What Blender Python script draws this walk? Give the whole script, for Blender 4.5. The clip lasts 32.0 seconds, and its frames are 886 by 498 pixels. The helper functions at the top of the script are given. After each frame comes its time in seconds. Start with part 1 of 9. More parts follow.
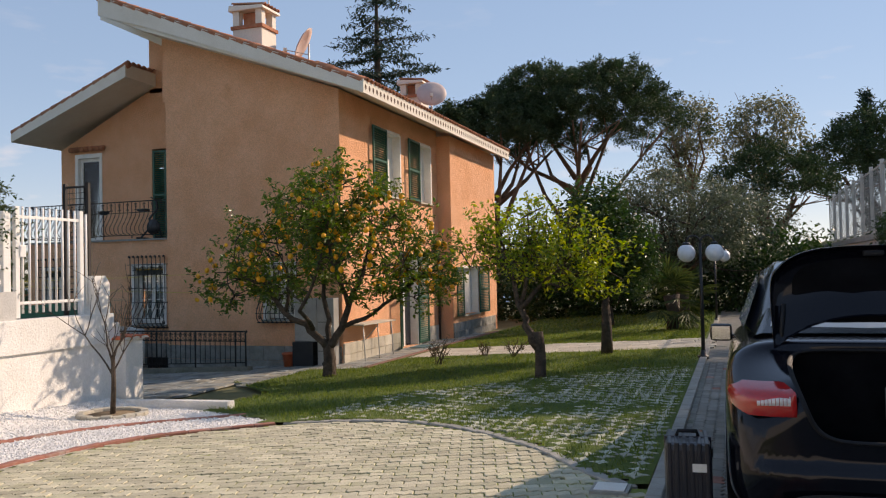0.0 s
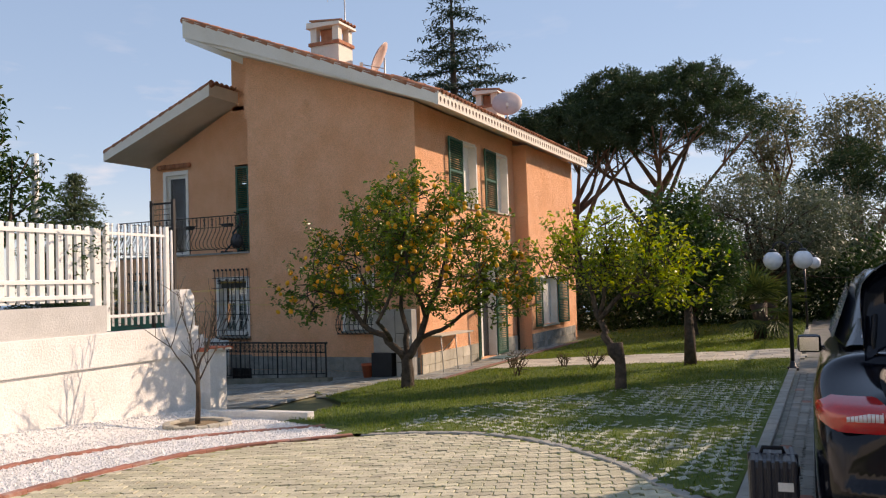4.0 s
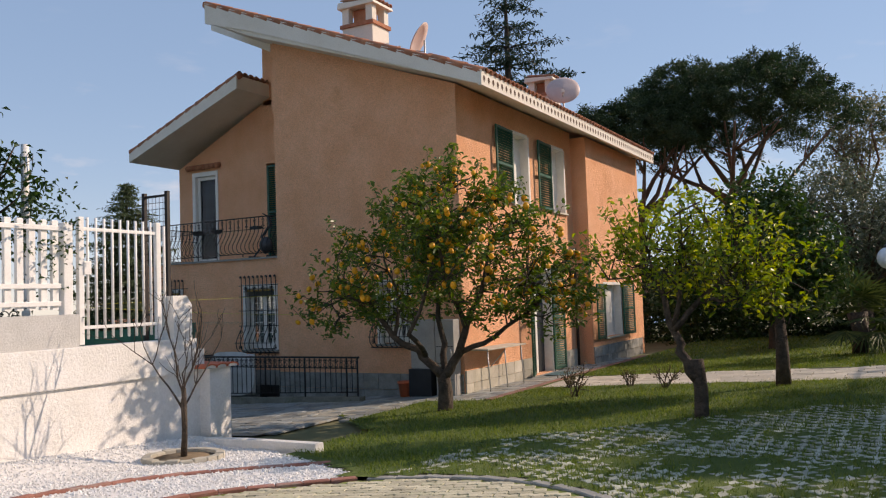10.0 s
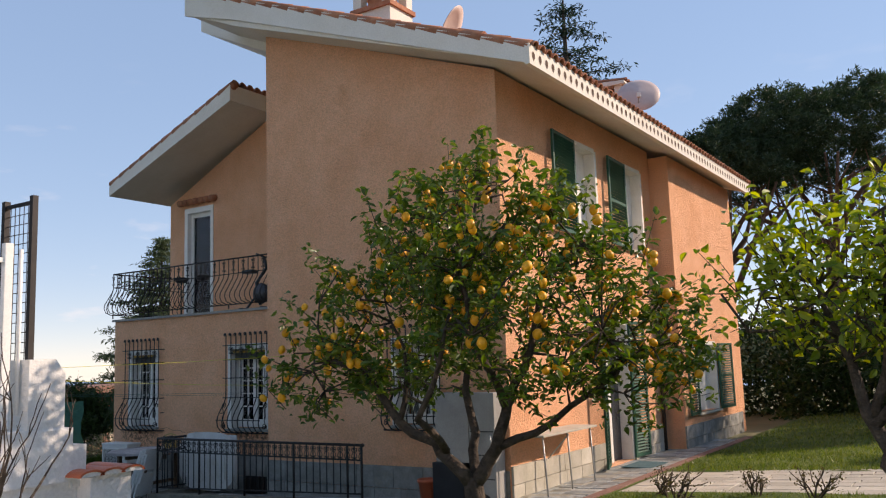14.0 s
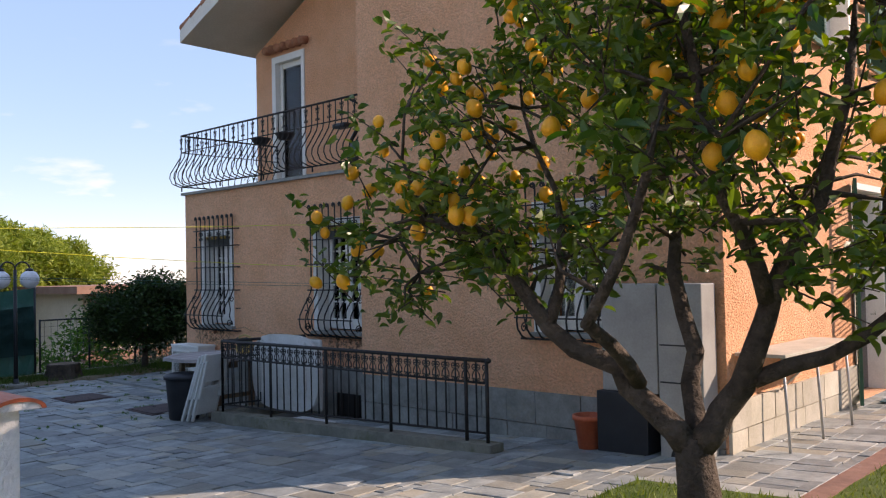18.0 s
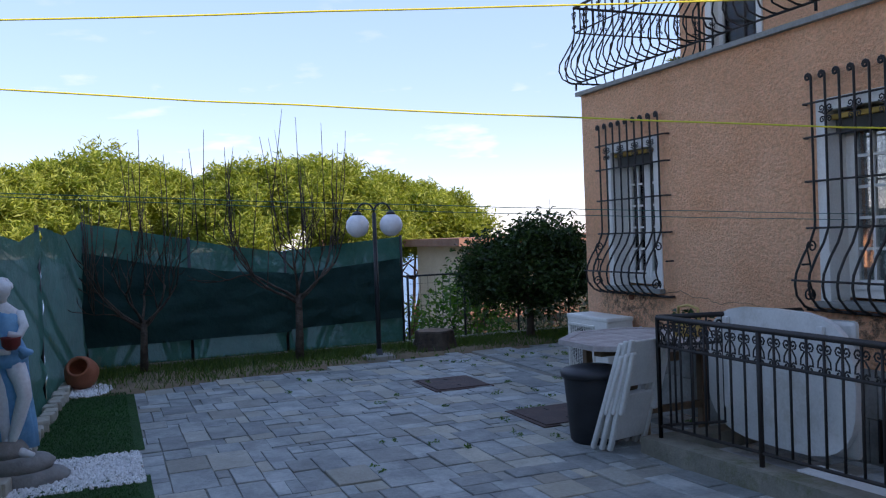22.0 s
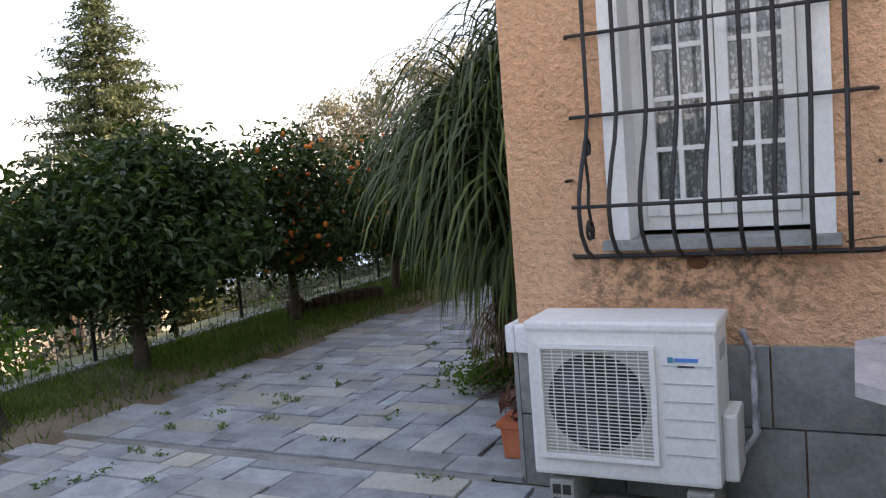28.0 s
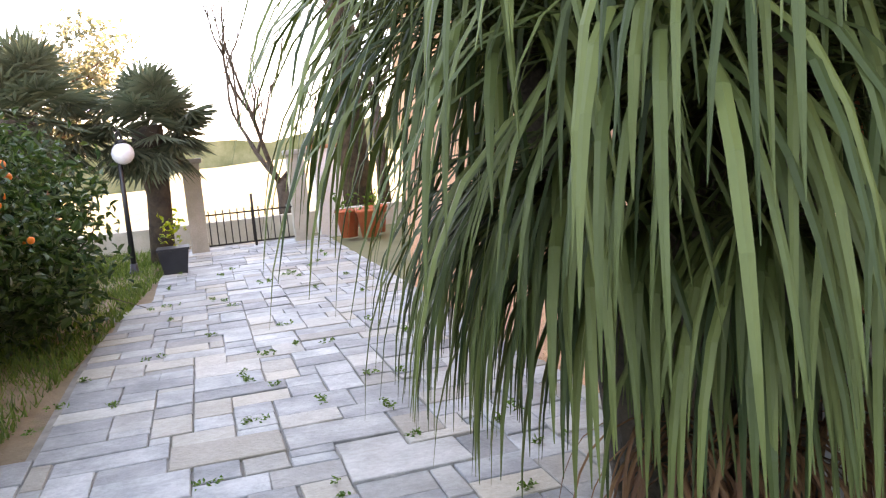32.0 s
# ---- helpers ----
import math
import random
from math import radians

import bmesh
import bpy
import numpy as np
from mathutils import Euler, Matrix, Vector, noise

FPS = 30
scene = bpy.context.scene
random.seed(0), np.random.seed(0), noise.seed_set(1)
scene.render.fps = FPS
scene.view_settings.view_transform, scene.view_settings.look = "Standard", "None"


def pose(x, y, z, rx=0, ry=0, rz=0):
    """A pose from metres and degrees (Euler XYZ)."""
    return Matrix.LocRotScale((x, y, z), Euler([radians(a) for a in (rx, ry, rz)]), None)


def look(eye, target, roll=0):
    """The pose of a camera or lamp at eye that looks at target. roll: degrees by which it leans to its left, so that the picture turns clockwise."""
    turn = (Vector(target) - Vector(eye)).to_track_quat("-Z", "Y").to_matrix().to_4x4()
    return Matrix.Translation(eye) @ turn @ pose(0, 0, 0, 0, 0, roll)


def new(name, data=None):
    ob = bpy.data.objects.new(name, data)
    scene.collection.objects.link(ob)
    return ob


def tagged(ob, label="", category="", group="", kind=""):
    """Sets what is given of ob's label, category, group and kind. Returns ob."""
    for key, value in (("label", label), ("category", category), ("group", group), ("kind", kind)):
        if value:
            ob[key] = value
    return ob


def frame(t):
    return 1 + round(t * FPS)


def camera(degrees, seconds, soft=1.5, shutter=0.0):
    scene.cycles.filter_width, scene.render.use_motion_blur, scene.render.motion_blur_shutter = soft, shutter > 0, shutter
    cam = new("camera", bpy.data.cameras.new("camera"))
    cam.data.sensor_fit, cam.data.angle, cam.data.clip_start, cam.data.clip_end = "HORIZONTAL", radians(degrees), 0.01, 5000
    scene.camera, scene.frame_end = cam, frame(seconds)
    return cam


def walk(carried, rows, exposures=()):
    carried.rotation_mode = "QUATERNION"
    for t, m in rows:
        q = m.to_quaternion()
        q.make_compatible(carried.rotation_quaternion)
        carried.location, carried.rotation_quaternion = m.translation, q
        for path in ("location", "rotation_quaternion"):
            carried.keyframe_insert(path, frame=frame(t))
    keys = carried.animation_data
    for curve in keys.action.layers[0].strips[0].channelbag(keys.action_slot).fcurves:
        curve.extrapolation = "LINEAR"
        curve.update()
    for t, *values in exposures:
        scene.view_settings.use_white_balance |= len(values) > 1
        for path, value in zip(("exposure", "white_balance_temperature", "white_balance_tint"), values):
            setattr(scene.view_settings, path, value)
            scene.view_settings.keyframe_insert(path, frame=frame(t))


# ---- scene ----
cam = camera(55.66, 32.0, soft=1.2)
PATH = [
    (0, (-0.037, 0.028, 1.524), (-0.696, 1.916, 1.577), -1.26),
    (0.5, (-0.048, 0.046, 1.511), (-0.486, 1.998, 1.500), -2.21),
    (1, (-0.034, 0.041, 1.511), (-0.319, 2.020, 1.466), -2.29),
    (1.5, (-0.016, 0.044, 1.510), (-0.235, 2.031, 1.446), -2.57),
    (2, (-0.012, 0.028, 1.508), (-0.294, 2.006, 1.439), -2.32),
    (2.5, (-0.030, 0.044, 1.514), (-0.536, 1.979, 1.477), -1.55),
    (3, (-0.012, 0.053, 1.516), (-0.681, 1.937, 1.526), -1.39),
    (3.5, (0.002, 0.048, 1.527), (-0.744, 1.903, 1.579), -1.76),
    (4, (-0.004, 0.093, 1.534), (-0.837, 1.909, 1.616), -1.80),
    (4.5, (-0.056, 0.168, 1.517), (-0.989, 1.936, 1.575), -2.35),
    (6.5, (-0.296, 0.620, 1.486), (-1.215, 2.395, 1.548), 0.55),
    (7, (-0.304, 0.647, 1.480), (-1.247, 2.408, 1.566), 0.69),
    (7.5, (-0.302, 0.681, 1.474), (-1.262, 2.433, 1.584), 0.50),
    (8, (-0.312, 0.722, 1.443), (-1.283, 2.469, 1.512), -0.04),
    (8.5, (-0.391, 0.856, 1.375), (-1.393, 2.584, 1.270), -1.39),
    (9, (-0.527, 1.248, 1.366), (-1.540, 2.968, 1.235), -4.31),
    (9.5, (-0.576, 1.742, 1.412), (-1.553, 3.486, 1.364), -5.43),
    (10, (-0.623, 2.174, 1.425), (-1.588, 3.922, 1.540), -2.02),
    (10.5, (-0.746, 2.666, 1.427), (-1.624, 4.437, 1.731), -0.49),
    (11, (-0.843, 3.178, 1.404), (-1.691, 4.967, 1.687), 1.23),
    (11.5, (-1.056, 3.708, 1.400), (-1.964, 5.474, 1.639), 0.85),
    (12, (-1.294, 4.205, 1.414), (-2.243, 5.951, 1.646), -1.98),
    (12.5, (-1.605, 4.683, 1.430), (-2.592, 6.401, 1.700), -2.47),
    (13, (-1.880, 5.138, 1.450), (-2.902, 6.835, 1.722), -2.35),
    (13.5, (-2.159, 5.630, 1.470), (-3.229, 7.297, 1.750), -2.14),
    (15.5, (-3.199, 7.477, 1.273), (-4.297, 9.142, 1.428), -2.42),
    (16, (-3.540, 7.899, 1.239), (-4.688, 9.534, 1.341), -2.10),
    (16.5, (-3.869, 8.308, 1.210), (-5.062, 9.912, 1.260), -2.38),
    (17, (-4.207, 8.718, 1.202), (-5.475, 10.264, 1.218), -2.90),
    (17.5, (-4.561, 9.077, 1.190), (-5.869, 10.590, 1.214), -2.90),
    (18, (-4.925, 9.436, 1.166), (-6.280, 10.906, 1.217), -1.22),
    (18.5, (-5.378, 9.771, 1.135), (-6.851, 11.116, 1.286), 0.00),
    (19, (-5.799, 10.128, 1.104), (-7.423, 11.283, 1.272), 0.32),
    (19.5, (-6.333, 10.483, 1.082), (-8.107, 11.398, 1.209), 1.44),
    (20, (-6.823, 10.783, 1.072), (-8.628, 11.639, 1.169), 0.42),
    (20.5, (-7.422, 11.058, 1.062), (-9.243, 11.884, 1.113), -0.65),
    (21, (-7.939, 11.252, 1.011), (-9.757, 12.082, 0.933), -2.42),
    (21.5, (-8.481, 11.419, 0.995), (-10.318, 12.203, 0.883), -2.83),
    (22, (-8.960, 11.545, 0.998), (-10.815, 12.293, 0.965), -2.16),
    (22.5, (-9.506, 11.704, 0.996), (-11.343, 12.494, 1.045), -1.69),
    (23, (-10.081, 11.797, 0.995), (-11.940, 12.533, 1.039), -0.77),
    (23.5, (-10.591, 11.902, 0.978), (-12.463, 12.605, 0.974), -1.26),
    (24, (-11.101, 11.967, 0.957), (-13.012, 12.559, 0.963), -0.91),
    (24.5, (-11.627, 12.029, 0.934), (-13.520, 12.672, 0.971), -1.61),
    (25, (-12.160, 12.159, 0.901), (-13.936, 13.078, 0.941), -2.29),
    (25.5, (-12.667, 12.203, 0.847), (-14.285, 13.379, 0.848), -2.53),
    (26, (-13.150, 12.281, 0.812), (-14.662, 13.590, 0.771), -2.43),
    (26.5, (-13.661, 12.353, 0.801), (-15.030, 13.811, 0.758), -1.50),
    (28.5, (-15.705, 13.010, 0.768), (-16.456, 14.849, 0.538), -4.79),
    (29, (-16.159, 13.244, 0.747), (-16.789, 15.127, 0.510), -4.25),
    (29.5, (-16.615, 13.558, 0.728), (-17.098, 15.488, 0.523), -4.52),
    (30, (-17.150, 13.886, 0.707), (-17.478, 15.850, 0.516), -3.53),
    (30.5, (-17.557, 14.283, 0.685), (-17.694, 16.268, 0.484), -4.71),
    (31, (-17.904, 14.809, 0.656), (-17.788, 16.793, 0.437), -4.99),
    (31.5, (-18.153, 15.344, 0.640), (-17.794, 17.297, 0.399), -5.46),
    (32, (-18.319, 15.915, 0.661), (-17.786, 17.825, 0.401), -5.24),
]
walk(cam, [(t, look(eye, target, roll)) for t, eye, target, roll in PATH], [(0, 0.75, 8300, 24), (1, 1.2, 8800, 26), (2, 1.4, 9000, 28), (3, 1.2, 8800, 27), (4.5, 0.8, 8500, 26), (8, 0.65, 8200, 24), (13, 0.8, 7800, 24), (16, 1.15, 8400, 28), (18, 1.3, 7800, 29), (20, 1.3, 7300, 31), (21, 1.4, 7300, 31), (24, 1.45, 7100, 31), (26.5, 1.8, 7900, 33), (28.5, 2.9, 11000, 38), (30, 3.55, 11400, 39), (32, 4.05, 11500, 38)])

# ---- world, sun, exposure ----
SUN_DIR = Vector((0.68 * math.cos(radians(29.5)), 0.733 * math.cos(radians(29.5)), math.sin(radians(29.5)))).normalized()
world = bpy.data.worlds.new("sky")
scene.world = world
world.use_nodes = True
wn = world.node_tree
sky = wn.nodes.new("ShaderNodeTexSky")
sky.sky_type = "NISHITA"
sky.sun_disc = False
sky.sun_elevation = radians(29.5)
sky.sun_rotation = math.atan2(SUN_DIR.x, SUN_DIR.y)
sky.air_density, sky.dust_density, sky.ozone_density = 1.0, 0.1, 6.0
sky.altitude = 2500
# a hazy day: the sky's brightness falls off gently from the horizon to the zenith
haze = wn.nodes.new("ShaderNodeGamma")
haze.inputs["Gamma"].default_value = 0.32
wn.links.new(sky.outputs[0], haze.inputs["Color"])
blue = wn.nodes.new("ShaderNodeHueSaturation")
blue.inputs["Hue"].default_value, blue.inputs["Saturation"].default_value = 0.505, 1.75
wn.links.new(haze.outputs[0], blue.inputs["Color"])
wn.nodes["Background"].inputs["Strength"].default_value = 0.31
# thin wisps of cloud low over the horizon
dirn = wn.nodes.new("ShaderNodeTexCoord")
flat = wn.nodes.new("ShaderNodeMapping")
flat.inputs["Scale"].default_value = (7.0, 7.0, 26.0)
wisp = wn.nodes.new("ShaderNodeTexNoise")
wisp.inputs["Scale"].default_value, wisp.inputs["Detail"].default_value = 1.6, 6
wn.links.new(dirn.outputs["Generated"], flat.inputs["Vector"])
wn.links.new(flat.outputs[0], wisp.inputs["Vector"])
thin = wn.nodes.new("ShaderNodeMapRange")
thin.inputs["From Min"].default_value, thin.inputs["From Max"].default_value, thin.inputs["To Max"].default_value = 0.60, 0.78, 0.45
wn.links.new(wisp.outputs["Fac"], thin.inputs["Value"])
axes = wn.nodes.new("ShaderNodeSeparateXYZ")
wn.links.new(dirn.outputs["Generated"], axes.inputs[0])
low = wn.nodes.new("ShaderNodeMapRange")
low.inputs["From Min"].default_value, low.inputs["From Max"].default_value = 0.34, 0.10
wn.links.new(axes.outputs["Z"], low.inputs["Value"])
both = wn.nodes.new("ShaderNodeMath")
both.operation = "MULTIPLY"
wn.links.new(thin.outputs[0], both.inputs[0])
wn.links.new(low.outputs[0], both.inputs[1])
cloud = wn.nodes.new("ShaderNodeMixRGB")
cloud.inputs["Color2"].default_value = (1.75, 1.8, 1.9, 1)
wn.links.new(both.outputs[0], cloud.inputs["Fac"])
wn.links.new(blue.outputs[0], cloud.inputs["Color1"])
wn.links.new(cloud.outputs[0], wn.nodes["Background"].inputs["Color"])
sun_data = bpy.data.lights.new("sun", "SUN")
sun_data.energy, sun_data.angle, sun_data.color = 2.7, radians(0.55), (1.0, 0.94, 0.84)
sun = new("sun", sun_data)
sun.matrix_world = look((20, 30, 30), Vector((20, 30, 30)) - SUN_DIR)


# ---- small builders ----
def zg(x, y):
    """Height of the ground of the garden: level at the court, ramping down to the slate terrace."""
    a = min(1, max(0, (-x - 0.3) / 13.2))
    b = min(1, max(0, (y - 3.5) / 6.5))
    return -0.62 * a * b


def link(name, bm, material, parent=None, label="", smooth=False):
    me = bpy.data.meshes.new(name)
    bm.to_mesh(me)
    bm.free()
    if smooth:
        me.shade_smooth()
    me.materials.append(material)
    ob = new(name, me)
    ob.parent = parent
    if label:
        ob["label"] = label
    return ob


def part(name, bm, material, parent, label="", smooth=False):
    return link(name, bm, material, parent, label, smooth)


def raw(name, verts, faces, material, parent=None, label="", smooth=False):
    me = bpy.data.meshes.new(name)
    me.from_pydata(verts, [], faces)
    me.update()
    if smooth:
        me.shade_smooth()
    me.materials.append(material)
    ob = new(name, me)
    ob.parent = parent
    if label:
        ob["label"] = label
    return ob


def share(name, me, m, parent, label=""):
    ob = new(name, me)
    ob.parent = parent
    ob.matrix_basis = m
    if label:
        ob["label"] = label
    return ob


def thing(name, label, category, group="", kind="", at=(0, 0, 0), rz=0):
    ob = new(name)
    ob.empty_display_size = 0.2
    ob.matrix_basis = pose(*at, 0, 0, rz)
    return tagged(ob, label, category, group, kind)


def box(bm, x0, y0, z0, x1, y1, z1, bev=0.0):
    vs = [bm.verts.new((x, y, z)) for x in (x0, x1) for y in (y0, y1) for z in (z0, z1)]
    fs = []
    for q in ((0, 1, 3, 2), (4, 6, 7, 5), (0, 4, 5, 1), (2, 3, 7, 6), (0, 2, 6, 4), (1, 5, 7, 3)):
        fs.append(bm.faces.new([vs[i] for i in q]))
    if bev:
        es = {e for f in fs for e in f.edges}
        bmesh.ops.bevel(bm, geom=list(es), offset=bev, segments=2, affect="EDGES", profile=0.6)
    return bm


def bx(x0, y0, z0, x1, y1, z1, bev=0.0):
    return box(bmesh.new(), min(x0, x1), min(y0, y1), min(z0, z1), max(x0, x1), max(y0, y1), max(z0, z1), bev)


def prism(bm, pts, axis, d0, d1):
    """Extrude a polygon: axis 'y' takes (x, z) points, 'x' takes (y, z), 'z' takes (x, y)."""
    def place(p, d):
        return {"y": (p[0], d, p[1]), "x": (d, p[0], p[1]), "z": (p[0], p[1], d)}[axis]
    a = [bm.verts.new(place(p, d0)) for p in pts]
    b = [bm.verts.new(place(p, d1)) for p in pts]
    bm.faces.new(a)
    bm.faces.new(b[::-1])
    n = len(pts)
    for i in range(n):
        bm.faces.new((a[i], b[i], b[(i + 1) % n], a[(i + 1) % n]))
    bmesh.ops.recalc_face_normals(bm, faces=bm.faces[:])
    return bm


def tube_into(V, F, pts, radii, sides=6):
    """Add a tapered tube along points to lists of vertices and faces."""
    pts = [Vector(p) for p in pts]
    if not hasattr(radii, "__len__"):
        radii = [radii] * len(pts)
    up = Vector((0, 0, 1))
    ring0 = None
    for i, p in enumerate(pts):
        d = (pts[min(i + 1, len(pts) - 1)] - pts[max(i - 1, 0)]).normalized()
        if ring0 is None:
            side = d.cross(up)
            if side.length < 0.05:
                side = d.cross(Vector((1, 0, 0)))
        else:
            side = side - d * side.dot(d)
        side.normalize()
        other = side.cross(d)
        base = len(V)
        for k in range(sides):
            a = 2 * math.pi * k / sides
            V.append(tuple(p + radii[i] * (math.cos(a) * side + math.sin(a) * other)))
        if ring0 is not None:
            for k in range(sides):
                F.append((ring0 + k, ring0 + (k + 1) % sides, base + (k + 1) % sides, base + k))
        else:
            F.append(tuple(base + k for k in reversed(range(sides))))
        ring0 = base
    F.append(tuple(ring0 + k for k in range(sides)))


def tube(name, pts, r, material, parent=None, label="", sides=6, smooth=True):
    V, F = [], []
    tube_into(V, F, pts, r, sides)
    return raw(name, V, F, material, parent, label, smooth)


def lathe(name, profile, material, parent=None, at=(0, 0, 0), label="", sides=20, m=None):
    V, F = [], []
    for r, z in profile:
        for k in range(sides):
            a = 2 * math.pi * k / sides
            V.append((r * math.cos(a), r * math.sin(a), z))
    for i in range(len(profile) - 1):
        for k in range(sides):
            F.append((i * sides + k, i * sides + (k + 1) % sides, (i + 1) * sides + (k + 1) % sides, (i + 1) * sides + k))
    if profile[0][0] > 1e-4:
        F.append(tuple(reversed(range(sides))))
    if profile[-1][0] > 1e-4:
        F.append(tuple((len(profile) - 1) * sides + k for k in range(sides)))
    ob = raw(name, V, F, material, parent, label, True)
    ob.matrix_basis = m if m is not None else pose(*at)
    return ob


def curl(cx, cy, r0, r1, a0, turns, n=14):
    """A flat spiral as (u, v) points."""
    out = []
    for i in range(n + 1):
        f = i / n
        a = a0 + turns * 2 * math.pi * f
        r = r0 + (r1 - r0) * f
        out.append((cx + r * math.cos(a), cy + r * math.sin(a)))
    return out


# ---- materials ----
def mat(name, c1, c2=None, scale=3.0, rough=0.85, bump=0.15, bscale=60.0, metal=0.0, rand=0.0, c3=None, wear=0.45, spec=0.3, island=0.0, coat=0.0, ramp=(0.35, 0.65), bdist=0.02, grain=0.18, alt=None):
    m = bpy.data.materials.new(name)
    m.use_nodes = True
    nt = m.node_tree
    N, L = nt.nodes, nt.links
    b = N["Principled BSDF"]
    b.inputs["Roughness"].default_value = rough
    b.inputs["Metallic"].default_value = metal
    b.inputs["Specular IOR Level"].default_value = spec
    b.inputs["Coat Weight"].default_value = coat
    geo = N.new("ShaderNodeNewGeometry")
    n1 = N.new("ShaderNodeTexNoise")
    n1.inputs["Scale"].default_value, n1.inputs["Detail"].default_value, n1.inputs["Roughness"].default_value = scale, 6, 0.62
    L.new(geo.outputs["Position"], n1.inputs["Vector"])
    r = N.new("ShaderNodeValToRGB")
    r.color_ramp.elements[0].position, r.color_ramp.elements[1].position = ramp
    r.color_ramp.elements[0].color = (*c1, 1)
    r.color_ramp.elements[1].color = (*(c2 or c1), 1)
    L.new(n1.outputs["Fac"], r.inputs["Fac"])
    col = r.outputs["Color"]
    n2 = N.new("ShaderNodeTexNoise")
    n2.inputs["Scale"].default_value, n2.inputs["Detail"].default_value, n2.inputs["Roughness"].default_value = bscale, 4, 0.6
    L.new(geo.outputs["Position"], n2.inputs["Vector"])
    if c3:
        n3 = N.new("ShaderNodeTexNoise")
        n3.inputs["Scale"].default_value, n3.inputs["Detail"].default_value = scale * 0.31, 8
        n3.inputs["Roughness"].default_value = 0.75
        L.new(geo.outputs["Position"], n3.inputs["Vector"])
        r3 = N.new("ShaderNodeMapRange")
        r3.inputs["From Min"].default_value, r3.inputs["From Max"].default_value = 1 - wear - 0.02, 1 - wear + 0.1
        L.new(n3.outputs["Fac"], r3.inputs["Value"])
        mx = N.new("ShaderNodeMixRGB")
        mx.inputs["Color2"].default_value = (*c3, 1)
        L.new(r3.outputs[0], mx.inputs["Fac"])
        L.new(col, mx.inputs["Color1"])
        col = mx.outputs[0]
    chance = None
    if rand:
        # each piece has its own chance value, whether it is an object or an island of a joined field
        ad = N.new("ShaderNodeMath")
        ad.operation = "ADD"
        L.new(N.new("ShaderNodeObjectInfo").outputs["Random"], ad.inputs[0])
        L.new(geo.outputs["Random Per Island"], ad.inputs[1])
        fr = N.new("ShaderNodeMath")
        fr.operation = "FRACT"
        L.new(ad.outputs[0], fr.inputs[0])
        chance = fr.outputs[0]
    elif island:
        chance = geo.outputs["Random Per Island"]
    if alt and chance:
        k5 = N.new("ShaderNodeMath")
        k5.operation, k5.inputs[1].default_value = "MULTIPLY", 5.17
        L.new(chance, k5.inputs[0])
        f5 = N.new("ShaderNodeMath")
        f5.operation = "FRACT"
        L.new(k5.outputs[0], f5.inputs[0])
        m5 = N.new("ShaderNodeMapRange")
        m5.inputs["From Min"].default_value, m5.inputs["To Max"].default_value = 0.5, 0.75
        L.new(f5.outputs[0], m5.inputs["Value"])
        mx5 = N.new("ShaderNodeMixRGB")
        mx5.inputs["Color2"].default_value = (*alt, 1)
        L.new(m5.outputs[0], mx5.inputs["Fac"])
        L.new(col, mx5.inputs["Color1"])
        col = mx5.outputs[0]
    hv = N.new("ShaderNodeHueSaturation")
    L.new(col, hv.inputs["Color"])
    fine = N.new("ShaderNodeMapRange")
    fine.inputs["To Min"].default_value, fine.inputs["To Max"].default_value = 1 - grain, 1 + grain
    L.new(n2.outputs["Fac"], fine.inputs["Value"])
    val = fine.outputs[0]
    if chance:
        src = chance
        k = rand or island
        mr = N.new("ShaderNodeMapRange")
        mr.inputs["To Min"].default_value, mr.inputs["To Max"].default_value = 1 - k, 1 + k
        L.new(src, mr.inputs["Value"])
        mu = N.new("ShaderNodeMath")
        mu.operation = "MULTIPLY"
        L.new(mr.outputs[0], mu.inputs[0])
        L.new(val, mu.inputs[1])
        val = mu.outputs[0]
    L.new(val, hv.inputs["Value"])
    L.new(hv.outputs[0], b.inputs["Base Color"])
    if bump:
        bp = N.new("ShaderNodeBump")
        bp.inputs["Strength"].default_value, bp.inputs["Distance"].default_value = bump, bdist
        L.new(n2.outputs["Fac"], bp.inputs["Height"])
        L.new(bp.outputs[0], b.inputs["Normal"])
    return m


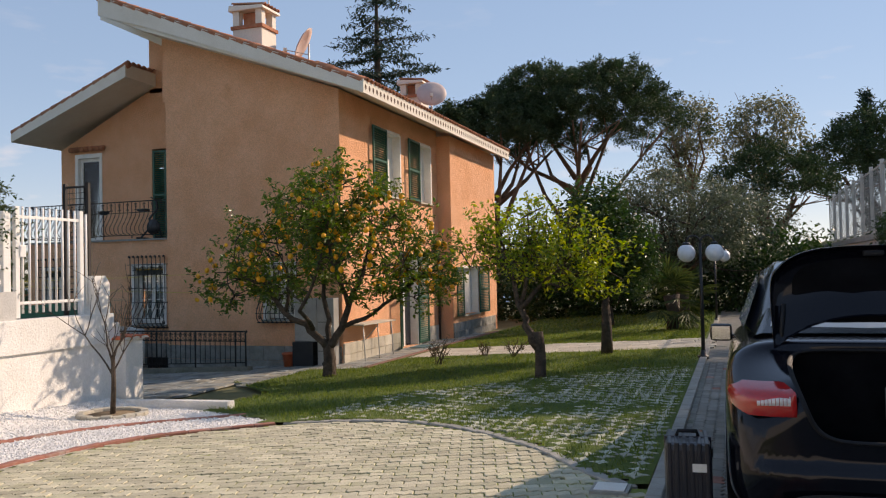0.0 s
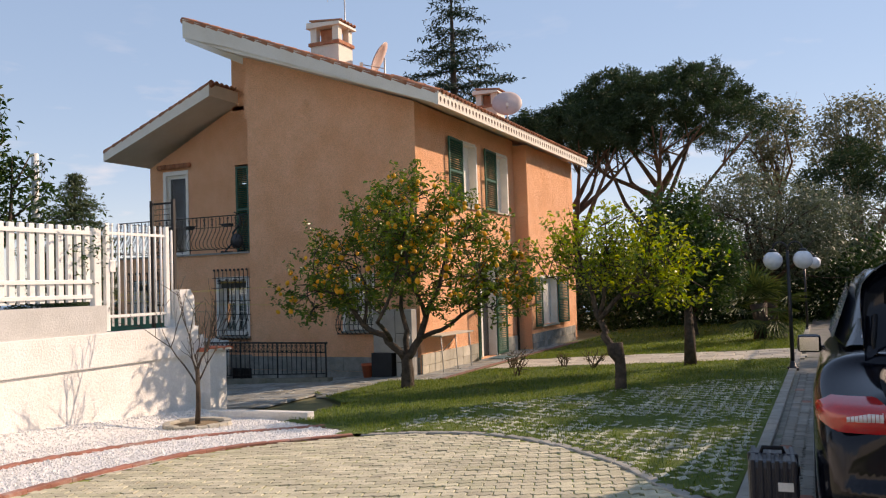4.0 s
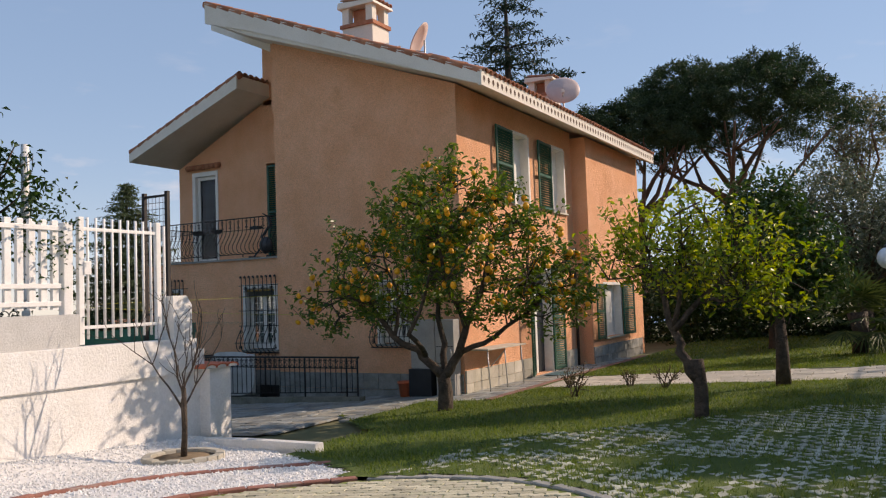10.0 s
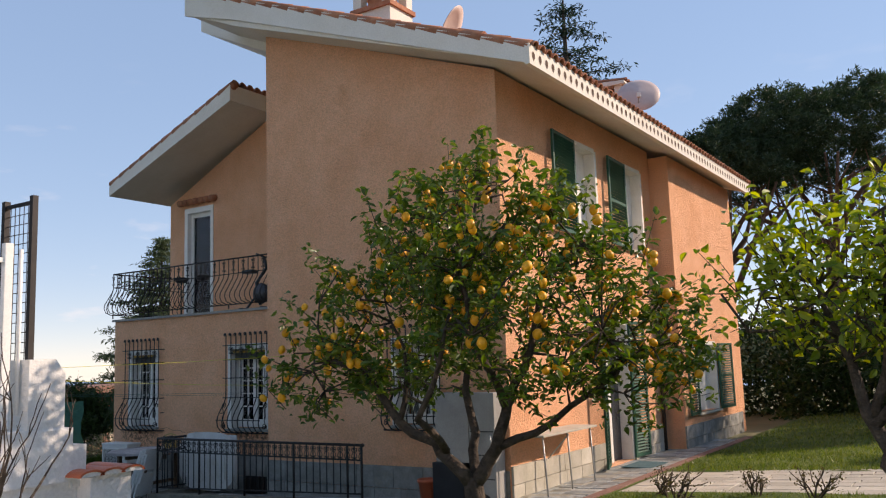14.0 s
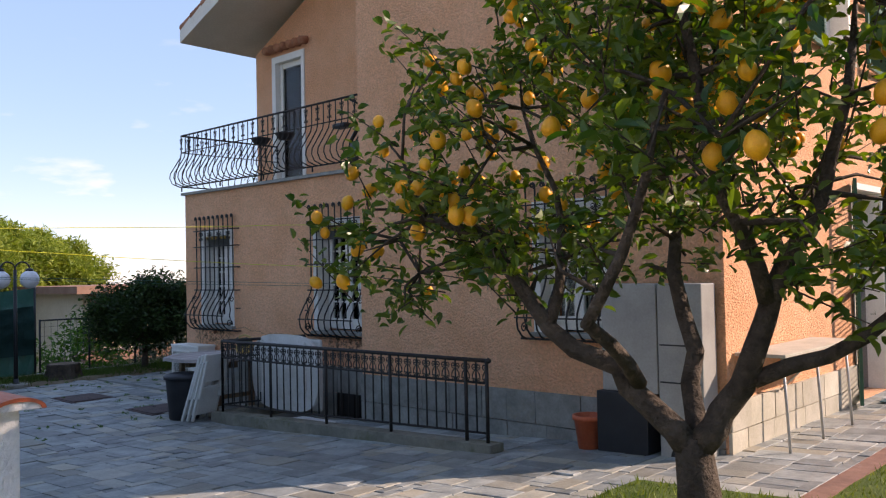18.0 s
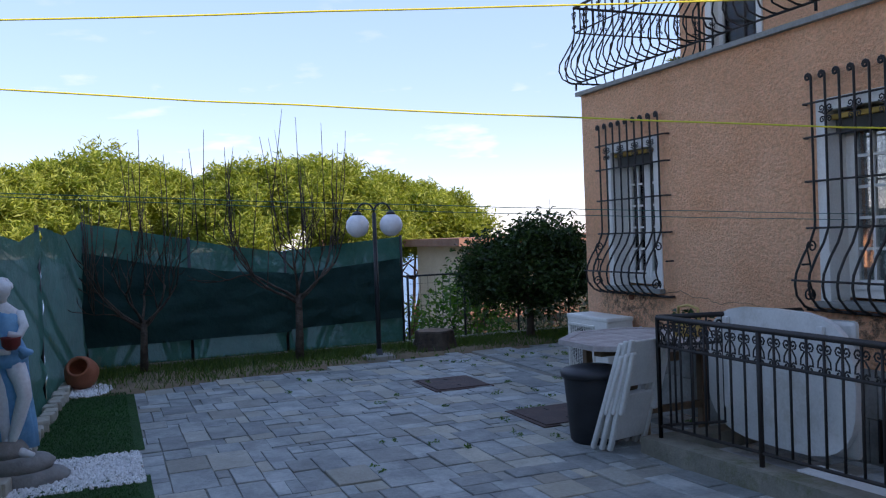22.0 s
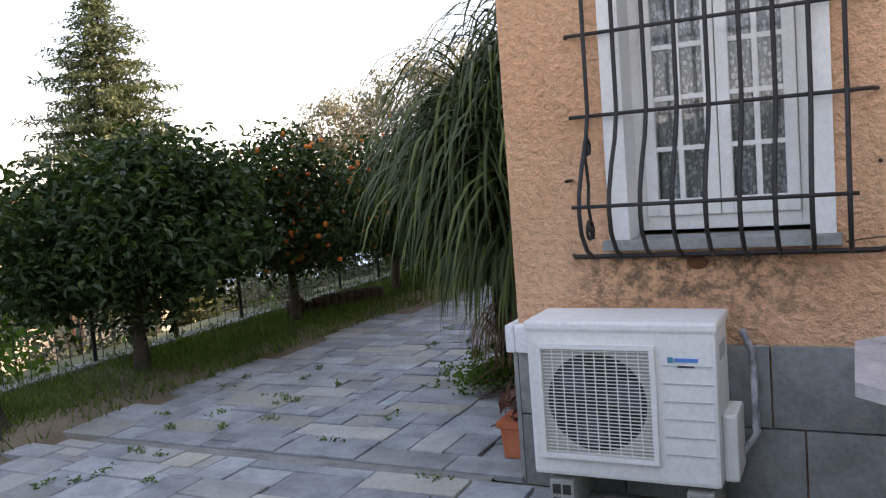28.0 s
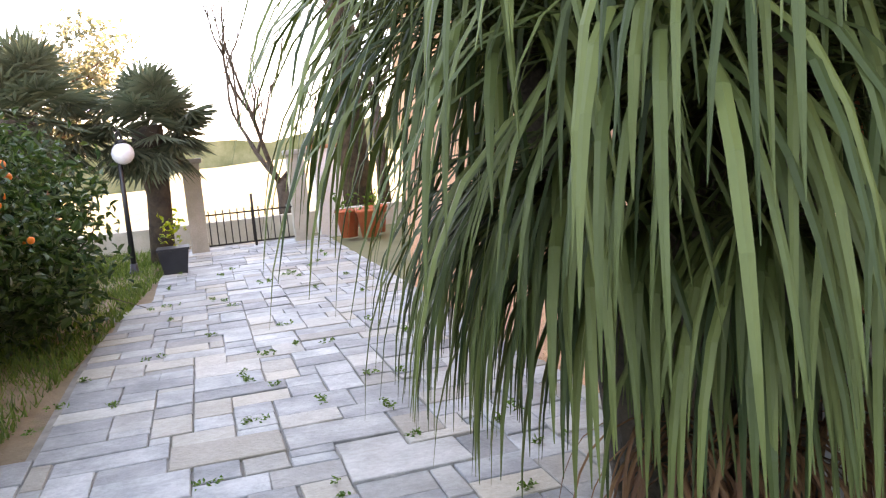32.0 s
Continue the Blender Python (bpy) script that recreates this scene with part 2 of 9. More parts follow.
def leafmat(name, c1, c2, rough=0.45, trans=0.35, spec=0.4, hue=0.03):
    """Foliage: each leaf its own tone, with light coming through."""
    m = bpy.data.materials.new(name)
    m.use_nodes = True
    N, L = m.node_tree.nodes, m.node_tree.links
    b, out = N["Principled BSDF"], N["Material Output"]
    b.inputs["Roughness"].default_value = rough
    b.inputs["Specular IOR Level"].default_value = spec
    geo = N.new("ShaderNodeNewGeometry")
    r = N.new("ShaderNodeValToRGB")
    r.color_ramp.elements[0].color, r.color_ramp.elements[1].color = (*c1, 1), (*c2, 1)
    L.new(geo.outputs["Random Per Island"], r.inputs["Fac"])
    n1 = N.new("ShaderNodeTexNoise")
    n1.inputs["Scale"].default_value, n1.inputs["Detail"].default_value = 1.7, 3
    L.new(geo.outputs["Position"], n1.inputs["Vector"])
    hv = N.new("ShaderNodeHueSaturation")
    mr = N.new("ShaderNodeMapRange")
    mr.inputs["To Min"].default_value, mr.inputs["To Max"].default_value = 0.6, 1.4
    L.new(n1.outputs["Fac"], mr.inputs["Value"])
    L.new(mr.outputs[0], hv.inputs["Value"])
    L.new(r.outputs[0], hv.inputs["Color"])
    L.new(hv.outputs[0], b.inputs["Base Color"])
    tr = N.new("ShaderNodeBsdfTranslucent")
    hv2 = N.new("ShaderNodeHueSaturation")
    hv2.inputs["Value"].default_value, hv2.inputs["Saturation"].default_value = 1.5, 1.15
    L.new(hv.outputs[0], hv2.inputs["Color"])
    L.new(hv2.outputs[0], tr.inputs["Color"])
    mx = N.new("ShaderNodeMixShader")
    mx.inputs["Fac"].default_value = trans
    L.new(b.outputs[0], mx.inputs[1])
    L.new(tr.outputs[0], mx.inputs[2])
    L.new(mx.outputs[0], out.inputs["Surface"])
    return m


def glassmat(name, tint=(0.03, 0.035, 0.04), rough=0.04):
    m = bpy.data.materials.new(name)
    m.use_nodes = True
    b = m.node_tree.nodes["Principled BSDF"]
    b.inputs["Base Color"].default_value = (*tint, 1)
    b.inputs["Roughness"].default_value = rough
    b.inputs["Specular IOR Level"].default_value = 0.8
    return m


STUCCO = mat("apricot_stucco", (0.86, 0.425, 0.235), (0.93, 0.50, 0.295), 1.6, 0.93, 1.0, 42, c3=(0.79, 0.375, 0.205), wear=0.40, spec=0.15, bdist=0.045, grain=0.36)
WHITEWALL = mat("white_plaster", (0.72, 0.70, 0.65), (0.80, 0.78, 0.74), 2.2, 0.9, 0.5, 30, c3=(0.60, 0.57, 0.50), wear=0.36, spec=0.2, bdist=0.03)
GREYWALL = mat("grey_render", (0.50, 0.49, 0.46), (0.58, 0.57, 0.54), 2.5, 0.92, 0.45, 45, c3=(0.40, 0.39, 0.36), wear=0.4, spec=0.2)
CONCRETE = mat("concrete", (0.28, 0.27, 0.235), (0.38, 0.365, 0.32), 4, 0.9, 0.35, 70, c3=(0.24, 0.23, 0.2), wear=0.38)
FASCIA = mat("cream_fascia_paint", (0.70, 0.64, 0.54), (0.76, 0.71, 0.62), 1.8, 0.75, 0.12, 40, c3=(0.58, 0.50, 0.41), wear=0.36)
TERRACOTTA = mat("terracotta", (0.36, 0.13, 0.07), (0.46, 0.20, 0.11), 7, 0.85, 0.25, 60, rand=0.18, c3=(0.27, 0.16, 0.11), wear=0.42)
REDTILE = mat("red_glazed_tile", (0.55, 0.11, 0.045), (0.64, 0.17, 0.08), 5, 0.5, 0.2, 50, c3=(0.7, 0.62, 0.52), wear=0.27)
EDGING = mat("brown_brick_edging", (0.20, 0.11, 0.085), (0.29, 0.16, 0.12), 8, 0.9, 0.3, 60, c3=(0.33, 0.28, 0.23), wear=0.42)
REDCONC = mat("red_concrete_kerb", (0.29, 0.12, 0.085), (0.38, 0.17, 0.125), 6, 0.9, 0.3, 60, rand=0.12, c3=(0.40, 0.30, 0.25), wear=0.45)
STONE = mat("grey_stone_plinth", (0.20, 0.20, 0.18), (0.31, 0.31, 0.28), 5, 0.82, 0.3, 40, rand=0.18, c3=(0.33, 0.29, 0.21), wear=0.4)
PALESTONE = mat("pale_stone_slab", (0.42, 0.39, 0.31), (0.52, 0.48, 0.40), 4, 0.85, 0.3, 50, rand=0.15)
SLATE = mat("blue_grey_slate", (0.185, 0.205, 0.20), (0.35, 0.37, 0.355), 4.5, 0.55, 0.35, 38, rand=0.30, c3=(0.35, 0.33, 0.27), wear=0.26, spec=0.4, grain=0.3, alt=(0.34, 0.30, 0.22))
MORTAR = mat("mortar_joint", (0.17, 0.165, 0.145), (0.27, 0.26, 0.225), 6, 0.95, 0.3, 60, c3=(0.10, 0.13, 0.06), wear=0.42)
PAVER = mat("concrete_paver", (0.45, 0.41, 0.29), (0.57, 0.52, 0.375), 3, 0.9, 0.35, 90, rand=0.2, c3=(0.38, 0.365, 0.19), wear=0.42, alt=(0.43, 0.41, 0.27))
# darker copy of the court paver, the driveway's shade put into its colour
PAVER_SHADED = mat("shaded_concrete_paver", (0.20, 0.19, 0.165), (0.28, 0.265, 0.23), 3, 0.9, 0.35, 90, rand=0.16)
JOINT = mat("mossy_joint", (0.15, 0.19, 0.035), (0.25, 0.28, 0.07), 4, 0.95, 0.6, 70, c3=(0.15, 0.13, 0.08), wear=0.48)
LAWNSOIL = mat("lawn_turf", (0.06, 0.105, 0.018), (0.12, 0.16, 0.035), 1.3, 0.95, 0.6, 90, c3=(0.14, 0.125, 0.055), wear=0.38, bdist=0.04)
EARTH = mat("dry_earth", (0.17, 0.12, 0.075), (0.25, 0.19, 0.12), 4, 0.95, 0.5, 60, c3=(0.10, 0.13, 0.04), wear=0.38)
FARGROUND = mat("scrub_ground", (0.11, 0.115, 0.05), (0.22, 0.20, 0.11), 0.15, 0.95, 0.2, 3)
GRAVEL = mat("white_gravel", (0.74, 0.72, 0.68), (0.86, 0.85, 0.82), 20, 0.85, 0.5, 110, c3=(0.66, 0.63, 0.57), wear=0.36, bdist=0.02, island=0.13)
PEBBLE = mat("white_pebble", (0.74, 0.74, 0.73), (0.86, 0.86, 0.85), 20, 0.7, 0.3, 110, island=0.12)
TURF = mat("artificial_turf", (0.018, 0.075, 0.02), (0.03, 0.11, 0.03), 3, 0.9, 0.9, 160, bdist=0.03)
IRON = mat("black_wrought_iron", (0.018, 0.015, 0.014), (0.032, 0.024, 0.02), 8, 0.6, 0.15, 90, c3=(0.07, 0.035, 0.02), wear=0.33, spec=0.4)
BLACKMETAL = mat("black_painted_metal", (0.012, 0.013, 0.015), (0.02, 0.02, 0.022), 5, 0.4, 0.05, 60, spec=0.5)
WHITEPAINT = mat("white_painted_metal", (0.74, 0.72, 0.68), (0.80, 0.79, 0.75), 4, 0.5, 0.06, 60, c3=(0.55, 0.50, 0.43), wear=0.33, spec=0.4)
GREYMETAL = mat("galvanised_steel", (0.42, 0.42, 0.40), (0.52, 0.52, 0.50), 5, 0.45, 0.05, 60, metal=0.5, c3=(0.33, 0.26, 0.2), wear=0.32)
WHITEPLASTIC = mat("white_plastic", (0.70, 0.67, 0.60), (0.76, 0.73, 0.66), 4, 0.45, 0.03, 60, c3=(0.60, 0.59, 0.54), wear=0.38, spec=0.4)
WINDOWWHITE = mat("white_window_paint", (0.72, 0.69, 0.62), (0.79, 0.76, 0.70), 6, 0.5, 0.05, 60, spec=0.4)
GREENPAINT = mat("green_shutter_paint", (0.012, 0.075, 0.045), (0.02, 0.10, 0.06), 4, 0.45, 0.08, 60, spec=0.4, c3=(0.03, 0.13, 0.085), wear=0.36)
GLASS = glassmat("window_glass")
BARK = mat("grey_brown_bark", (0.05, 0.036, 0.026), (0.11, 0.083, 0.062), 9, 0.9, 0.8, 26, c3=(0.17, 0.145, 0.11), wear=0.36, bdist=0.05)
DARKBARK = mat("dark_bark", (0.05, 0.038, 0.03), (0.10, 0.075, 0.055), 7, 0.9, 0.6, 22, bdist=0.05)
PINEBARK = mat("pine_bark", (0.13, 0.075, 0.05), (0.22, 0.13, 0.085), 3, 0.9, 0.6, 10, bdist=0.08)
LEMONLEAF = leafmat("lemon_leaf", (0.03, 0.085, 0.014), (0.15, 0.20, 0.028), 0.36, 0.40, 0.5)
YELLOWLEAF = leafmat("pale_lemon_leaf", (0.08, 0.16, 0.018), (0.36, 0.38, 0.045), 0.42, 0.42)
ORANGELEAF = leafmat("orange_leaf", (0.013, 0.04, 0.012), (0.05, 0.092, 0.022), 0.42, 0.24, 0.3)
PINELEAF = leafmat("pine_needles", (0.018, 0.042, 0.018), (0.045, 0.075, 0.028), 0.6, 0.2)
# brighter copy of the pine needles, with sunlight mixed into the colour
PINELEAF_SUNLIT = leafmat("sunlit_pine_needles", (0.13, 0.19, 0.028), (0.30, 0.34, 0.06), 0.6, 0.35)
CEDARLEAF = leafmat("cedar_needles", (0.012, 0.032, 0.02), (0.03, 0.06, 0.035), 0.6, 0.15)
OLIVELEAF = leafmat("olive_leaf", (0.06, 0.085, 0.05), (0.13, 0.155, 0.10), 0.5, 0.25)
EUCALEAF = leafmat("eucalyptus_leaf", (0.10, 0.115, 0.07), (0.21, 0.20, 0.13), 0.5, 0.35)
IVYLEAF = leafmat("ivy_leaf", (0.04, 0.06, 0.012), (0.13, 0.15, 0.03), 0.45, 0.3)
PALMLEAF = leafmat("strap_leaf", (0.02, 0.042, 0.012), (0.105, 0.135, 0.04), 0.5, 0.14, 0.22)
DEADLEAF = leafmat("dead_strap_leaf", (0.11, 0.045, 0.022), (0.24, 0.12, 0.055), 0.7, 0.2)
GRASSBLADE = leafmat("grass_blade", (0.055, 0.105, 0.014), (0.20, 0.245, 0.05), 0.6, 0.35)
CITRUSLEAF = leafmat("citrus_leaf", (0.016, 0.045, 0.012), (0.06, 0.105, 0.022), 0.4, 0.22, 0.4)
BANKGRASS = leafmat("bank_grass_blade", (0.03, 0.075, 0.012), (0.11, 0.17, 0.032), 0.6, 0.3)
WEEDLEAF = leafmat("weed_leaf", (0.03, 0.10, 0.012), (0.09, 0.19, 0.03), 0.5, 0.35)
LEMONSKIN = mat("lemon_skin", (0.82, 0.32, 0.010), (0.88, 0.42, 0.022), 14, 0.42, 0.25, 160, rand=0.10, spec=0.4, bdist=0.004)
ORANGESKIN = mat("orange_skin", (0.72, 0.14, 0.012), (0.80, 0.2, 0.02), 14, 0.45, 0.2, 160, rand=0.10, spec=0.4, bdist=0.004)
SEA = mat("sea", (0.10, 0.21, 0.33), (0.13, 0.26, 0.38), 0.01, 0.35, 0.05, 0.2)


# ---- ground: one sheet to the horizon ----
def smooth01(v):
    v = min(1, max(0, v))
    return v * v * (3 - 2 * v)


def land(x, y):
    """The natural ground: the garden's ramp, a hillside falling to the west, level land elsewhere."""
    z = zg(x, y) - 0.05
    if x < -20.9:
        d = -20.9 - x
        z -= 0.25 * smooth01(d / 0.5) + min(55, 0.5 * smooth01(d / 12) * d)
    if y > 32:
        z -= 0.9 * smooth01((y - 32) / 12)
    return z


def sheet(name, x0, x1, y0, y1, step, lift, material, inside=None, parent=None, label="", jitter=0.0):
    """A piece of ground that follows the ramp, lift above it."""
    V, F, idx = [], [], {}
    nx, ny = max(1, round((x1 - x0) / step)), max(1, round((y1 - y0) / step))
    for i in range(nx + 1):
        for j in range(ny + 1):
            x, y = x0 + (x1 - x0) * i / nx, y0 + (y1 - y0) * j / ny
            idx[i, j] = len(V)
            V.append((x, y, zg(x, y) + lift + jitter * noise.noise((x * 1.3, y * 1.3, 0))))
    for i in range(nx):
        for j in range(ny):
            cx, cy = x0 + (x1 - x0) * (i + 0.5) / nx, y0 + (y1 - y0) * (j + 0.5) / ny
            if inside is None or inside(cx, cy):
                F.append((idx[i, j], idx[i + 1, j], idx[i + 1, j + 1], idx[i, j + 1]))
    return raw(name, V, F, material, parent, label, True)


xs = sorted({-2500, -1200, -600, -300, -200, -150, -110, -85, -65, -55, -48, -42, -37, -33, -30, -27.5, -25.5, -24, -23, -22.2, -21.5, -21.2, -20.9, *[-20.5 + i * 0.75 for i in range(45)], 14, 18, 25, 40, 80, 200, 600, 1500, 2500})
ys = sorted({-2500, -1000, -300, -100, -50, -30, -20, -12, *[-8 + i * 1.0 for i in range(42)], 36, 40, 45, 52, 60, 80, 120, 200, 400, 900, 2500})
GV = [(x, y, land(x, y)) for x in xs for y in ys]
GF = [(i * len(ys) + j, (i + 1) * len(ys) + j, (i + 1) * len(ys) + j + 1, i * len(ys) + j + 1) for i in range(len(xs) - 1) for j in range(len(ys) - 1)]
tagged(raw("ground", GV, GF, FARGROUND, None, "", True), "dry scrubby hillside ground around the garden", "ground", kind="structure")
tagged(raw("water", [(-6000, -6000, -48), (-260, -6000, -48), (-260, 6000, -48), (-6000, 6000, -48)], [(0, 1, 2, 3)], SEA), "calm blue sea far below the hillside", "sea", kind="structure")

def curve(v, xs_, ys_):
    return float(np.interp(v, xs_, ys_))


def inner_x(y):
    """The inner red kerb, between court and gravel."""
    return curve(y, (3.5, 5.1, 5.7, 6.7, 7.2, 7.6, 8.1, 8.45), (-5.92, -6.05, -6.1, -6.1, -6.0, -5.8, -5.35, -5.0))


def outer_x(y):
    """The outer red kerb, through the gravel."""
    return curve(y, (4.5, 5.3, 6.3, 7.1, 7.75, 8.2, 8.75, 9.2), (-7.2, -7.25, -7.35, -7.28, -7.16, -6.95, -6.45, -5.9))


def court_top(x):
    return curve(x, (-5.4, -5.0, -4.5, -3.9, -3.4, -2.9, -2.35, -1.65, -1.14, -0.85, -0.66), (8.05, 8.45, 8.66, 8.72, 8.62, 8.35, 7.93, 7.19, 6.41, 6.08, 5.9))


def in_court(x, y):
    return inner_x(y) < x < -0.66 and y < court_top(x)


def in_gravel(x, y):
    return -9.02 < x < inner_x(y) and y < 10.4 - max(0, x + 8) * 0.62 and not (y > 8.45 and x > -5.3)


def in_slate(x, y):
    """The slate terrace south and west of the house, with its strip along the sunny wall."""
    if y > 14.75 and -8.6 < x < -6.75 and y < 24:
        return True
    if x > -8.6:
        return y > 12.6 + (x + 8.15) * -1.2 and y < 16.3 and x < -8.0
    edge = curve(y, (11.4, 13.0, 14.64, 18.2, 20.1, 25.3, 29.0), (-18.75, -19.1, -19.49, -19.5, -19.39, -18.9, -18.6))
    return x > edge and y > 11.35 and y < 29 and (y < 16.2 or x < -16.6)


def in_lawn(x, y):
    return -0.55 > x > -11.5 and y > 7.0


# ---- house ----
def wall(name, axis, plane, thick, u0, u1, z0, z1, holes, material, parent, label="", top=None):
    """A wall with openings that go through it. axis: the direction it runs in. top: (u, z) points of a sloping upper edge."""
    bm = bmesh.new()
    us = sorted({u0, u1, *[h[0] for h in holes], *[h[1] for h in holes]})
    us = [u for u in us if u0 <= u <= u1]
    zs = sorted({z0, z1, *[h[2] for h in holes], *[h[3] for h in holes]})
    zs = [z for z in zs if z0 <= z <= z1]
    for a, b in zip(us, us[1:]):
        for c, d in zip(zs, zs[1:]):
            if any(h[0] <= (a + b) / 2 <= h[1] and h[2] <= (c + d) / 2 <= h[3] for h in holes):
                continue
            if axis == "x":
                box(bm, a, min(plane, plane + thick), c, b, max(plane, plane + thick), d)
            else:
                box(bm, min(plane, plane + thick), a, c, max(plane, plane + thick), b, d)
    bmesh.ops.remove_doubles(bm, verts=bm.verts[:], dist=0.0005)
    dup = {}
    for f in bm.faces:
        dup.setdefault(tuple(round(v, 3) for v in f.calc_center_median()), []).append(f)
    bmesh.ops.delete(bm, geom=[f for fs in dup.values() if len(fs) > 1 for f in fs], context="FACES")
    if top:
        prism(bm, [(u0, z1), *top, (u1, z1)], "y" if axis == "x" else "x", plane, plane + thick)
    bmesh.ops.recalc_face_normals(bm, faces=bm.faces[:])
    return part(name, bm, material, parent, label)


HX0, HX1, HXM = -16.59, -7.84, -12.2
FY, MY, UY, WY, BY, EY = 16.25, 15.92, 18.02, 22.9, 26.2, 30.4
house = thing("house", "two-storey villa with apricot stucco, sloping tiled roofs and green shutters", "house", at=(-12, 20, 0))
house.matrix_basis = pose(0, 0, 0)
W1 = (-16.1, -15.34, 0.42, 1.78)
W2 = (-13.42, -12.54, 0.42, 1.80)
W3 = (-9.68, -8.95, 0.55, 1.75)
BD = (-16.72, -15.84, 2.5, 4.85)
GD = (-14.25, -13.35, 2.5, 4.85)
SW1 = (18.4, 19.3, 3.35, 4.9)
SW2 = (20.6, 21.5, 3.35, 4.9)
SD = (19.2, 20.3, -0.34, 2.0)
SW3 = (22.9, 24.4, 0.26, 1.63)
front_wing = wall("wing_wall", "x", FY, 0.35, HX0, HXM, -0.75, 2.4, [W1, W2], STUCCO, house)
wall("west_wall", "y", HX0, 0.35, FY + 0.35, UY, -0.75, 2.4, [], STUCCO, house)
wall("west_wall", "y", HX0, 0.35, UY, WY, -0.75, 2.3, [], STUCCO, house)
wall("upper_west_wall", "y", -17.2, 0.35, UY + 0.3, WY, 2.36, 4.9, [], STUCCO, house)
part("overhang_slab", bx(-17.2, UY, 2.3, HX0 + 0.35, WY, 2.36), FASCIA, house)
wall("setback_wall", "x", UY, 0.3, -17.2, -12.5, 2.36, 4.95, [BD, GD], STUCCO, house, top=[(-17.2, 5.0), (-14.2, 6.42), (-12.5, 6.42)])
part("terrace_slab", bx(HX0 - 0.04, FY - 0.05, 2.4, HXM, UY, 2.44), STONE, house, "thin grey stone terrace edge")


def slope(x):
    """Underside of the main roof over the front wall."""
    return 5.42 + (-7.84 - x) * 0.362


front_main = wall("main_wall", "x", MY, 0.35, HXM, HX1, -0.75, 5.3, [W3], STUCCO, house, top=[(HXM, slope(HXM)), (HX1, slope(HX1))])
wall("return_wall", "y", HXM, 0.3, MY + 0.35, UY, -0.75, slope(HXM), [], STUCCO, house)
wall("tall_wall", "x", FY + 0.02, 0.3, -12.55, HXM, 5.6, 6.9, [], STUCCO, house, top=[(-12.55, slope(-12.55)), (HXM, slope(HXM))])
wall("tall_west_wall", "y", -12.55, 0.3, FY + 0.32, BY, 4.9, slope(-12.55), [], STUCCO, house)
side_wall = wall("side_wall", "y", HX1 - 0.35, 0.35, MY + 0.35, 22.0, -0.75, slope(HX1), [SW1, SW2, SD], STUCCO, house)
side_far = wall("side_far_wall", "y", -7.8, 0.35, 22.0, BY, -0.75, slope(-7.45), [SW3], STUCCO, house)
part("side_return", bx(-7.84, 22.0, -0.75, -7.8, 22.35, slope(-7.45)), STUCCO, house)
wall("wing_back_wall", "x", WY, 0.3, HX0, -14.3, -0.75, 2.3, [], STUCCO, house)
wall("wing_back_wall", "x", WY, 0.3, -17.2, -14.3, 2.36, 5.0, [], STUCCO, house, top=[(-17.2, 5.0), (-14.3, 6.4)])
# rear block added past BY so that it shades the slate path
wall("rear_return_wall", "y", -14.3, 0.3, WY, EY, -0.75, 6.2, [], STUCCO, house)
wall("rear_end_wall", "x", EY - 0.3, 0.3, -14.0, -11.3, -0.75, 7.1, [], STUCCO, house)
wall("rear_east_wall", "y", -11.6, 0.3, BY + 0.3, EY - 0.3, -0.75, 7.0, [], STUCCO, house)
wall("back_wall", "x", BY, 0.3, -14.0, -7.45, -0.75, slope(-7.45), [], STUCCO, house)
# floor inside the house, coloured dark for the shade of unlit rooms
ROOM = mat("interior_shade", (0.10, 0.09, 0.08), (0.14, 0.13, 0.11), 2, 0.9, 0)
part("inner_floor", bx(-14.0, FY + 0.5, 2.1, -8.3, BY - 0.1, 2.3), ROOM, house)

# main roof: slab, fascia boards, tiles
RY0, RY1 = 15.35, 26.75
RX0, RX1 = -13.57, -7.02


def roof_top(x):
    return 5.44 + (RX1 - x) * 0.386


roof = part("main_roof", prism(bmesh.new(), [(RX0, roof_top(RX0) - 0.05), (RX1, roof_top(RX1) - 0.05), (RX1, 5.2), (HX1, 5.46), (-12.35, 7.02), (RX0, 7.54)], "y", RY0 + 0.04, RY1), FASCIA, house, "cream painted roof underside")
fas = prism(bmesh.new(), [(RX0, roof_top(RX0) - 0.02), (RX1, roof_top(RX1) - 0.02), (RX1, 5.16), (-12.3, 7.1), (RX0, 7.5)], "y", RY0, RY0 + 0.06)
part("fascia", fas, FASCIA, house)

# lower roof over the wing
LY0, LY1, LX0, LX1 = 16.87, 23.7, -17.75, -14.1


def low_top(x):
    return 5.42 + (x - LX0) * 0.389


part("low_roof", prism(bmesh.new(), [(LX0, low_top(LX0) - 0.04), (LX1, low_top(LX1) - 0.04), (LX1, low_top(LX1) - 0.36), (LX0, low_top(LX0) - 0.30)], "y", LY0, LY1), FASCIA, house, "cream painted roof underside")

# ---- white boundary wall with its fence ----
bwall = thing("boundary_wall", "white plastered boundary wall stepping down beside the driveway", "wall", kind="structure")
bwall.name = "wall_west_garden"
part("wall_base", bx(-9.28, -9, -0.8, -9.02, 10.5, 0.55), WHITEWALL, bwall)
part("wall_band", bx(-9.28, -9, 0.55, -8.97, 10.42, 1.0, 0.012), WHITEWALL, bwall)
part("parapet", bx(-9.27, -9, 1.0, -9.05, 8.66, 1.38), GREYWALL, bwall, "grey rendered parapet below the fence")
part("pier", prism(bmesh.new(), [(10.02, 1.0), (10.34, 1.0), (10.34, 1.45), (10.25, 1.57), (10.02, 1.57)], "x", -9.27, -8.98), WHITEWALL, bwall)
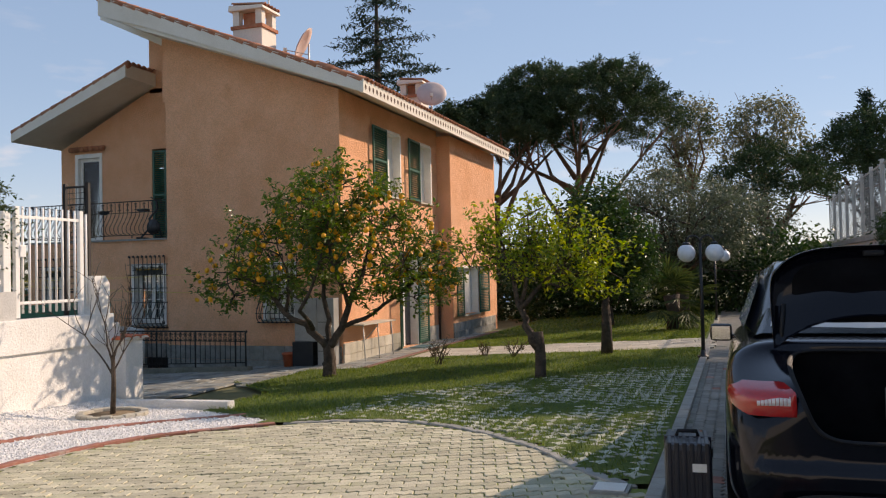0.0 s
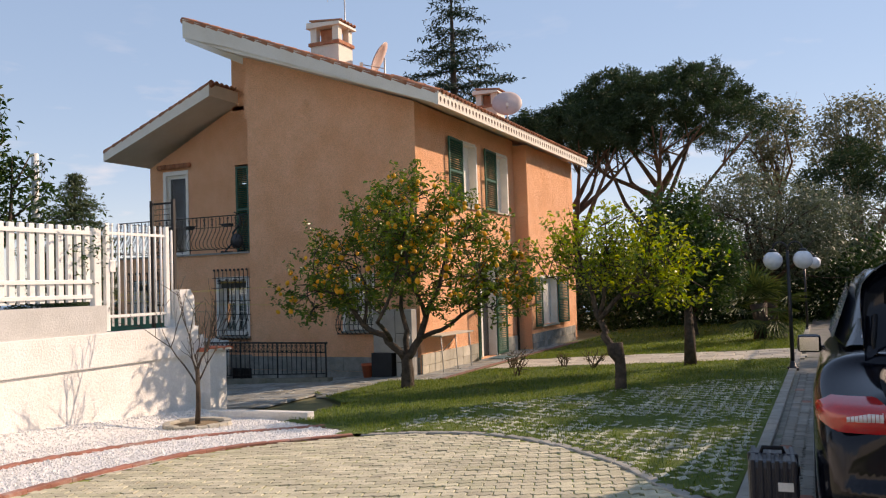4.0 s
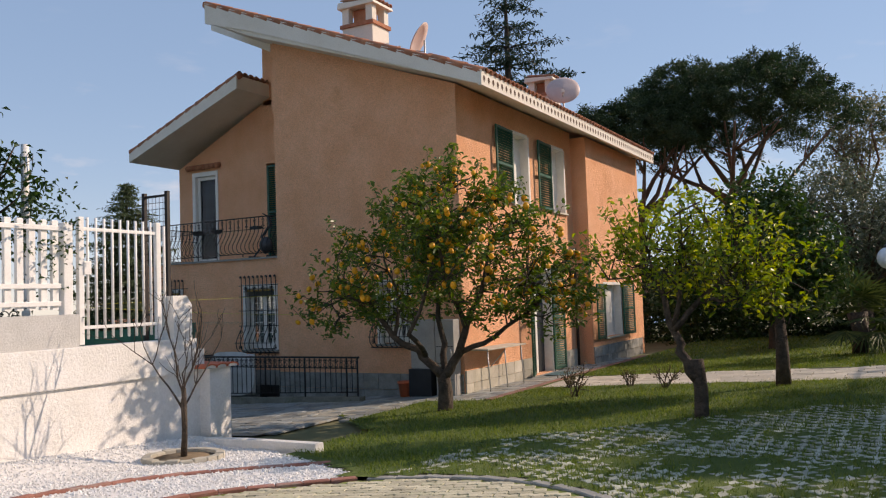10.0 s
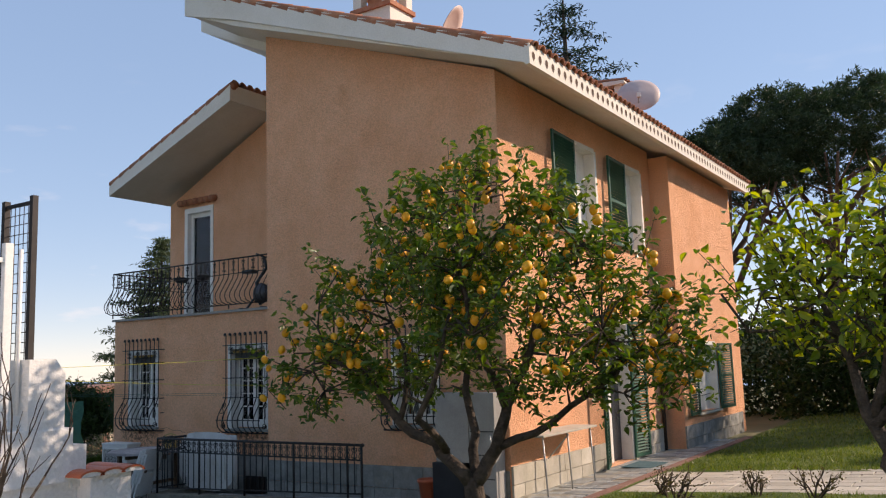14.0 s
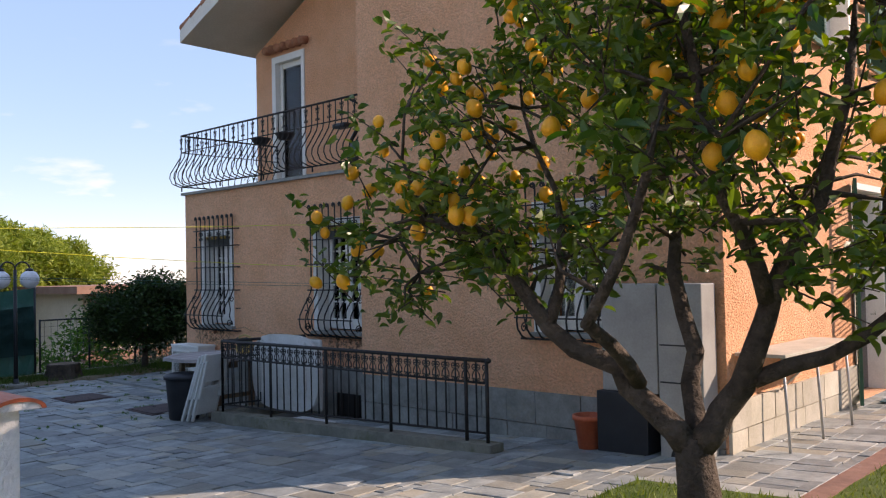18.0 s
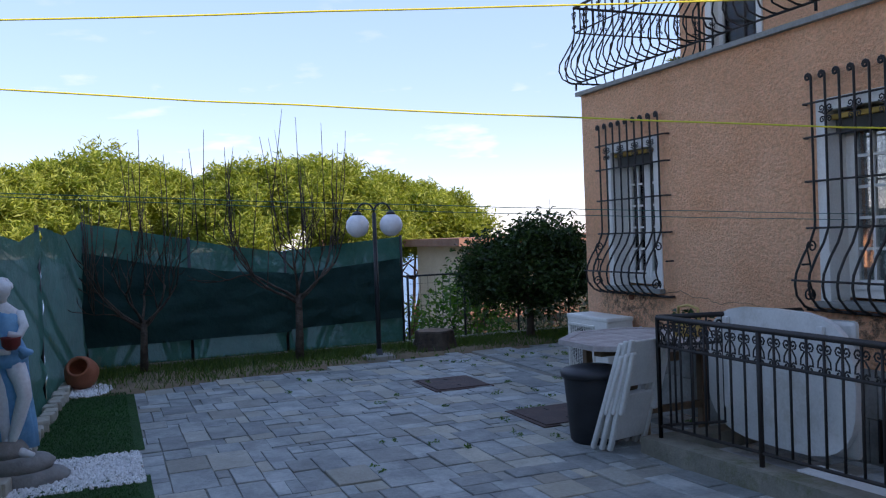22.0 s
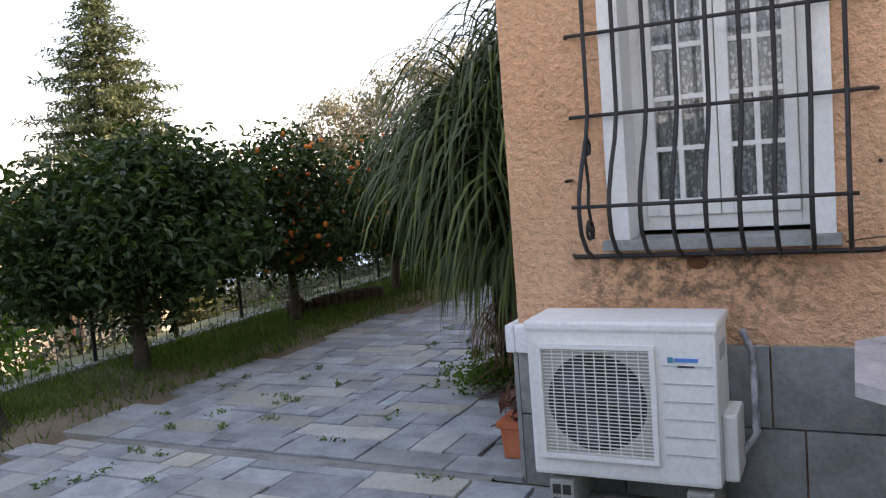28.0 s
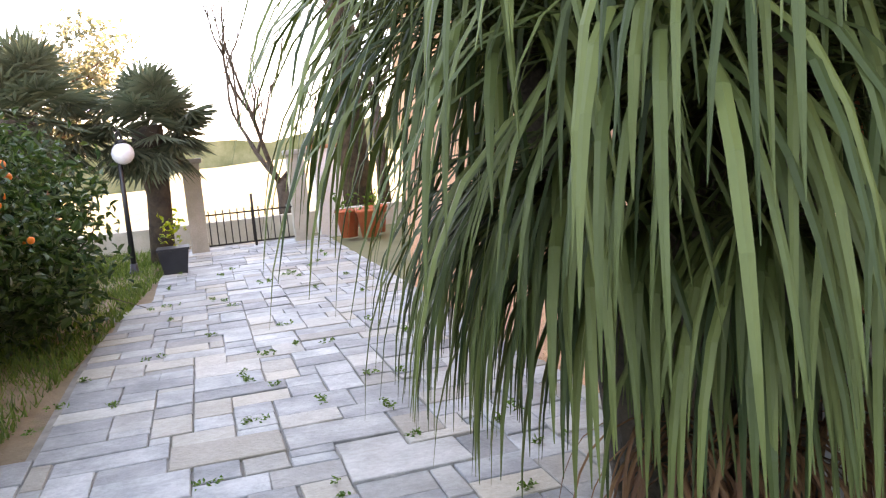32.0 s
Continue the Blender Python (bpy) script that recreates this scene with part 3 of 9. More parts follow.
part("step", bx(-9.27, 10.42, 0.5, -8.98, 10.55, 0.85), WHITEWALL, bwall)
part("end_wall", bx(-9.26, 10.5, -0.8, -8.84, 10.9, 0.58, 0.01), WHITEWALL, bwall)

# vine wall east of the driveway
ewall = thing("wall_east", "tall grey rendered retaining wall partly covered by ivy", "wall", kind="structure")
part("wall_body", bx(2.92, -9, -0.6, 3.25, 40, 2.02), GREYWALL, ewall)
part("coping", bx(2.86, -9, 2.02, 3.3, 40, 2.16, 0.01), CONCRETE, ewall)


# unseen plain wall added behind the court: closes it, bounces light, cuts sky reflections
swall = thing("wall_south_added", "plain pale rendered wall added unseen behind the court to bounce light", "wall", kind="structure")
part("wall_body", bx(-9.3, -9.4, -0.6, 3.3, -9.05, 4.6), WHITEWALL, swall)


# ---- plants ----
def leaves_into(rng, V, F, centers, spread, per, size, ratio=0.45, droop=0.3, fold=0.18, squash=0.8):
    """Scatter leaf blades, each a folded lozenge, round the given centres."""
    n = len(centers) * per
    c = np.repeat(np.asarray(centers), per, 0) + np.clip(rng.normal(0, 1, (n, 3)), -1.7, 1.7) * (spread, spread, spread * squash)
    d = rng.normal(0, 1, (n, 3))
    d[:, 2] = d[:, 2] * 0.6 - droop
    d /= np.linalg.norm(d, axis=1)[:, None]
    s = np.cross(d, rng.normal(0, 1, (n, 3)) + (0, 0, 1.5))
    s /= np.linalg.norm(s, axis=1)[:, None] + 1e-9
    up = np.cross(s, d)
    L = size * rng.uniform(0.65, 1.3, (n, 1))
    Wd = L * ratio * rng.uniform(0.8, 1.2, (n, 1))
    base = len(V)
    pts = np.stack([c, c + d * L * 0.45 + s * Wd * 0.5 + up * L * fold, c + d * L - up * L * 0.12, c + d * L * 0.45 - s * Wd * 0.5 + up * L * fold], 1).reshape(-1, 3)
    V.extend(map(tuple, pts.tolist()))
    F.extend((base + 4 * i, base + 4 * i + 1, base + 4 * i + 2, base + 4 * i + 3) for i in range(n))


def broad_leaves_into(rng, V, F, centers, spread, per, size, ratio=0.5, droop=0.25):
    """Scatter pointed oval leaves, each of two curved halves along a midrib."""
    n = len(centers) * per
    c = np.repeat(np.asarray(centers), per, 0) + np.clip(rng.normal(0, 1, (n, 3)), -1.7, 1.7) * spread
    d = rng.normal(0, 1, (n, 3))
    d[:, 2] = d[:, 2] * 0.6 - droop
    d /= np.linalg.norm(d, axis=1)[:, None]
    s = np.cross(d, rng.normal(0, 1, (n, 3)) + (0, 0, 1.5))
    s /= np.linalg.norm(s, axis=1)[:, None] + 1e-9
    up = np.cross(s, d)
    L = size * rng.uniform(0.6, 1.3, (n, 1))
    Wd = L * ratio * rng.uniform(0.8, 1.2, (n, 1))
    rows = [c]
    for f, w, lift in ((0.2, 0.36, 0.05), (0.5, 0.5, 0.09), (0.8, 0.3, 0.03)):
        for k in (1, -1):
            rows.append(c + d * L * f + s * Wd * w * k + up * L * (lift + 0.05))
    rows += [c + d * L * 0.5 - up * L * 0.02, c + d * L - up * L * 0.14]
    base = len(V)
    V.extend(map(tuple, np.stack(rows, 1).reshape(-1, 3).tolist()))
    for i in range(n):
        b = base + 9 * i
        F += [(b, b + 1, b + 3, b + 7), (b + 7, b + 3, b + 5, b + 8), (b, b + 7, b + 4, b + 2), (b + 7, b + 8, b + 6, b + 4)]


def grow(rng, start, direction, length, radius, depth, V, F, tips, spread=0.6, up=0.25, kids=3, sides=6, shrink=0.72, wander=0.18, seg=4):
    """A limb that wanders and forks; collects its outer points in tips."""
    p, d = Vector(start), Vector(direction).normalized()
    pts, rad = [p.copy()], [radius]
    for i in range(seg):
        d = (d + Vector(rng.normal(0, wander, 3)) + Vector((0, 0, up * 0.25))).normalized()
        p = p + d * (length / seg)
        pts.append(p.copy())
        rad.append(radius * (1 - 0.42 * (i + 1) / seg))
        if depth <= 1:
            tips.append(tuple(p))
    tube_into(V, F, pts, rad, sides if depth > 1 else max(3, sides - 2))
    if depth > 0:
        for k in range(kids):
            f = rng.uniform(0.45, 1.0) if k else 1.0
            q = pts[min(seg, max(1, round(f * seg)))]
            nd = (d + Vector(rng.normal(0, spread, 3)) + Vector((0, 0, up))).normalized()
            grow(rng, q, nd, length * rng.uniform(0.6, 0.95) * shrink / 0.75, radius * 0.58, depth - 1, V, F, tips, spread, up, kids, sides, shrink, wander, seg)
    else:
        tips.append(tuple(p))


def crown_points(rng, blobs, n, shell=0.55):
    """Points through ellipsoids (centre, radii), denser towards the outside."""
    vol = np.array([b[1][0] * b[1][1] * b[1][2] for b in blobs])
    out = []
    for b, k in zip(blobs, (n * vol / vol.sum()).astype(int)):
        v = rng.normal(0, 1, (k, 3))
        v /= np.linalg.norm(v, axis=1)[:, None]
        r = rng.uniform(shell ** 3, 1, (k, 1)) ** (1 / 3)
        out.append(np.array(b[0]) + v * r * np.array(b[1]) * rng.uniform(0.84, 1.03, (k, 1)))
    return np.concatenate(out)


def tree(name, label, category, at, seed, limbs, blobs, clumps, per, spread, size, leaf, bark=BARK, trunk_r=0.12, fork=0.8, ratio=0.45, droop=0.3, group="", lean=(0, 0), shell=0.55, trunk_pts=None, squash=0.8):
    """A tree: a tapered trunk with limbs reaching into the crown, and a crown of single leaves in clumps."""
    rng = np.random.default_rng(seed)
    t = thing(name, label, category, group, at=at)
    V, F = [], []
    tp = trunk_pts or [(0, 0, -0.06), (lean[0] * 0.3 + 0.01, lean[1] * 0.3, fork * 0.45), (lean[0], lean[1], fork)]
    tube_into(V, F, tp, [trunk_r * (1.35 - 0.55 * i / (len(tp) - 1)) for i in range(len(tp))], 9)
    top = Vector(tp[-1])
    for b in blobs:
        k = max(1, round(limbs * b[1][0] * b[1][1] / sum(c[1][0] * c[1][1] for c in blobs)))
        for i in range(k):
            aim = Vector(b[0]) + Vector(rng.normal(0, 0.42, 3) * np.array(b[1]))
            mid = top.lerp(aim, 0.5) + Vector(rng.normal(0, 0.10, 3)) * (aim - top).length * 0.6
            mid2 = top.lerp(aim, 0.78) + Vector(rng.normal(0, 0.08, 3)) * (aim - top).length * 0.6
            r0 = trunk_r * rng.uniform(0.35, 0.6)
            tube_into(V, F, [top, mid, mid2, aim], [r0, r0 * 0.6, r0 * 0.4, r0 * 0.16], 5)
            for j in range(3):
                e = aim + Vector(rng.normal(0, 0.33, 3) * np.array(b[1]))
                s = mid2 if j else mid
                tube_into(V, F, [s, s.lerp(e, 0.5) + Vector(rng.normal(0, 0.06, 3)) * (e - s).length, e], [r0 * 0.34, r0 * 0.2, r0 * 0.07], 4)
    raw("trunk", V, F, bark, t, "", True)
    V, F = [], []
    pts = crown_points(rng, blobs, clumps, shell)
    if leaf in (ORANGELEAF, CITRUSLEAF) and size < 0.1:
        broad_leaves_into(rng, V, F, pts, spread, per, size, ratio, droop)
    else:
        leaves_into(rng, V, F, pts, spread, per, size, ratio, droop, squash=squash)
    raw("crown", V, F, leaf, t)
    return t, pts, rng


def fruit_mesh(name, r, long, material):
    V, F = [], []
    n, k = 7, 9
    for i in range(n + 1):
        a = math.pi * i / n
        rr = r * math.sin(a) + 0.0005
        z = -r * long * math.cos(a) * (1 + 0.12 * abs(math.cos(a)) ** 6 * (long > 1.1))
        V += [(rr * math.cos(2 * math.pi * j / k), rr * math.sin(2 * math.pi * j / k), z) for j in range(k)]
    F = [(i * k + j, i * k + (j + 1) % k, (i + 1) * k + (j + 1) % k, (i + 1) * k + j) for i in range(n) for j in range(k)]
    me = bpy.data.meshes.new(name)
    me.from_pydata(V, [], F)
    me.shade_smooth()
    me.materials.append(material)
    return me


LEMON = fruit_mesh("lemon", 0.041, 1.12, LEMONSKIN)
ORANGE = fruit_mesh("orange", 0.023, 0.95, ORANGESKIN)


def hang_fruit(t, me, name, pts, n, rng, blobs, size=1.0, outer=0.6):
    for i in range(n):
        p = pts[rng.integers(len(pts))] + rng.normal(0, 0.06, 3)
        if name == "lemon" and p[1] < -0.8 and p[0] < 0.5 and rng.random() < 0.75:
            continue
        share(name, me, Matrix.LocRotScale(Vector(p), Euler(rng.normal(0, 0.5, 3)), Vector((1, 1, 1)) * float(rng.uniform(0.8, 1.2) * size)), t)


def limbed_tree(name, label, at, seed, limbs, blobs, clumps, per, spread, size, leaf, bark, ratio, twigs, shell=0.5):
    """A fruit tree with crooked main limbs, a twig to every cluster of leaves and an open crown."""
    r = np.random.default_rng(seed)
    t = thing(name, label, "tree", at=at)
    nodes = []
    for k, (pts, r0, r1) in enumerate(limbs):
        q = [Vector(p) for p in pts]
        fine, rad = [], []
        for i in range(len(q) - 1):
            for f in (0, 0.34, 0.67):
                fine.append(q[i].lerp(q[i + 1], f) + (Vector(r.normal(0, 0.022, 3)) if i + f > 0 and k else Vector()))
        fine.append(q[-1])
        rad = [r0 + (r1 - r0) * i / (len(fine) - 1) for i in range(len(fine))]
        tube("trunk" if k == 0 else "limb", fine, rad, bark, t, sides=9)
        if k:
            nodes += [(p, a) for p, a in zip(fine, rad)][2:]
    cs = crown_points(r, blobs, clumps, shell)
    V, F = [], []
    order = r.permutation(len(cs))[:twigs]
    for i in order:
        c = Vector(cs[i])
        p, a = min(nodes, key=lambda n: (n[0] - c).length + 0.5 * max(0, n[0].z - c.z))
        b = p.lerp(c, 0.55) + Vector(r.normal(0, 0.07, 3)) + Vector((0, 0, 0.04))
        tube_into(V, F, [p, b, c], [min(a, 0.017), 0.009, 0.003], 4)
        if r.random() < 0.35:
            nodes.append((b, 0.011))
    raw("twig", V, F, bark, t, "", True)["kind"] = "stuff"
    # each cluster is a shoot that strains outward and up, its leaves strung along it
    V, F = [], []
    mid = cs.mean(0) - (0, 0, 0.5)
    out = cs - mid
    out = out / np.linalg.norm(out, axis=1)[:, None] + (0, 0, 0.55) + r.normal(0, 0.45, cs.shape)
    out /= np.linalg.norm(out, axis=1)[:, None]
    long = r.uniform(0.16, 0.42, (len(cs), 1))
    beads = np.concatenate([cs + out * long * f for f in (-0.35, -0.05, 0.25, 0.55, 0.85, 1.0)])
    broad_leaves_into(r, V, F, beads, spread, max(1, per // 6), size, ratio, 0.1)
    raw("crown", V, F, leaf, t)
    V, F = [], []
    for c, d, k in zip(cs, out, long):
        tube_into(V, F, [c - d * k * 0.4, c + d * k * 0.3, c + d * k], [0.006, 0.0045, 0.0025], 3)
    raw("shoot", V, F, bark, t, "", True)["kind"] = "stuff"
    return t, cs, r


# lemon tree heavy with fruit beside the terrace
lb = [((-0.95, 0.0, 2.0), (1.3, 1.05, 0.85)), ((0.75, 0.1, 2.2), (1.3, 1.3, 0.95)), ((0.3, -0.5, 3.0), (0.95, 0.9, 0.7)), ((-0.5, 0.5, 2.85), (0.95, 0.9, 0.6)), ((1.5, 0.6, 1.75), (0.75, 0.8, 0.75)), ((-1.8, -0.2, 1.6), (0.75, 0.7, 0.45)), ((0.45, -0.2, 3.75), (0.22, 0.22, 0.55)), ((-0.1, 0.1, 3.55), (0.2, 0.2, 0.5)), ((0.4, -0.95, 2.3), (0.7, 0.45, 0.55)), ((-1.25, -0.2, 2.75), (0.45, 0.45, 0.4)), ((1.1, 0.2, 3.05), (0.5, 0.5, 0.4))]
ll = [([(0, 0, -0.06), (0.02, 0, 0.3), (-0.02, 0.02, 0.58)], 0.13, 0.095), ([(-0.02, 0.02, 0.5), (-0.3, -0.05, 0.85), (-0.75, -0.2, 1.15), (-1.15, -0.3, 1.65), (-1.5, -0.4, 1.8)], 0.075, 0.02), ([(0.0, 0.02, 0.52), (0.28, 0.05, 0.85), (0.42, 0.0, 1.35), (0.7, 0.1, 1.8), (0.8, 0.1, 2.5)], 0.08, 0.02), ([(-0.02, 0, 0.55), (-0.12, 0.25, 1.0), (-0.3, 0.4, 1.6), (-0.45, 0.5, 2.5), (-0.2, 0.2, 3.3)], 0.06, 0.012), ([(0.3, 0.05, 0.9), (0.75, 0.3, 1.1), (1.2, 0.5, 1.5), (1.6, 0.6, 1.8)], 0.045, 0.014), ([(0.4, 0, 1.3), (0.35, -0.4, 1.8), (0.3, -0.6, 2.6), (0.45, -0.25, 3.7)], 0.045, 0.01), ([(-0.28, -0.05, 0.85), (-0.2, -0.6, 1.2), (0.15, -0.8, 1.7), (0.4, -0.95, 2.2)], 0.045, 0.013), ([(-0.75, -0.2, 1.15), (-0.8, 0.0, 1.7), (-0.9, -0.2, 2.4)], 0.035, 0.01)]
lemon_tree, lpts, lr = limbed_tree("lemon_tree", "large lemon tree laden with yellow-orange fruit on the lawn", (-6.94, 13.5, zg(-6.94, 13.5)), 3, ll, lb, 500, 24, 0.045, 0.088, LEMONLEAF, BARK, 0.5, 360)
hang_fruit(lemon_tree, LEMON, "lemon", lpts[np.argsort(-lpts[:, 2] - 0.5 * np.abs(lpts[:, 0]))][:400] * (1.03, 1.03, 1.0), 400, lr, lb)
t2b = [((-0.55, 0, 2.15), (0.75, 0.75, 0.6)), ((0.45, 0.1, 1.95), (0.8, 0.75, 0.6)), ((0.95, -0.1, 1.75), (0.5, 0.5, 0.45)), ((-0.1, 0, 2.5), (0.5, 0.5, 0.35))]
yl = [([(0, 0, -0.06), (0.015, 0, 0.35), (-0.02, 0, 0.76)], 0.088, 0.078), ([(-0.02, 0, 0.5), (-0.22, 0, 0.85), (-0.3, 0, 1.25), (-0.5, 0.1, 1.8), (-0.6, 0.1, 2.2)], 0.07, 0.014), ([(-0.29, 0, 1.15), (0.05, 0.1, 1.5), (0.4, 0.1, 1.9), (0.5, 0.1, 2.1)], 0.042, 0.012), ([(-0.3, 0, 1.2), (-0.15, -0.2, 1.7), (-0.1, -0.1, 2.4)], 0.036, 0.01), ([(0.05, 0.1, 1.5), (0.55, -0.1, 1.55), (1.0, -0.1, 1.8)], 0.026, 0.009)]
limbed_tree("young_lemon_tree", "small lemon tree with pale yellow-green leaves on the lawn", (-2.87, 12.45, zg(-2.87, 12.45)), 5, [([tuple(0.92 * c for c in p) for p in pts], a, b) for pts, a, b in yl], [(tuple(0.92 * c for c in p), tuple(0.92 * c for c in q)) for p, q in t2b], 190, 20, 0.05, 0.085, YELLOWLEAF, BARK, 0.5, 130)
t3b = [((0, 0, 2.05), (0.98, 0.98, 0.8)), ((-0.2, 0, 2.75), (0.65, 0.65, 0.55)), ((0.4, 0.1, 1.65), (0.6, 0.6, 0.5))]
tree("orange_tree", "dense dark green citrus tree beside the garden path", "tree", (-2.37, 15.86, zg(-2.37, 15.86)), 7, 12, t3b, 420, 18, 0.12, 0.095, CITRUSLEAF, trunk_r=0.09, fork=1.1, ratio=0.5)


# ---- garden surfaces ----
def slab_geo(w, d, h, ch=0.006, skew=(0, 0, 0, 0)):
    """A paving slab about its centre, top at z = 0, with a chamfered, slightly uneven top."""
    b = [(-w / 2 + skew[0], -d / 2), (w / 2, -d / 2 + skew[1]), (w / 2 - skew[2], d / 2), (-w / 2, d / 2 - skew[3])]
    t = [(x * (1 - 2 * ch / w), y * (1 - 2 * ch / d)) for x, y in b]
    V = [(x, y, -h) for x, y in b] + [(x, y, -ch) for x, y in b] + [(x, y, 0) for x, y in t]
    F = [(8, 9, 10, 11)]
    for i in range(4):
        j = (i + 1) % 4
        F += [(i, j, 4 + j, 4 + i), (4 + i, 4 + j, 8 + j, 8 + i)]
    return V, F


def tilt(x, y):
    """The slope of the garden at a place, as a turn."""
    e = 0.2
    return Euler((math.atan((zg(x, y + e) - zg(x, y - e)) / (2 * e)), -math.atan((zg(x + e, y) - zg(x - e, y)) / (2 * e)), 0))


PIECES = []     # built last: (parent, name, V, F, material, matrix)
RESTS = {}


def lay(parent, name, near, V, F, material, m, smooth=False):
    """Queue a piece as an object of its own where the walk comes near, else into the joined rest."""
    if near:
        PIECES.append((parent, name, V, F, material, m))
    else:
        store = RESTS.setdefault((parent.name, name, material.name), (parent, name, material, [], []))
        base = len(store[3])
        store[3].extend(tuple(m @ Vector(v)) for v in V)
        store[4].extend(tuple(base + i for i in f) for f in F)


rng = np.random.default_rng(11)
# slate terrace
slate = tagged(sheet("pavement_slate", -19.75, -6.7, 11.2, 29, 0.5, -0.012, MORTAR, in_slate), "blue-grey slate slab terrace with weedy joints", "paving", kind="structure")


def slate_field(x0, x1, y0, y1, seed, ok=in_slate, cell=0.1):
    """Random coursed slabs: rectangles of mixed sizes that fit together."""
    r = np.random.default_rng(seed)
    nx, ny = int((x1 - x0) / cell), int((y1 - y0) / cell)
    used = np.zeros((nx, ny), bool)
    sizes = [(4, 2), (3, 2), (5, 3), (4, 2), (2, 2), (2, 3), (3, 2), (5, 2), (3, 2), (4, 3), (2, 1), (3, 1)]
    for j in range(ny):
        for i in range(nx):
            if used[i, j]:
                continue
            w, d = sizes[r.integers(len(sizes))]
            a = 1
            while a < w and i + a < nx and not used[i + a, j]:
                a += 1
            b = min(d, ny - j)
            used[i:i + a, j:j + b] = True
            cx, cy = x0 + (i + a / 2) * cell, y0 + (j + b / 2) * cell
            if not ok(cx, cy):
                continue
            V, F = slab_geo(a * cell - float(r.uniform(0.003, 0.012)), b * cell - float(r.uniform(0.003, 0.012)), 0.03, 0.004, r.uniform(-0.007, 0.007, 4))
            e = tilt(cx, cy)
            e.x += r.normal(0, 0.006)
            e.y += r.normal(0, 0.006)
            m = Matrix.LocRotScale((cx, cy, zg(cx, cy) + r.normal(0.002, 0.003)), e, None)
            lay(slate, "slab", -18.9 < cx < -16.7 and 15.4 < cy < 19.6, V, F, SLATE, m)


slate_field(-19.6, -8.0, 11.4, 16.2, 21)
slate_field(-19.6, -16.6, 16.2, 28.6, 22)
slate_field(-8.0, -6.86, 14.8, 24, 23)
part("edging", prism(bmesh.new(), [(-6.86, 14.7), (-6.72, 14.7), (-6.72, 24), (-6.86, 24)], "z", -0.42, -0.275), EDGING, slate, "brown edging strip beside the lawn")

# court of wavy concrete pavers inside a round kerb
court = tagged(sheet("pavement_court", -6.3, -0.66, -6, 9.0, 0.2, -0.008, JOINT, lambda x, y: in_court(x, y)), "sunlit court of wavy concrete pavers with mossy joints", "paving", kind="structure")
drive = tagged(sheet("road_drive", -0.55, 2.95, -8, 40, 0.8, -0.02, MORTAR), "shaded driveway of interlocking concrete pavers", "driveway", kind="structure")


def wavy(w, d, h=0.05, a=0.013, ch=0.006):
    n = [(-0.5, 0), (-0.375, 1), (-0.125, -1), (0.125, 1), (0.375, -1), (0.5, 0)]
    o = [(w / 2 + a * k, v * d) for v, k in n] + [(-w / 2 + a * k, v * d) for v, k in reversed(n)]
    t = [(x - math.copysign(ch, x), y * (1 - 2 * ch / d)) for x, y in o]
    k = len(o)
    V = [(x, y, -h) for x, y in o] + [(x, y, -ch) for x, y in o] + [(x, y, 0) for x, y in t]
    F = [tuple(range(2 * k, 3 * k))]
    for i in range(k):
        j = (i + 1) % k
        F += [(i, j, k + j, k + i), (k + i, k + j, 2 * k + j, 2 * k + i)]
    return V, F


PW, PD = 0.102, 0.198
PV, PF = wavy(PW - 0.010, PD - 0.009, a=0.014, ch=0.004)
COURT_TURN = Matrix.Rotation(radians(-73), 2)
for i in range(-60, 61):
    for j in range(-33, 34):
        q = COURT_TURN @ Vector((i * PW, j * PD + (PD / 2 if i % 2 else 0)))
        x, y = q.x - 3.4, q.y + 5.0
        if y < 1.6 or x > -0.74 or not in_court(x - 0.06, y + 0.1):
            continue
        m = Matrix.LocRotScale((x, y, zg(x, y) + rng.normal(0, 0.0025)), Euler((rng.normal(0, 0.008), rng.normal(0, 0.008) + tilt(x, y).y, radians(-73) + rng.normal(0, 0.012))), None)
        lay(court, "paver", -3.3 < x < -1.0 and 3.6 < y < 6.2, PV, PF, PAVER, m)
for i in range(0, 33):
    for j in range(10, 71):
        x, y = -0.42 + i * PW, j * PD + (PD / 2 if i % 2 else 0)
        red = 3 < i < 8 and rng.random() < 0.75 or rng.random() < 0.05
        m = Matrix.LocRotScale((x, y, rng.normal(0, 0.002)), Euler((rng.normal(0, 0.006), rng.normal(0, 0.006), rng.normal(0, 0.01))), None)
        lay(drive, "paver", 3.2 < y < 5.0 and i < 30 and not red, PV, PF, REDCONC if red else PAVER_SHADED, m)

# kerbs
kerb_geo = slab_geo(0.34, 0.11, 0.12, 0.01)
cx_ = -4.95
while cx_ < -0.86:
    ca = math.atan2(court_top(cx_ + 0.05) - court_top(cx_ - 0.05), 0.1)
    nx_ = cx_ + 0.265 * math.cos(ca)
    x, y = (cx_ + nx_) / 2, (court_top(cx_) + court_top(nx_)) / 2
    lay(court, "kerb_stone", True, *slab_geo(0.262, 0.1, 0.12, 0.008), CONCRETE, Matrix.LocRotScale((x, y, zg(x, y) + 0.012), Euler((0, 0, math.atan2(court_top(nx_) - court_top(cx_), nx_ - cx_))), None))
    cx_ = nx_
for i in range(52):
    y = 1.0 + i * 0.5
    lay(drive, "kerb_stone", i < 24, *slab_geo(0.11, 0.49, 0.12, 0.008), CONCRETE, pose(-0.6, y, 0.012))
cover = thing("drain_cover", "square pale plastic drain cover set in the paving", "drain cover", at=(-0.9, 5.9, 0.004))
part("frame", bx(-0.13, -0.13, -0.03, 0.13, 0.13, 0.006, 0.003), CONCRETE, cover)
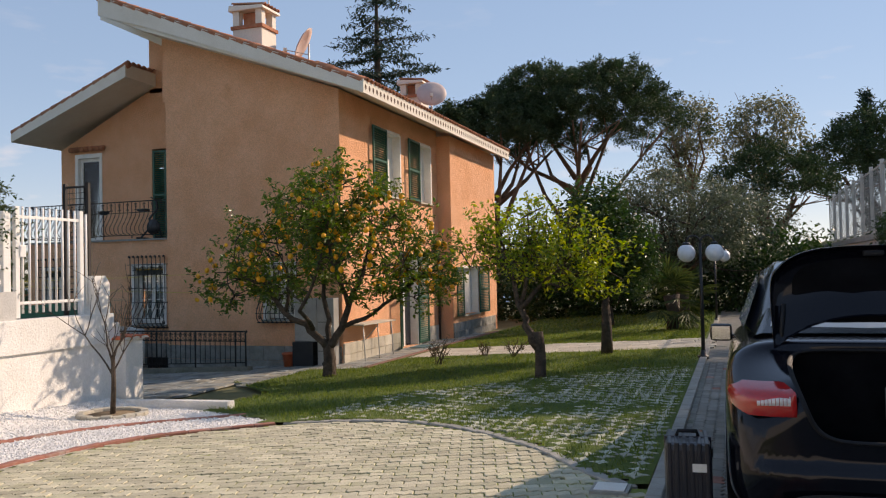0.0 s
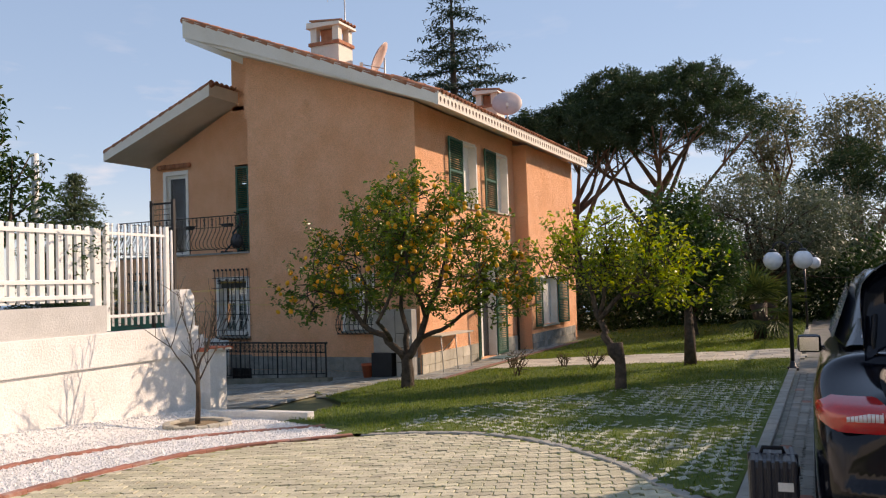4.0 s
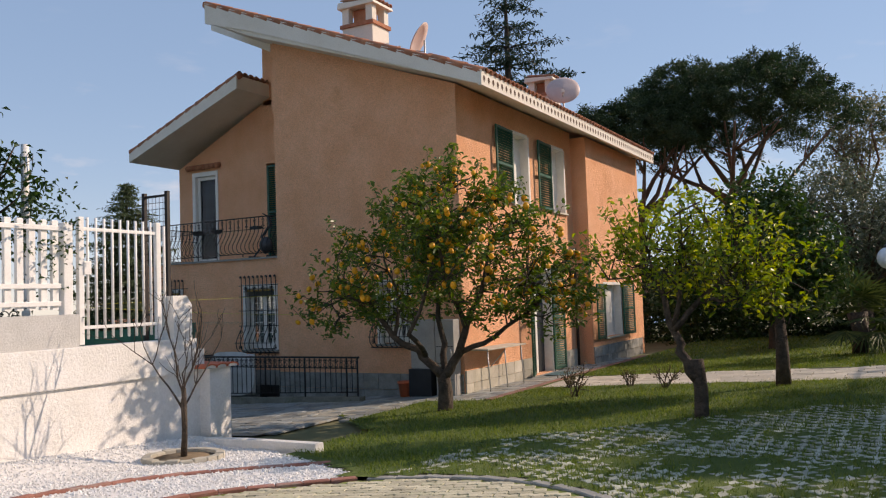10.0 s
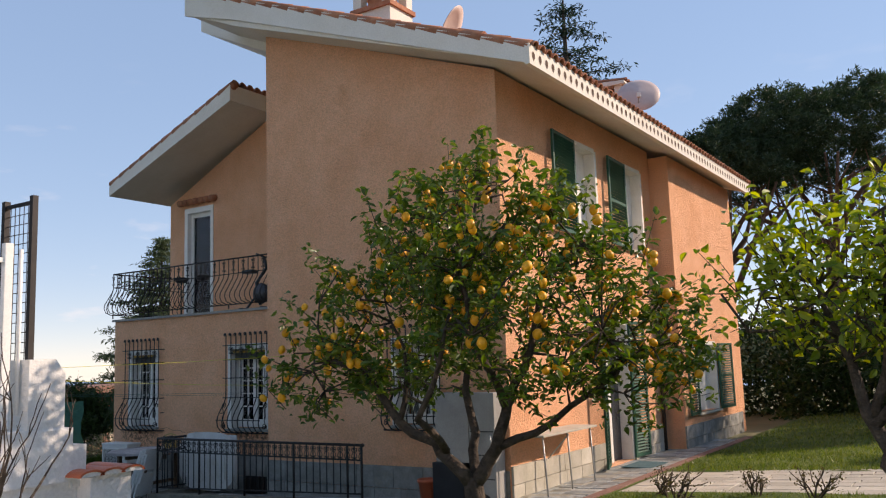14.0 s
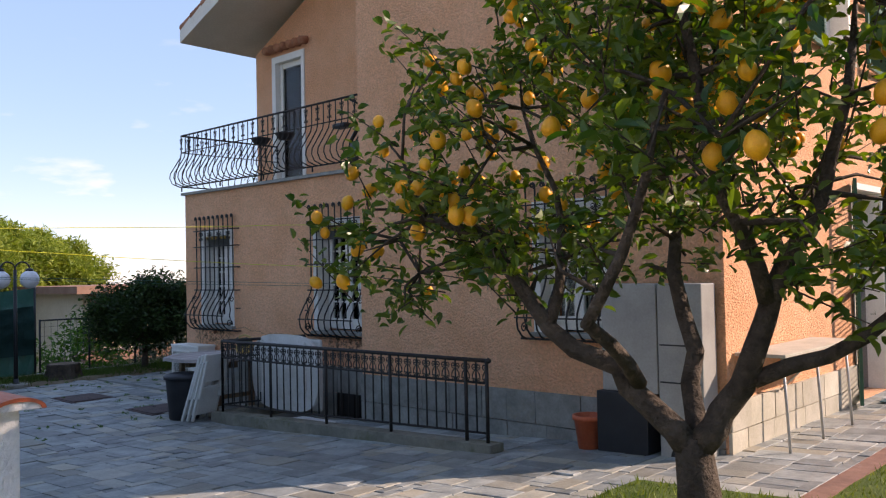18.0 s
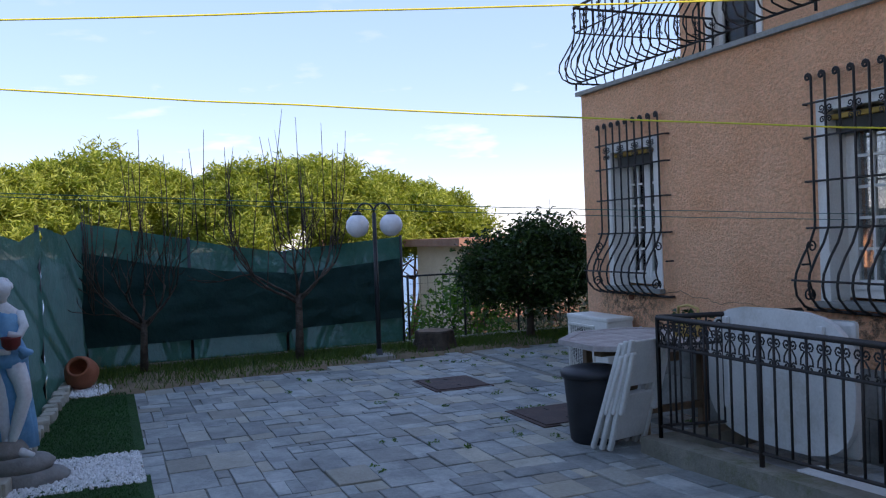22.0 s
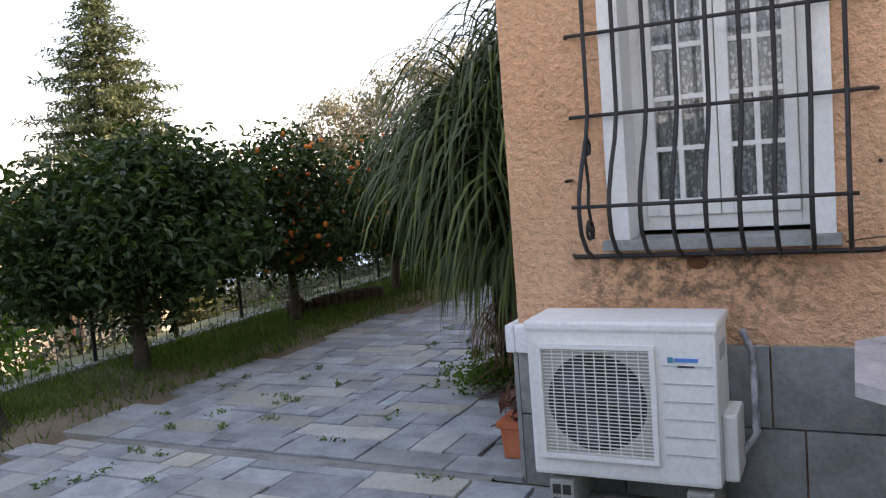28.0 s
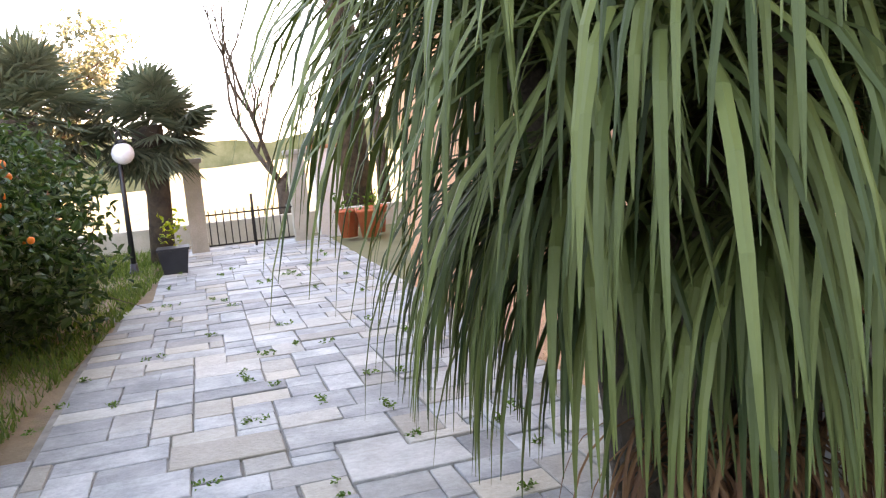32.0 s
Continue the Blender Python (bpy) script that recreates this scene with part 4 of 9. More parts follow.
part("lid", bx(-0.105, -0.105, 0.0065, 0.105, 0.105, 0.014, 0.003), WHITEPLASTIC, cover)

# white gravel bands with red kerbs along the boundary wall
def gravel_lift(x, y):
    return 0.13 * smooth01((-8.15 - x) / 0.8)


gravel = tagged(sheet("gravel_bed", -9.02, -5.0, -6, 10.6, 0.13, 0.0, GRAVEL, in_gravel), "white gravel bed below the boundary wall", "gravel", kind="structure")
for v in gravel.data.vertices:
    v.co.z += gravel_lift(v.co.x, v.co.y)
for fn, y1 in ((inner_x, 8.3), (outer_x, 9.1)):
    y = -3.0
    while y < y1:
        ang = math.atan2(fn(y) - fn(y + 0.12), 0.12)
        y2 = y + 0.24 * math.cos(ang)
        x, x2 = fn(y), fn(y2)
        lay(gravel, "kerb_stone", y > 3.4, *slab_geo(0.085, 0.235, 0.1, 0.008), REDCONC, Matrix.LocRotScale(((x + x2) / 2, (y + y2) / 2, zg(x, y) + 0.024), Euler((0, 0, math.atan2(x - x2, y2 - y))), None))
        y = y2
# loose gravel stones
GVv, GFf = [], []
rg = np.random.default_rng(31)


def pebbles_into(V, F, pts, rmin, rmax, r):
    for x, y, z in pts:
        s = r.uniform(rmin, rmax)
        q = Euler(r.uniform(0, 6, 3)).to_matrix()
        b = len(V)
        for v in ((1, 0, 0), (-1, 0, 0), (0, 1, 0), (0, -1, 0), (0, 0, 0.7), (0, 0, -0.7)):
            V.append(tuple(q @ Vector(v) * s + Vector((x, y, z))))
        for f in ((0, 2, 4), (2, 1, 4), (1, 3, 4), (3, 0, 4), (2, 0, 5), (1, 2, 5), (3, 1, 5), (0, 3, 5)):
            F.append(tuple(b + i for i in f))


def scatter(n, x0, x1, y0, y1, ok, r, lift=0.0):
    out = []
    while len(out) < n:
        x, y = r.uniform(x0, x1), r.uniform(y0, y1)
        if ok(x, y):
            out.append((x, y, zg(x, y) + lift))
    return out


pebbles_into(GVv, GFf, [(x, y, z + gravel_lift(x, y)) for x, y, z in scatter(12000, -9.0, -5.2, 3.6, 10.3, in_gravel, rg, 0.004)], 0.008, 0.02, rg)
tagged(raw("gravel", GVv, GFf, GRAVEL), "loose white gravel stones", "gravel", kind="stuff")
# white kerb from the sapling's ring to the lawn
wk = thing("garden_kerb", "white painted concrete kerb between gravel and lawn", "kerb", at=(0, 0, 0))
for (xa, ya), (xb, yb) in (((-8.9, 10.3), (-8.0, 10.25)), ((-8.0, 10.25), (-6.62, 9.95))):
    L = math.hypot(xb - xa, yb - ya)
    k = part("kerb_stone", bx(-L / 2, -0.07, -0.2, L / 2, 0.07, 0.09, 0.015), WHITEWALL, wk)
    k.matrix_basis = Matrix.LocRotScale(((xa + xb) / 2, (ya + yb) / 2, zg((xa + xb) / 2, (ya + yb) / 2) + 0.02), Euler((0, math.atan2(zg(xa, ya) - zg(xb, yb), L) * 1, math.atan2(yb - ya, xb - xa))), None)

# lawn
lawn = tagged(sheet("lawn", -11.6, -0.66, 5.9, 34, 0.15, 0.012, LAWNSOIL, lambda x, y: not in_court(x, y - 0.05) and not in_gravel(x, y) and not in_slate(x, y) and not (x < -6.75 and y > 15) and y > 5.9 and (y > 12.6 + (x + 8.15) * -0.95 * (x < -7.0) or x > -7.0) and not (16.55 < y < 18.5 and x > -6.6), jitter=0.02), "patchy green lawn with fallen leaves", "lawn", kind="structure")
# pale slab path across the lawn
path = tagged(sheet("pavement_path", -6.7, -0.66, 16.5, 18.55, 0.5, -0.005, MORTAR), "pale stone slab path across the lawn", "path", kind="structure")
rp = np.random.default_rng(5)
y = 16.52
while y < 18.5:
    d = float(rp.choice([0.2, 0.26, 0.32]))
    x = -6.7
    while x < -0.75:
        w = float(rp.uniform(0.28, 0.6))
        cx, cy = x + w / 2, y + d / 2
        lay(path, "slab", True, *slab_geo(w - 0.015, d - 0.015, 0.03), PALESTONE, Matrix.LocRotScale((cx, cy, zg(cx, cy) + rp.normal(0.012, 0.002)), tilt(cx, cy), None))
        x += w
    y += d
# grass-grid parking strip: pale concrete lattice with turf between
def star_geo(a, b, h=0.05):
    """A four-armed concrete patch between the turf holes."""
    o = [((a if i % 2 == 0 else b) * math.cos(math.pi * i / 4), (a if i % 2 == 0 else b) * math.sin(math.pi * i / 4)) for i in range(8)]
    V = [(x, y, -h) for x, y in o] + [(x, y, -0.004) for x, y in o] + [(x * 0.93, y * 0.93, 0) for x, y in o]
    F = [tuple(range(16, 24))]
    for i in range(8):
        j = (i + 1) % 8
        F += [(i, j, 8 + j, 8 + i), (8 + i, 8 + j, 16 + j, 16 + i)]
    return V, F


GRIDCONC = mat("mossy_grid_concrete", (0.36, 0.365, 0.28), (0.48, 0.48, 0.38), 5, 0.92, 0.4, 80, rand=0.2, c3=(0.22, 0.25, 0.11), wear=0.38)
grid_geo = star_geo(0.098, 0.046)
for i in range(0, 27):
    for j in range(0, 38):
        x, y = -0.78 - i * 0.155, 5.9 + j * 0.2 + (0.1 if i % 2 else 0)
        if y < court_top(x) + 0.14 or y > 13.4 - 0.8 * max(0, -x - 1.6) or x < -5.0:
            continue
        if rng.random() < 0.02 + 0.10 * max(0, -x - 2.2):
            continue
        m = Matrix.LocRotScale((x, y, zg(x, y) + 0.018 + rng.normal(0, 0.004)), Euler((rng.normal(0, 0.02), rng.normal(0, 0.02), rng.normal(0, 0.06))), Vector((rng.uniform(0.8, 1.1), rng.uniform(0.85, 1.15), 1)))
        lay(lawn, "grid_paver", True, *grid_geo, GRIDCONC, m)


def blades(name, label, n, x0, x1, y0, y1, ok, seed, h0, h1, material, lift=0.0, width=0.006, category="grass"):
    r = np.random.default_rng(seed)
    V, F = [], []
    pts = scatter(n, x0, x1, y0, y1, ok, r, lift)
    for x, y, z in pts:
        a, h = r.uniform(0, 6.28), r.uniform(h0, h1)
        dx, dy = math.cos(a) * width, math.sin(a) * width
        lx, ly = r.normal(0, h * 0.45), r.normal(0, h * 0.45)
        b = len(V)
        V += [(x - dx, y - dy, z), (x + dx, y + dy, z), (x + lx, y + ly, z + h)]
        F.append((b, b + 1, b + 2))
    return tagged(raw(name, V, F, material), label, category, kind="stuff")


def on_lawn(x, y):
    if in_court(x, y) or in_slate(x, y) or (x < -6.7 and y > 14.75) or 16.5 < y < 18.6:
        return False
    if y < 12.6 + (x + 8.15) * -0.95 and x < -7.0 or in_gravel(x - 0.1, y - 0.1):
        return False
    keep = 0.5 + 0.5 * noise.noise((x * 0.9, y * 0.9, 3))
    if y < 13 - 0.8 * max(0, -x - 1.6) and x > -5:
        keep *= 0.55
    return random.random() < keep + 0.25


blades("grass", "short patchy lawn grass", 46000, -8.6, -0.7, 6.2, 21.5, on_lawn, 41, 0.025, 0.06, GRASSBLADE, 0.01)
blades("grass", "lawn grass behind the path", 9000, -6.6, -0.7, 18.6, 30, lambda x, y: True, 42, 0.03, 0.07, GRASSBLADE, 0.01, 0.012)
# weedy bank along the west fence
bank = tagged(sheet("grass_bank", -21.0, -18.3, 11.3, 29, 0.09, 0.02, EARTH, lambda x, y: not in_slate(x - 0.3, y), jitter=0.04), "dry earth bank with weeds along the fence", "bank", kind="structure")


for v in bank.data.vertices:
    if in_slate(v.co.x + 0.07, v.co.y) or in_slate(v.co.x, v.co.y + 0.07):
        v.co.z = zg(v.co.x, v.co.y) - 0.028


def on_bank(x, y):
    if in_slate(x + 0.02, y):
        return False
    k = 0.2 + 0.8 * smooth01((-19.7 - x) / 0.45) + 0.45 * smooth01((y - 16.5) / 2)
    return random.random() < k * (0.55 + 0.45 * noise.noise((x, y, 9)))


blades("grass", "long weedy grass on the earth bank", 60000, -20.95, -18.5, 11.4, 28.8, on_bank, 43, 0.03, 0.11, BANKGRASS, 0.01, 0.007)
# weeds in the slate joints
WV, WF = [], []
rw = np.random.default_rng(17)
for k in range(210):
    x, y = rw.uniform(-19.4, -14.5), rw.uniform(13.2, 27)
    if x > -16.9 and y > 16 or not in_slate(x, y) or (y < 15.5 and rw.random() < 0.3):
        continue
    ln, along = rw.uniform(0.02, 0.22), rw.random() < 0.5
    c = [(x + (t * ln if along else rw.normal(0, 0.008)), y + (t * ln if not along else rw.normal(0, 0.008)), zg(x, y) + 0.015) for t in rw.uniform(-0.5, 0.5, 5)]
    leaves_into(rw, WV, WF, c, 0.009, 7, 0.021, 0.5, -0.4)
tagged(raw("weeds", WV, WF, WEEDLEAF), "small green weeds in the slab joints", "weeds", kind="stuff")
# artificial turf with white pebbles by the net fence
turf = tagged(sheet("turf_strip", -18.75, -10.5, 10.75, 11.78, 0.4, 0.012, TURF, lambda x, y: not (-15.95 < x < -15.05 and y > 10.7 + 0.1)), "dark green artificial turf strip", "turf", kind="structure")
blades("turf_pile", "short dark artificial grass pile", 16000, -18.9, -13.2, 10.8, 11.7, lambda x, y: not -15.95 < x < -15.05, 45, 0.012, 0.026, leafmat("turf_fibre", (0.012, 0.06, 0.015), (0.03, 0.12, 0.03), 0.7, 0.2), 0.01, 0.004, "turf")
PVv, PFf = [], []
pebbles_into(PVv, PFf, scatter(2600, -15.98, -15.02, 10.72, 11.74, lambda x, y: True, rg, 0.012), 0.01, 0.022, rg)
pebbles_into(PVv, PFf, scatter(700, -19.6, -18.75, 10.9, 11.6, lambda x, y: (x + 19.2) ** 2 / 0.2 + (y - 11.3) ** 2 / 0.07 < 1, rg, 0.02), 0.012, 0.025, rg)
tagged(raw("pebbles", PVv, PFf, PEBBLE), "bright white decorative pebbles", "pebbles", kind="stuff")
RUST = mat("rusty_plate", (0.07, 0.045, 0.04), (0.11, 0.065, 0.055), 6, 0.7, 0.3, 50, c3=(0.05, 0.04, 0.04), wear=0.4)
for i, (x0, y0, x1, y1) in enumerate(((-17.72, 14.68, -17.05, 15.3), (-15.75, 14.85, -15.1, 15.5))):
    h = thing("inspection_hatch", "rusty brown steel inspection hatch in the slate", "hatch", "terrace hatches", at=((x0 + x1) / 2, (y0 + y1) / 2, -0.62))
    part("frame", bx(-0.37, -0.33, -0.02, 0.37, 0.33, 0.008, 0.002), RUST, h)
    part("lid", bx(-0.335, -0.295, 0.0085, 0.335, 0.295, 0.018, 0.003), RUST, h)
    for s in (-0.2, 0.2):
        part("lifting_ring", bx(s - 0.03, -0.012, 0.0185, s + 0.03, 0.012, 0.024, 0.002), IRON, h)


# ---- house: upper roof part, tiles, chimneys ----
TX0 = -14.6


def tall_top(x):
    return 8.22 + (x - TX0) * -0.386


# roof and tall wall run on to EY with the added shading block
part("rear_roof", prism(bmesh.new(), [(TX0, tall_top(TX0)), (-12.6, tall_top(-12.6)), (-12.6, tall_top(-12.6) - 0.5), (TX0, tall_top(TX0) - 0.34)], "y", 16.6, EY + 0.6), FASCIA, house, "cream painted roof underside")
part("tall_wall", prism(bmesh.new(), [(-14.3, 6.3), (-12.2, 6.3), (-12.2, 7.2), (-14.3, 7.75)], "y", UY, UY + 0.3), STUCCO, house)
part("tall_west_wall", bx(-14.3, UY + 0.3, 6.2, -14.0, EY, 7.72), STUCCO, house)


def tile_row(parent, along, start, end, z_of, fixed, length, r=0.085, pitch=0.19, drop=0.03, slope_vec=None):
    """A row of half-round cover tiles whose ends show at the roof's edge."""
    n = int(abs(end - start) / pitch)
    V, F = [], []
    k = 7
    s = Vector(slope_vec).normalized() * length
    side = Vector((0, 1, 0)) if along == "y" else Vector((1, 0, 0)) if abs(s.x) < 1e-6 else Vector((0, 1, 0))
    nrm = s.cross(side).normalized()
    if nrm.z < 0:
        nrm = -nrm
    for e in (0, 1):
        for rr in (r, r - 0.014):
            for i in range(k):
                a = math.pi * i / (k - 1)
                p = s * e + side * rr * (1 - 0.15 * e) * math.cos(a) + nrm * rr * (1 - 0.15 * e) * math.sin(a)
                V.append(tuple(p))
    for i in range(k - 1):
        F += [(i, i + 1, 2 * k + i + 1, 2 * k + i), (k + i + 1, k + i, 3 * k + i, 3 * k + i + 1), (i + 1, i, k + i, k + i + 1), (2 * k + i, 2 * k + i + 1, 3 * k + i + 1, 3 * k + i)]
    me = bpy.data.meshes.new("roof_tile")
    me.from_pydata(V, [], F)
    me.materials.append(TERRACOTTA)
    for i in range(n):
        u = start + (i + 0.5) * (end - start) / n
        p = (fixed, u, z_of(fixed)) if along == "y" else (u, fixed, z_of(u))
        share("roof_tile", me, Matrix.LocRotScale(Vector(p) + Vector((0, 0, drop)), Euler((random.gauss(0, 0.01), random.gauss(0, 0.01), random.gauss(0, 0.012))), None), parent)


# cover tiles ending along the long eave, and the verge tiles up the gable
for kx in range(3):
    xk = RX1 + 0.05 - kx * 0.38
    tile_row(house, "y", RY0 + 0.02, RY1, lambda x: roof_top(x) - 0.03, xk, 0.42, slope_vec=(-1, 0, 0.386), drop=0.012 * kx)


def verge(parent, x0, x1, z_of, yv, n, sgn):
    me = None
    for i in range(n):
        xa, xb = x0 + (x1 - x0) * i / n, x0 + (x1 - x0) * (i + 1.18) / n
        V, F = [], []
        tube_into(V, F, [(0, 0, 0), (xb - xa, 0, z_of(xb) - z_of(xa))], [0.095, 0.08], 8)
        ob = raw("verge_tile", V, F, TERRACOTTA, parent, "", True)
        ob.matrix_basis = pose(xa, yv, z_of(xa) + 0.0)


verge(house, RX1, RX0, lambda x: roof_top(x) - 0.045, RY0 + 0.08, 19, 1)
verge(house, LX0, LX1, lambda x: low_top(x) - 0.05, LY0 + 0.08, 11, 1)
tile_row(house, "y", LY0 + 0.05, 19.5, lambda x: low_top(x) - 0.02, LX1, 0.4, slope_vec=(-1, 0, -0.389))
# roof surface of tiles behind the edges
part("roof_covering", prism(bmesh.new(), [(RX0 + 0.02, roof_top(RX0)), (RX1 - 0.4, roof_top(RX1 - 0.4)), (RX1 - 0.4, roof_top(RX1 - 0.4) - 0.03), (RX0 + 0.02, roof_top(RX0) - 0.03)], "y", RY0 + 0.2, RY1), TERRACOTTA, house, "weathered terracotta roof tiles")
part("roof_covering", prism(bmesh.new(), [(TX0, tall_top(TX0) + 0.05), (-12.6, tall_top(-12.6) + 0.05), (-12.6, tall_top(-12.6)), (TX0, tall_top(TX0))], "y", 16.62, 26.6), TERRACOTTA, house)
# dentil row along the eave board: flat dark plates paint small arched notches' shade
NOTCH_SHADE = mat("notch_shade", (0.09, 0.055, 0.04), (0.12, 0.075, 0.05), 5, 0.9, 0)
part("eave_board", prism(bmesh.new(), [(RX1 - 0.05, 5.15), (RX1 + 0.02, 5.15), (RX1 + 0.02, 5.42), (RX1 - 0.05, 5.42)], "y", RY0 - 0.01, RY1 + 0.02), FASCIA, house)
me = bpy.data.meshes.new("notch")
me.from_pydata(*[[(0, -0.042, 0.02), (0, 0.0, -0.04), (0, 0.042, 0.02), (0, 0.042, 0.06), (0, 0.02, 0.09), (0, -0.02, 0.09), (0, -0.042, 0.06)], [], [(0, 1, 2, 3, 4, 5, 6)]])
me.materials.append(NOTCH_SHADE)
for i in range(int((RY1 - RY0) / 0.19)):
    share("notch", me, pose(RX1 + 0.0235, RY0 + 0.1 + i * 0.19, 5.24), house)


def chimney(x, y, z, w, d, h, seed):
    c = thing("chimney", "white rendered chimney with terracotta bands and tiled cap on the roof", "chimney", "roof chimneys", at=(x, y, z))
    part("shaft", bx(-w / 2, -d / 2, -0.5, w / 2, d / 2, h * 0.42), FASCIA, c)
    part("band", bx(-w / 2 - 0.04, -d / 2 - 0.04, h * 0.42, w / 2 + 0.04, d / 2 + 0.04, h * 0.5), TERRACOTTA, c)
    for sx in (-1, 1):
        for sy in (-1, 1):
            part("post", bx(sx * (w / 2 - 0.16), sy * (d / 2 - 0.16), h * 0.5, sx * w / 2, sy * d / 2, h * 0.86), FASCIA, c)
    part("flue", bx(-w * 0.25, -d * 0.25, h * 0.5, w * 0.25, d * 0.25, h * 0.84), TERRACOTTA, c, "dark soot-stained flue core")
    part("cap", prism(bmesh.new(), [(-w / 2 - 0.08, h * 0.86), (w / 2 + 0.08, h * 0.86), (w / 2 + 0.06, h * 0.93), (-w / 2 - 0.06, h)], "y", -d / 2 - 0.07, d / 2 + 0.07), FASCIA, c)
    tile_row(c, "y", -d / 2 - 0.05, d / 2 + 0.05, lambda q: 0.0, w / 2 + 0.09, w + 0.12, 0.06, 0.13, h * 0.94, (-1, 0, 0.12))
    return c


chimney(-10.35, 16.75, roof_top(-10.35), 0.75, 0.62, 0.95, 1)
chimney(-8.3, 21.6, roof_top(-8.3), 0.6, 0.6, 0.85, 2)


def dish(x, y, z, r, yaw, label):
    d = thing("satellite_dish", label, "satellite dish", "roof dishes", at=(x, y, z), rz=yaw)
    lathe("reflector", [(0.0, 0.10), (r * 0.4, 0.085), (r * 0.75, 0.045), (r, 0.0), (r * 0.99, 0.012), (r * 0.73, 0.06), (0.0, 0.115)], mat("dish_enamel", (0.52, 0.40, 0.36), (0.58, 0.46, 0.42), 4, 0.5, 0.03), d, sides=26, m=pose(0, 0, 0.55, 62, 0, 0))
    tube("mast", [(0, 0.12, -0.3), (0, 0.12, 0.55)], 0.022, GREYMETAL, d)
    tube("arm", [(0, 0.1, 0.3), (0, -0.42, 0.42)], 0.012, GREYMETAL, d)
    part("receiver", bx(-0.035, -0.48, 0.38, 0.035, -0.4, 0.47, 0.01), WHITEPLASTIC, d)
    return d


dish(-9.55, 17.6, roof_top(-9.55), 0.42, -70, "weathered pinkish satellite dish leaning behind the chimney")
dish(-7.55, 20.9, roof_top(-7.55) + 0.05, 0.40, 20, "weathered pinkish satellite dish on the roof edge")
ant = thing("tv_antenna", "thin aerial mast with comb antenna above the chimney", "antenna", at=(-10.3, 17.3, roof_top(-10.3)))
tube("mast", [(0, 0, -0.1), (0, 0, 2.1)], 0.016, GREYMETAL, ant)
tube("boom", [(-0.35, -0.2, 1.75), (0.3, 0.15, 2.0)], 0.01, GREYMETAL, ant)
for i in range(7):
    f = i / 6
    p = Vector((-0.35, -0.2, 1.75)).lerp(Vector((0.3, 0.15, 2.0)), f)
    tube("element", [p + Vector((0.09, -0.16, 0.03)), p - Vector((0.09, -0.16, 0.03))], 0.005, GREYMETAL, ant, sides=4)

# ---- windows, grilles, shutters ----
def lacemat():
    m = mat("lace_curtain", (0.80, 0.79, 0.76), (0.86, 0.85, 0.83), 6, 0.9, 0.1, 90)
    N, L = m.node_tree.nodes, m.node_tree.links
    b, out = N["Principled BSDF"], N["Material Output"]
    geo = N.new("ShaderNodeNewGeometry")
    v = N.new("ShaderNodeTexVoronoi")
    v.inputs["Scale"].default_value = 42
    L.new(geo.outputs["Position"], v.inputs["Vector"])
    n = N.new("ShaderNodeTexNoise")
    n.inputs["Scale"].default_value, n.inputs["Detail"].default_value = 22, 3
    L.new(geo.outputs["Position"], n.inputs["Vector"])
    ad = N.new("ShaderNodeMath")
    ad.operation = "ADD"
    L.new(v.outputs["Distance"], ad.inputs[0])
    L.new(n.outputs["Fac"], ad.inputs[1])
    r = N.new("ShaderNodeMapRange")
    r.inputs["From Min"].default_value, r.inputs["From Max"].default_value = 0.86, 0.96
    r.inputs["To Min"].default_value, r.inputs["To Max"].default_value = 0.03, 0.5
    L.new(ad.outputs[0], r.inputs["Value"])
    t = N.new("ShaderNodeBsdfTransparent")
    mx = N.new("ShaderNodeMixShader")
    L.new(r.outputs[0], mx.inputs["Fac"])
    L.new(b.outputs[0], mx.inputs[1])
    L.new(t.outputs[0], mx.inputs[2])
    L.new(mx.outputs[0], out.inputs["Surface"])
    return m


def panemat():
    m = bpy.data.materials.new("clear_pane")
    m.use_nodes = True
    N, L = m.node_tree.nodes, m.node_tree.links
    t, g, fr, mx = N.new("ShaderNodeBsdfTransparent"), N.new("ShaderNodeBsdfGlossy"), N.new("ShaderNodeFresnel"), N.new("ShaderNodeMixShader")
    t.inputs["Color"].default_value = (0.93, 0.95, 0.95, 1)
    g.inputs["Roughness"].default_value = 0.02
    fr.inputs["IOR"].default_value = 1.5
    L.new(fr.outputs[0], mx.inputs["Fac"])
    L.new(t.outputs[0], mx.inputs[1])
    L.new(g.outputs[0], mx.inputs[2])
    L.new(mx.outputs[0], N["Material Output"].inputs["Surface"])
    return m


LACE, PANE = lacemat(), panemat()
# near-black colour that paints the shade inside rooms, hollows and openings
OPENING_SHADE = mat("opening_shade", (0.03, 0.028, 0.026), (0.045, 0.04, 0.036), 2, 0.9, 0)


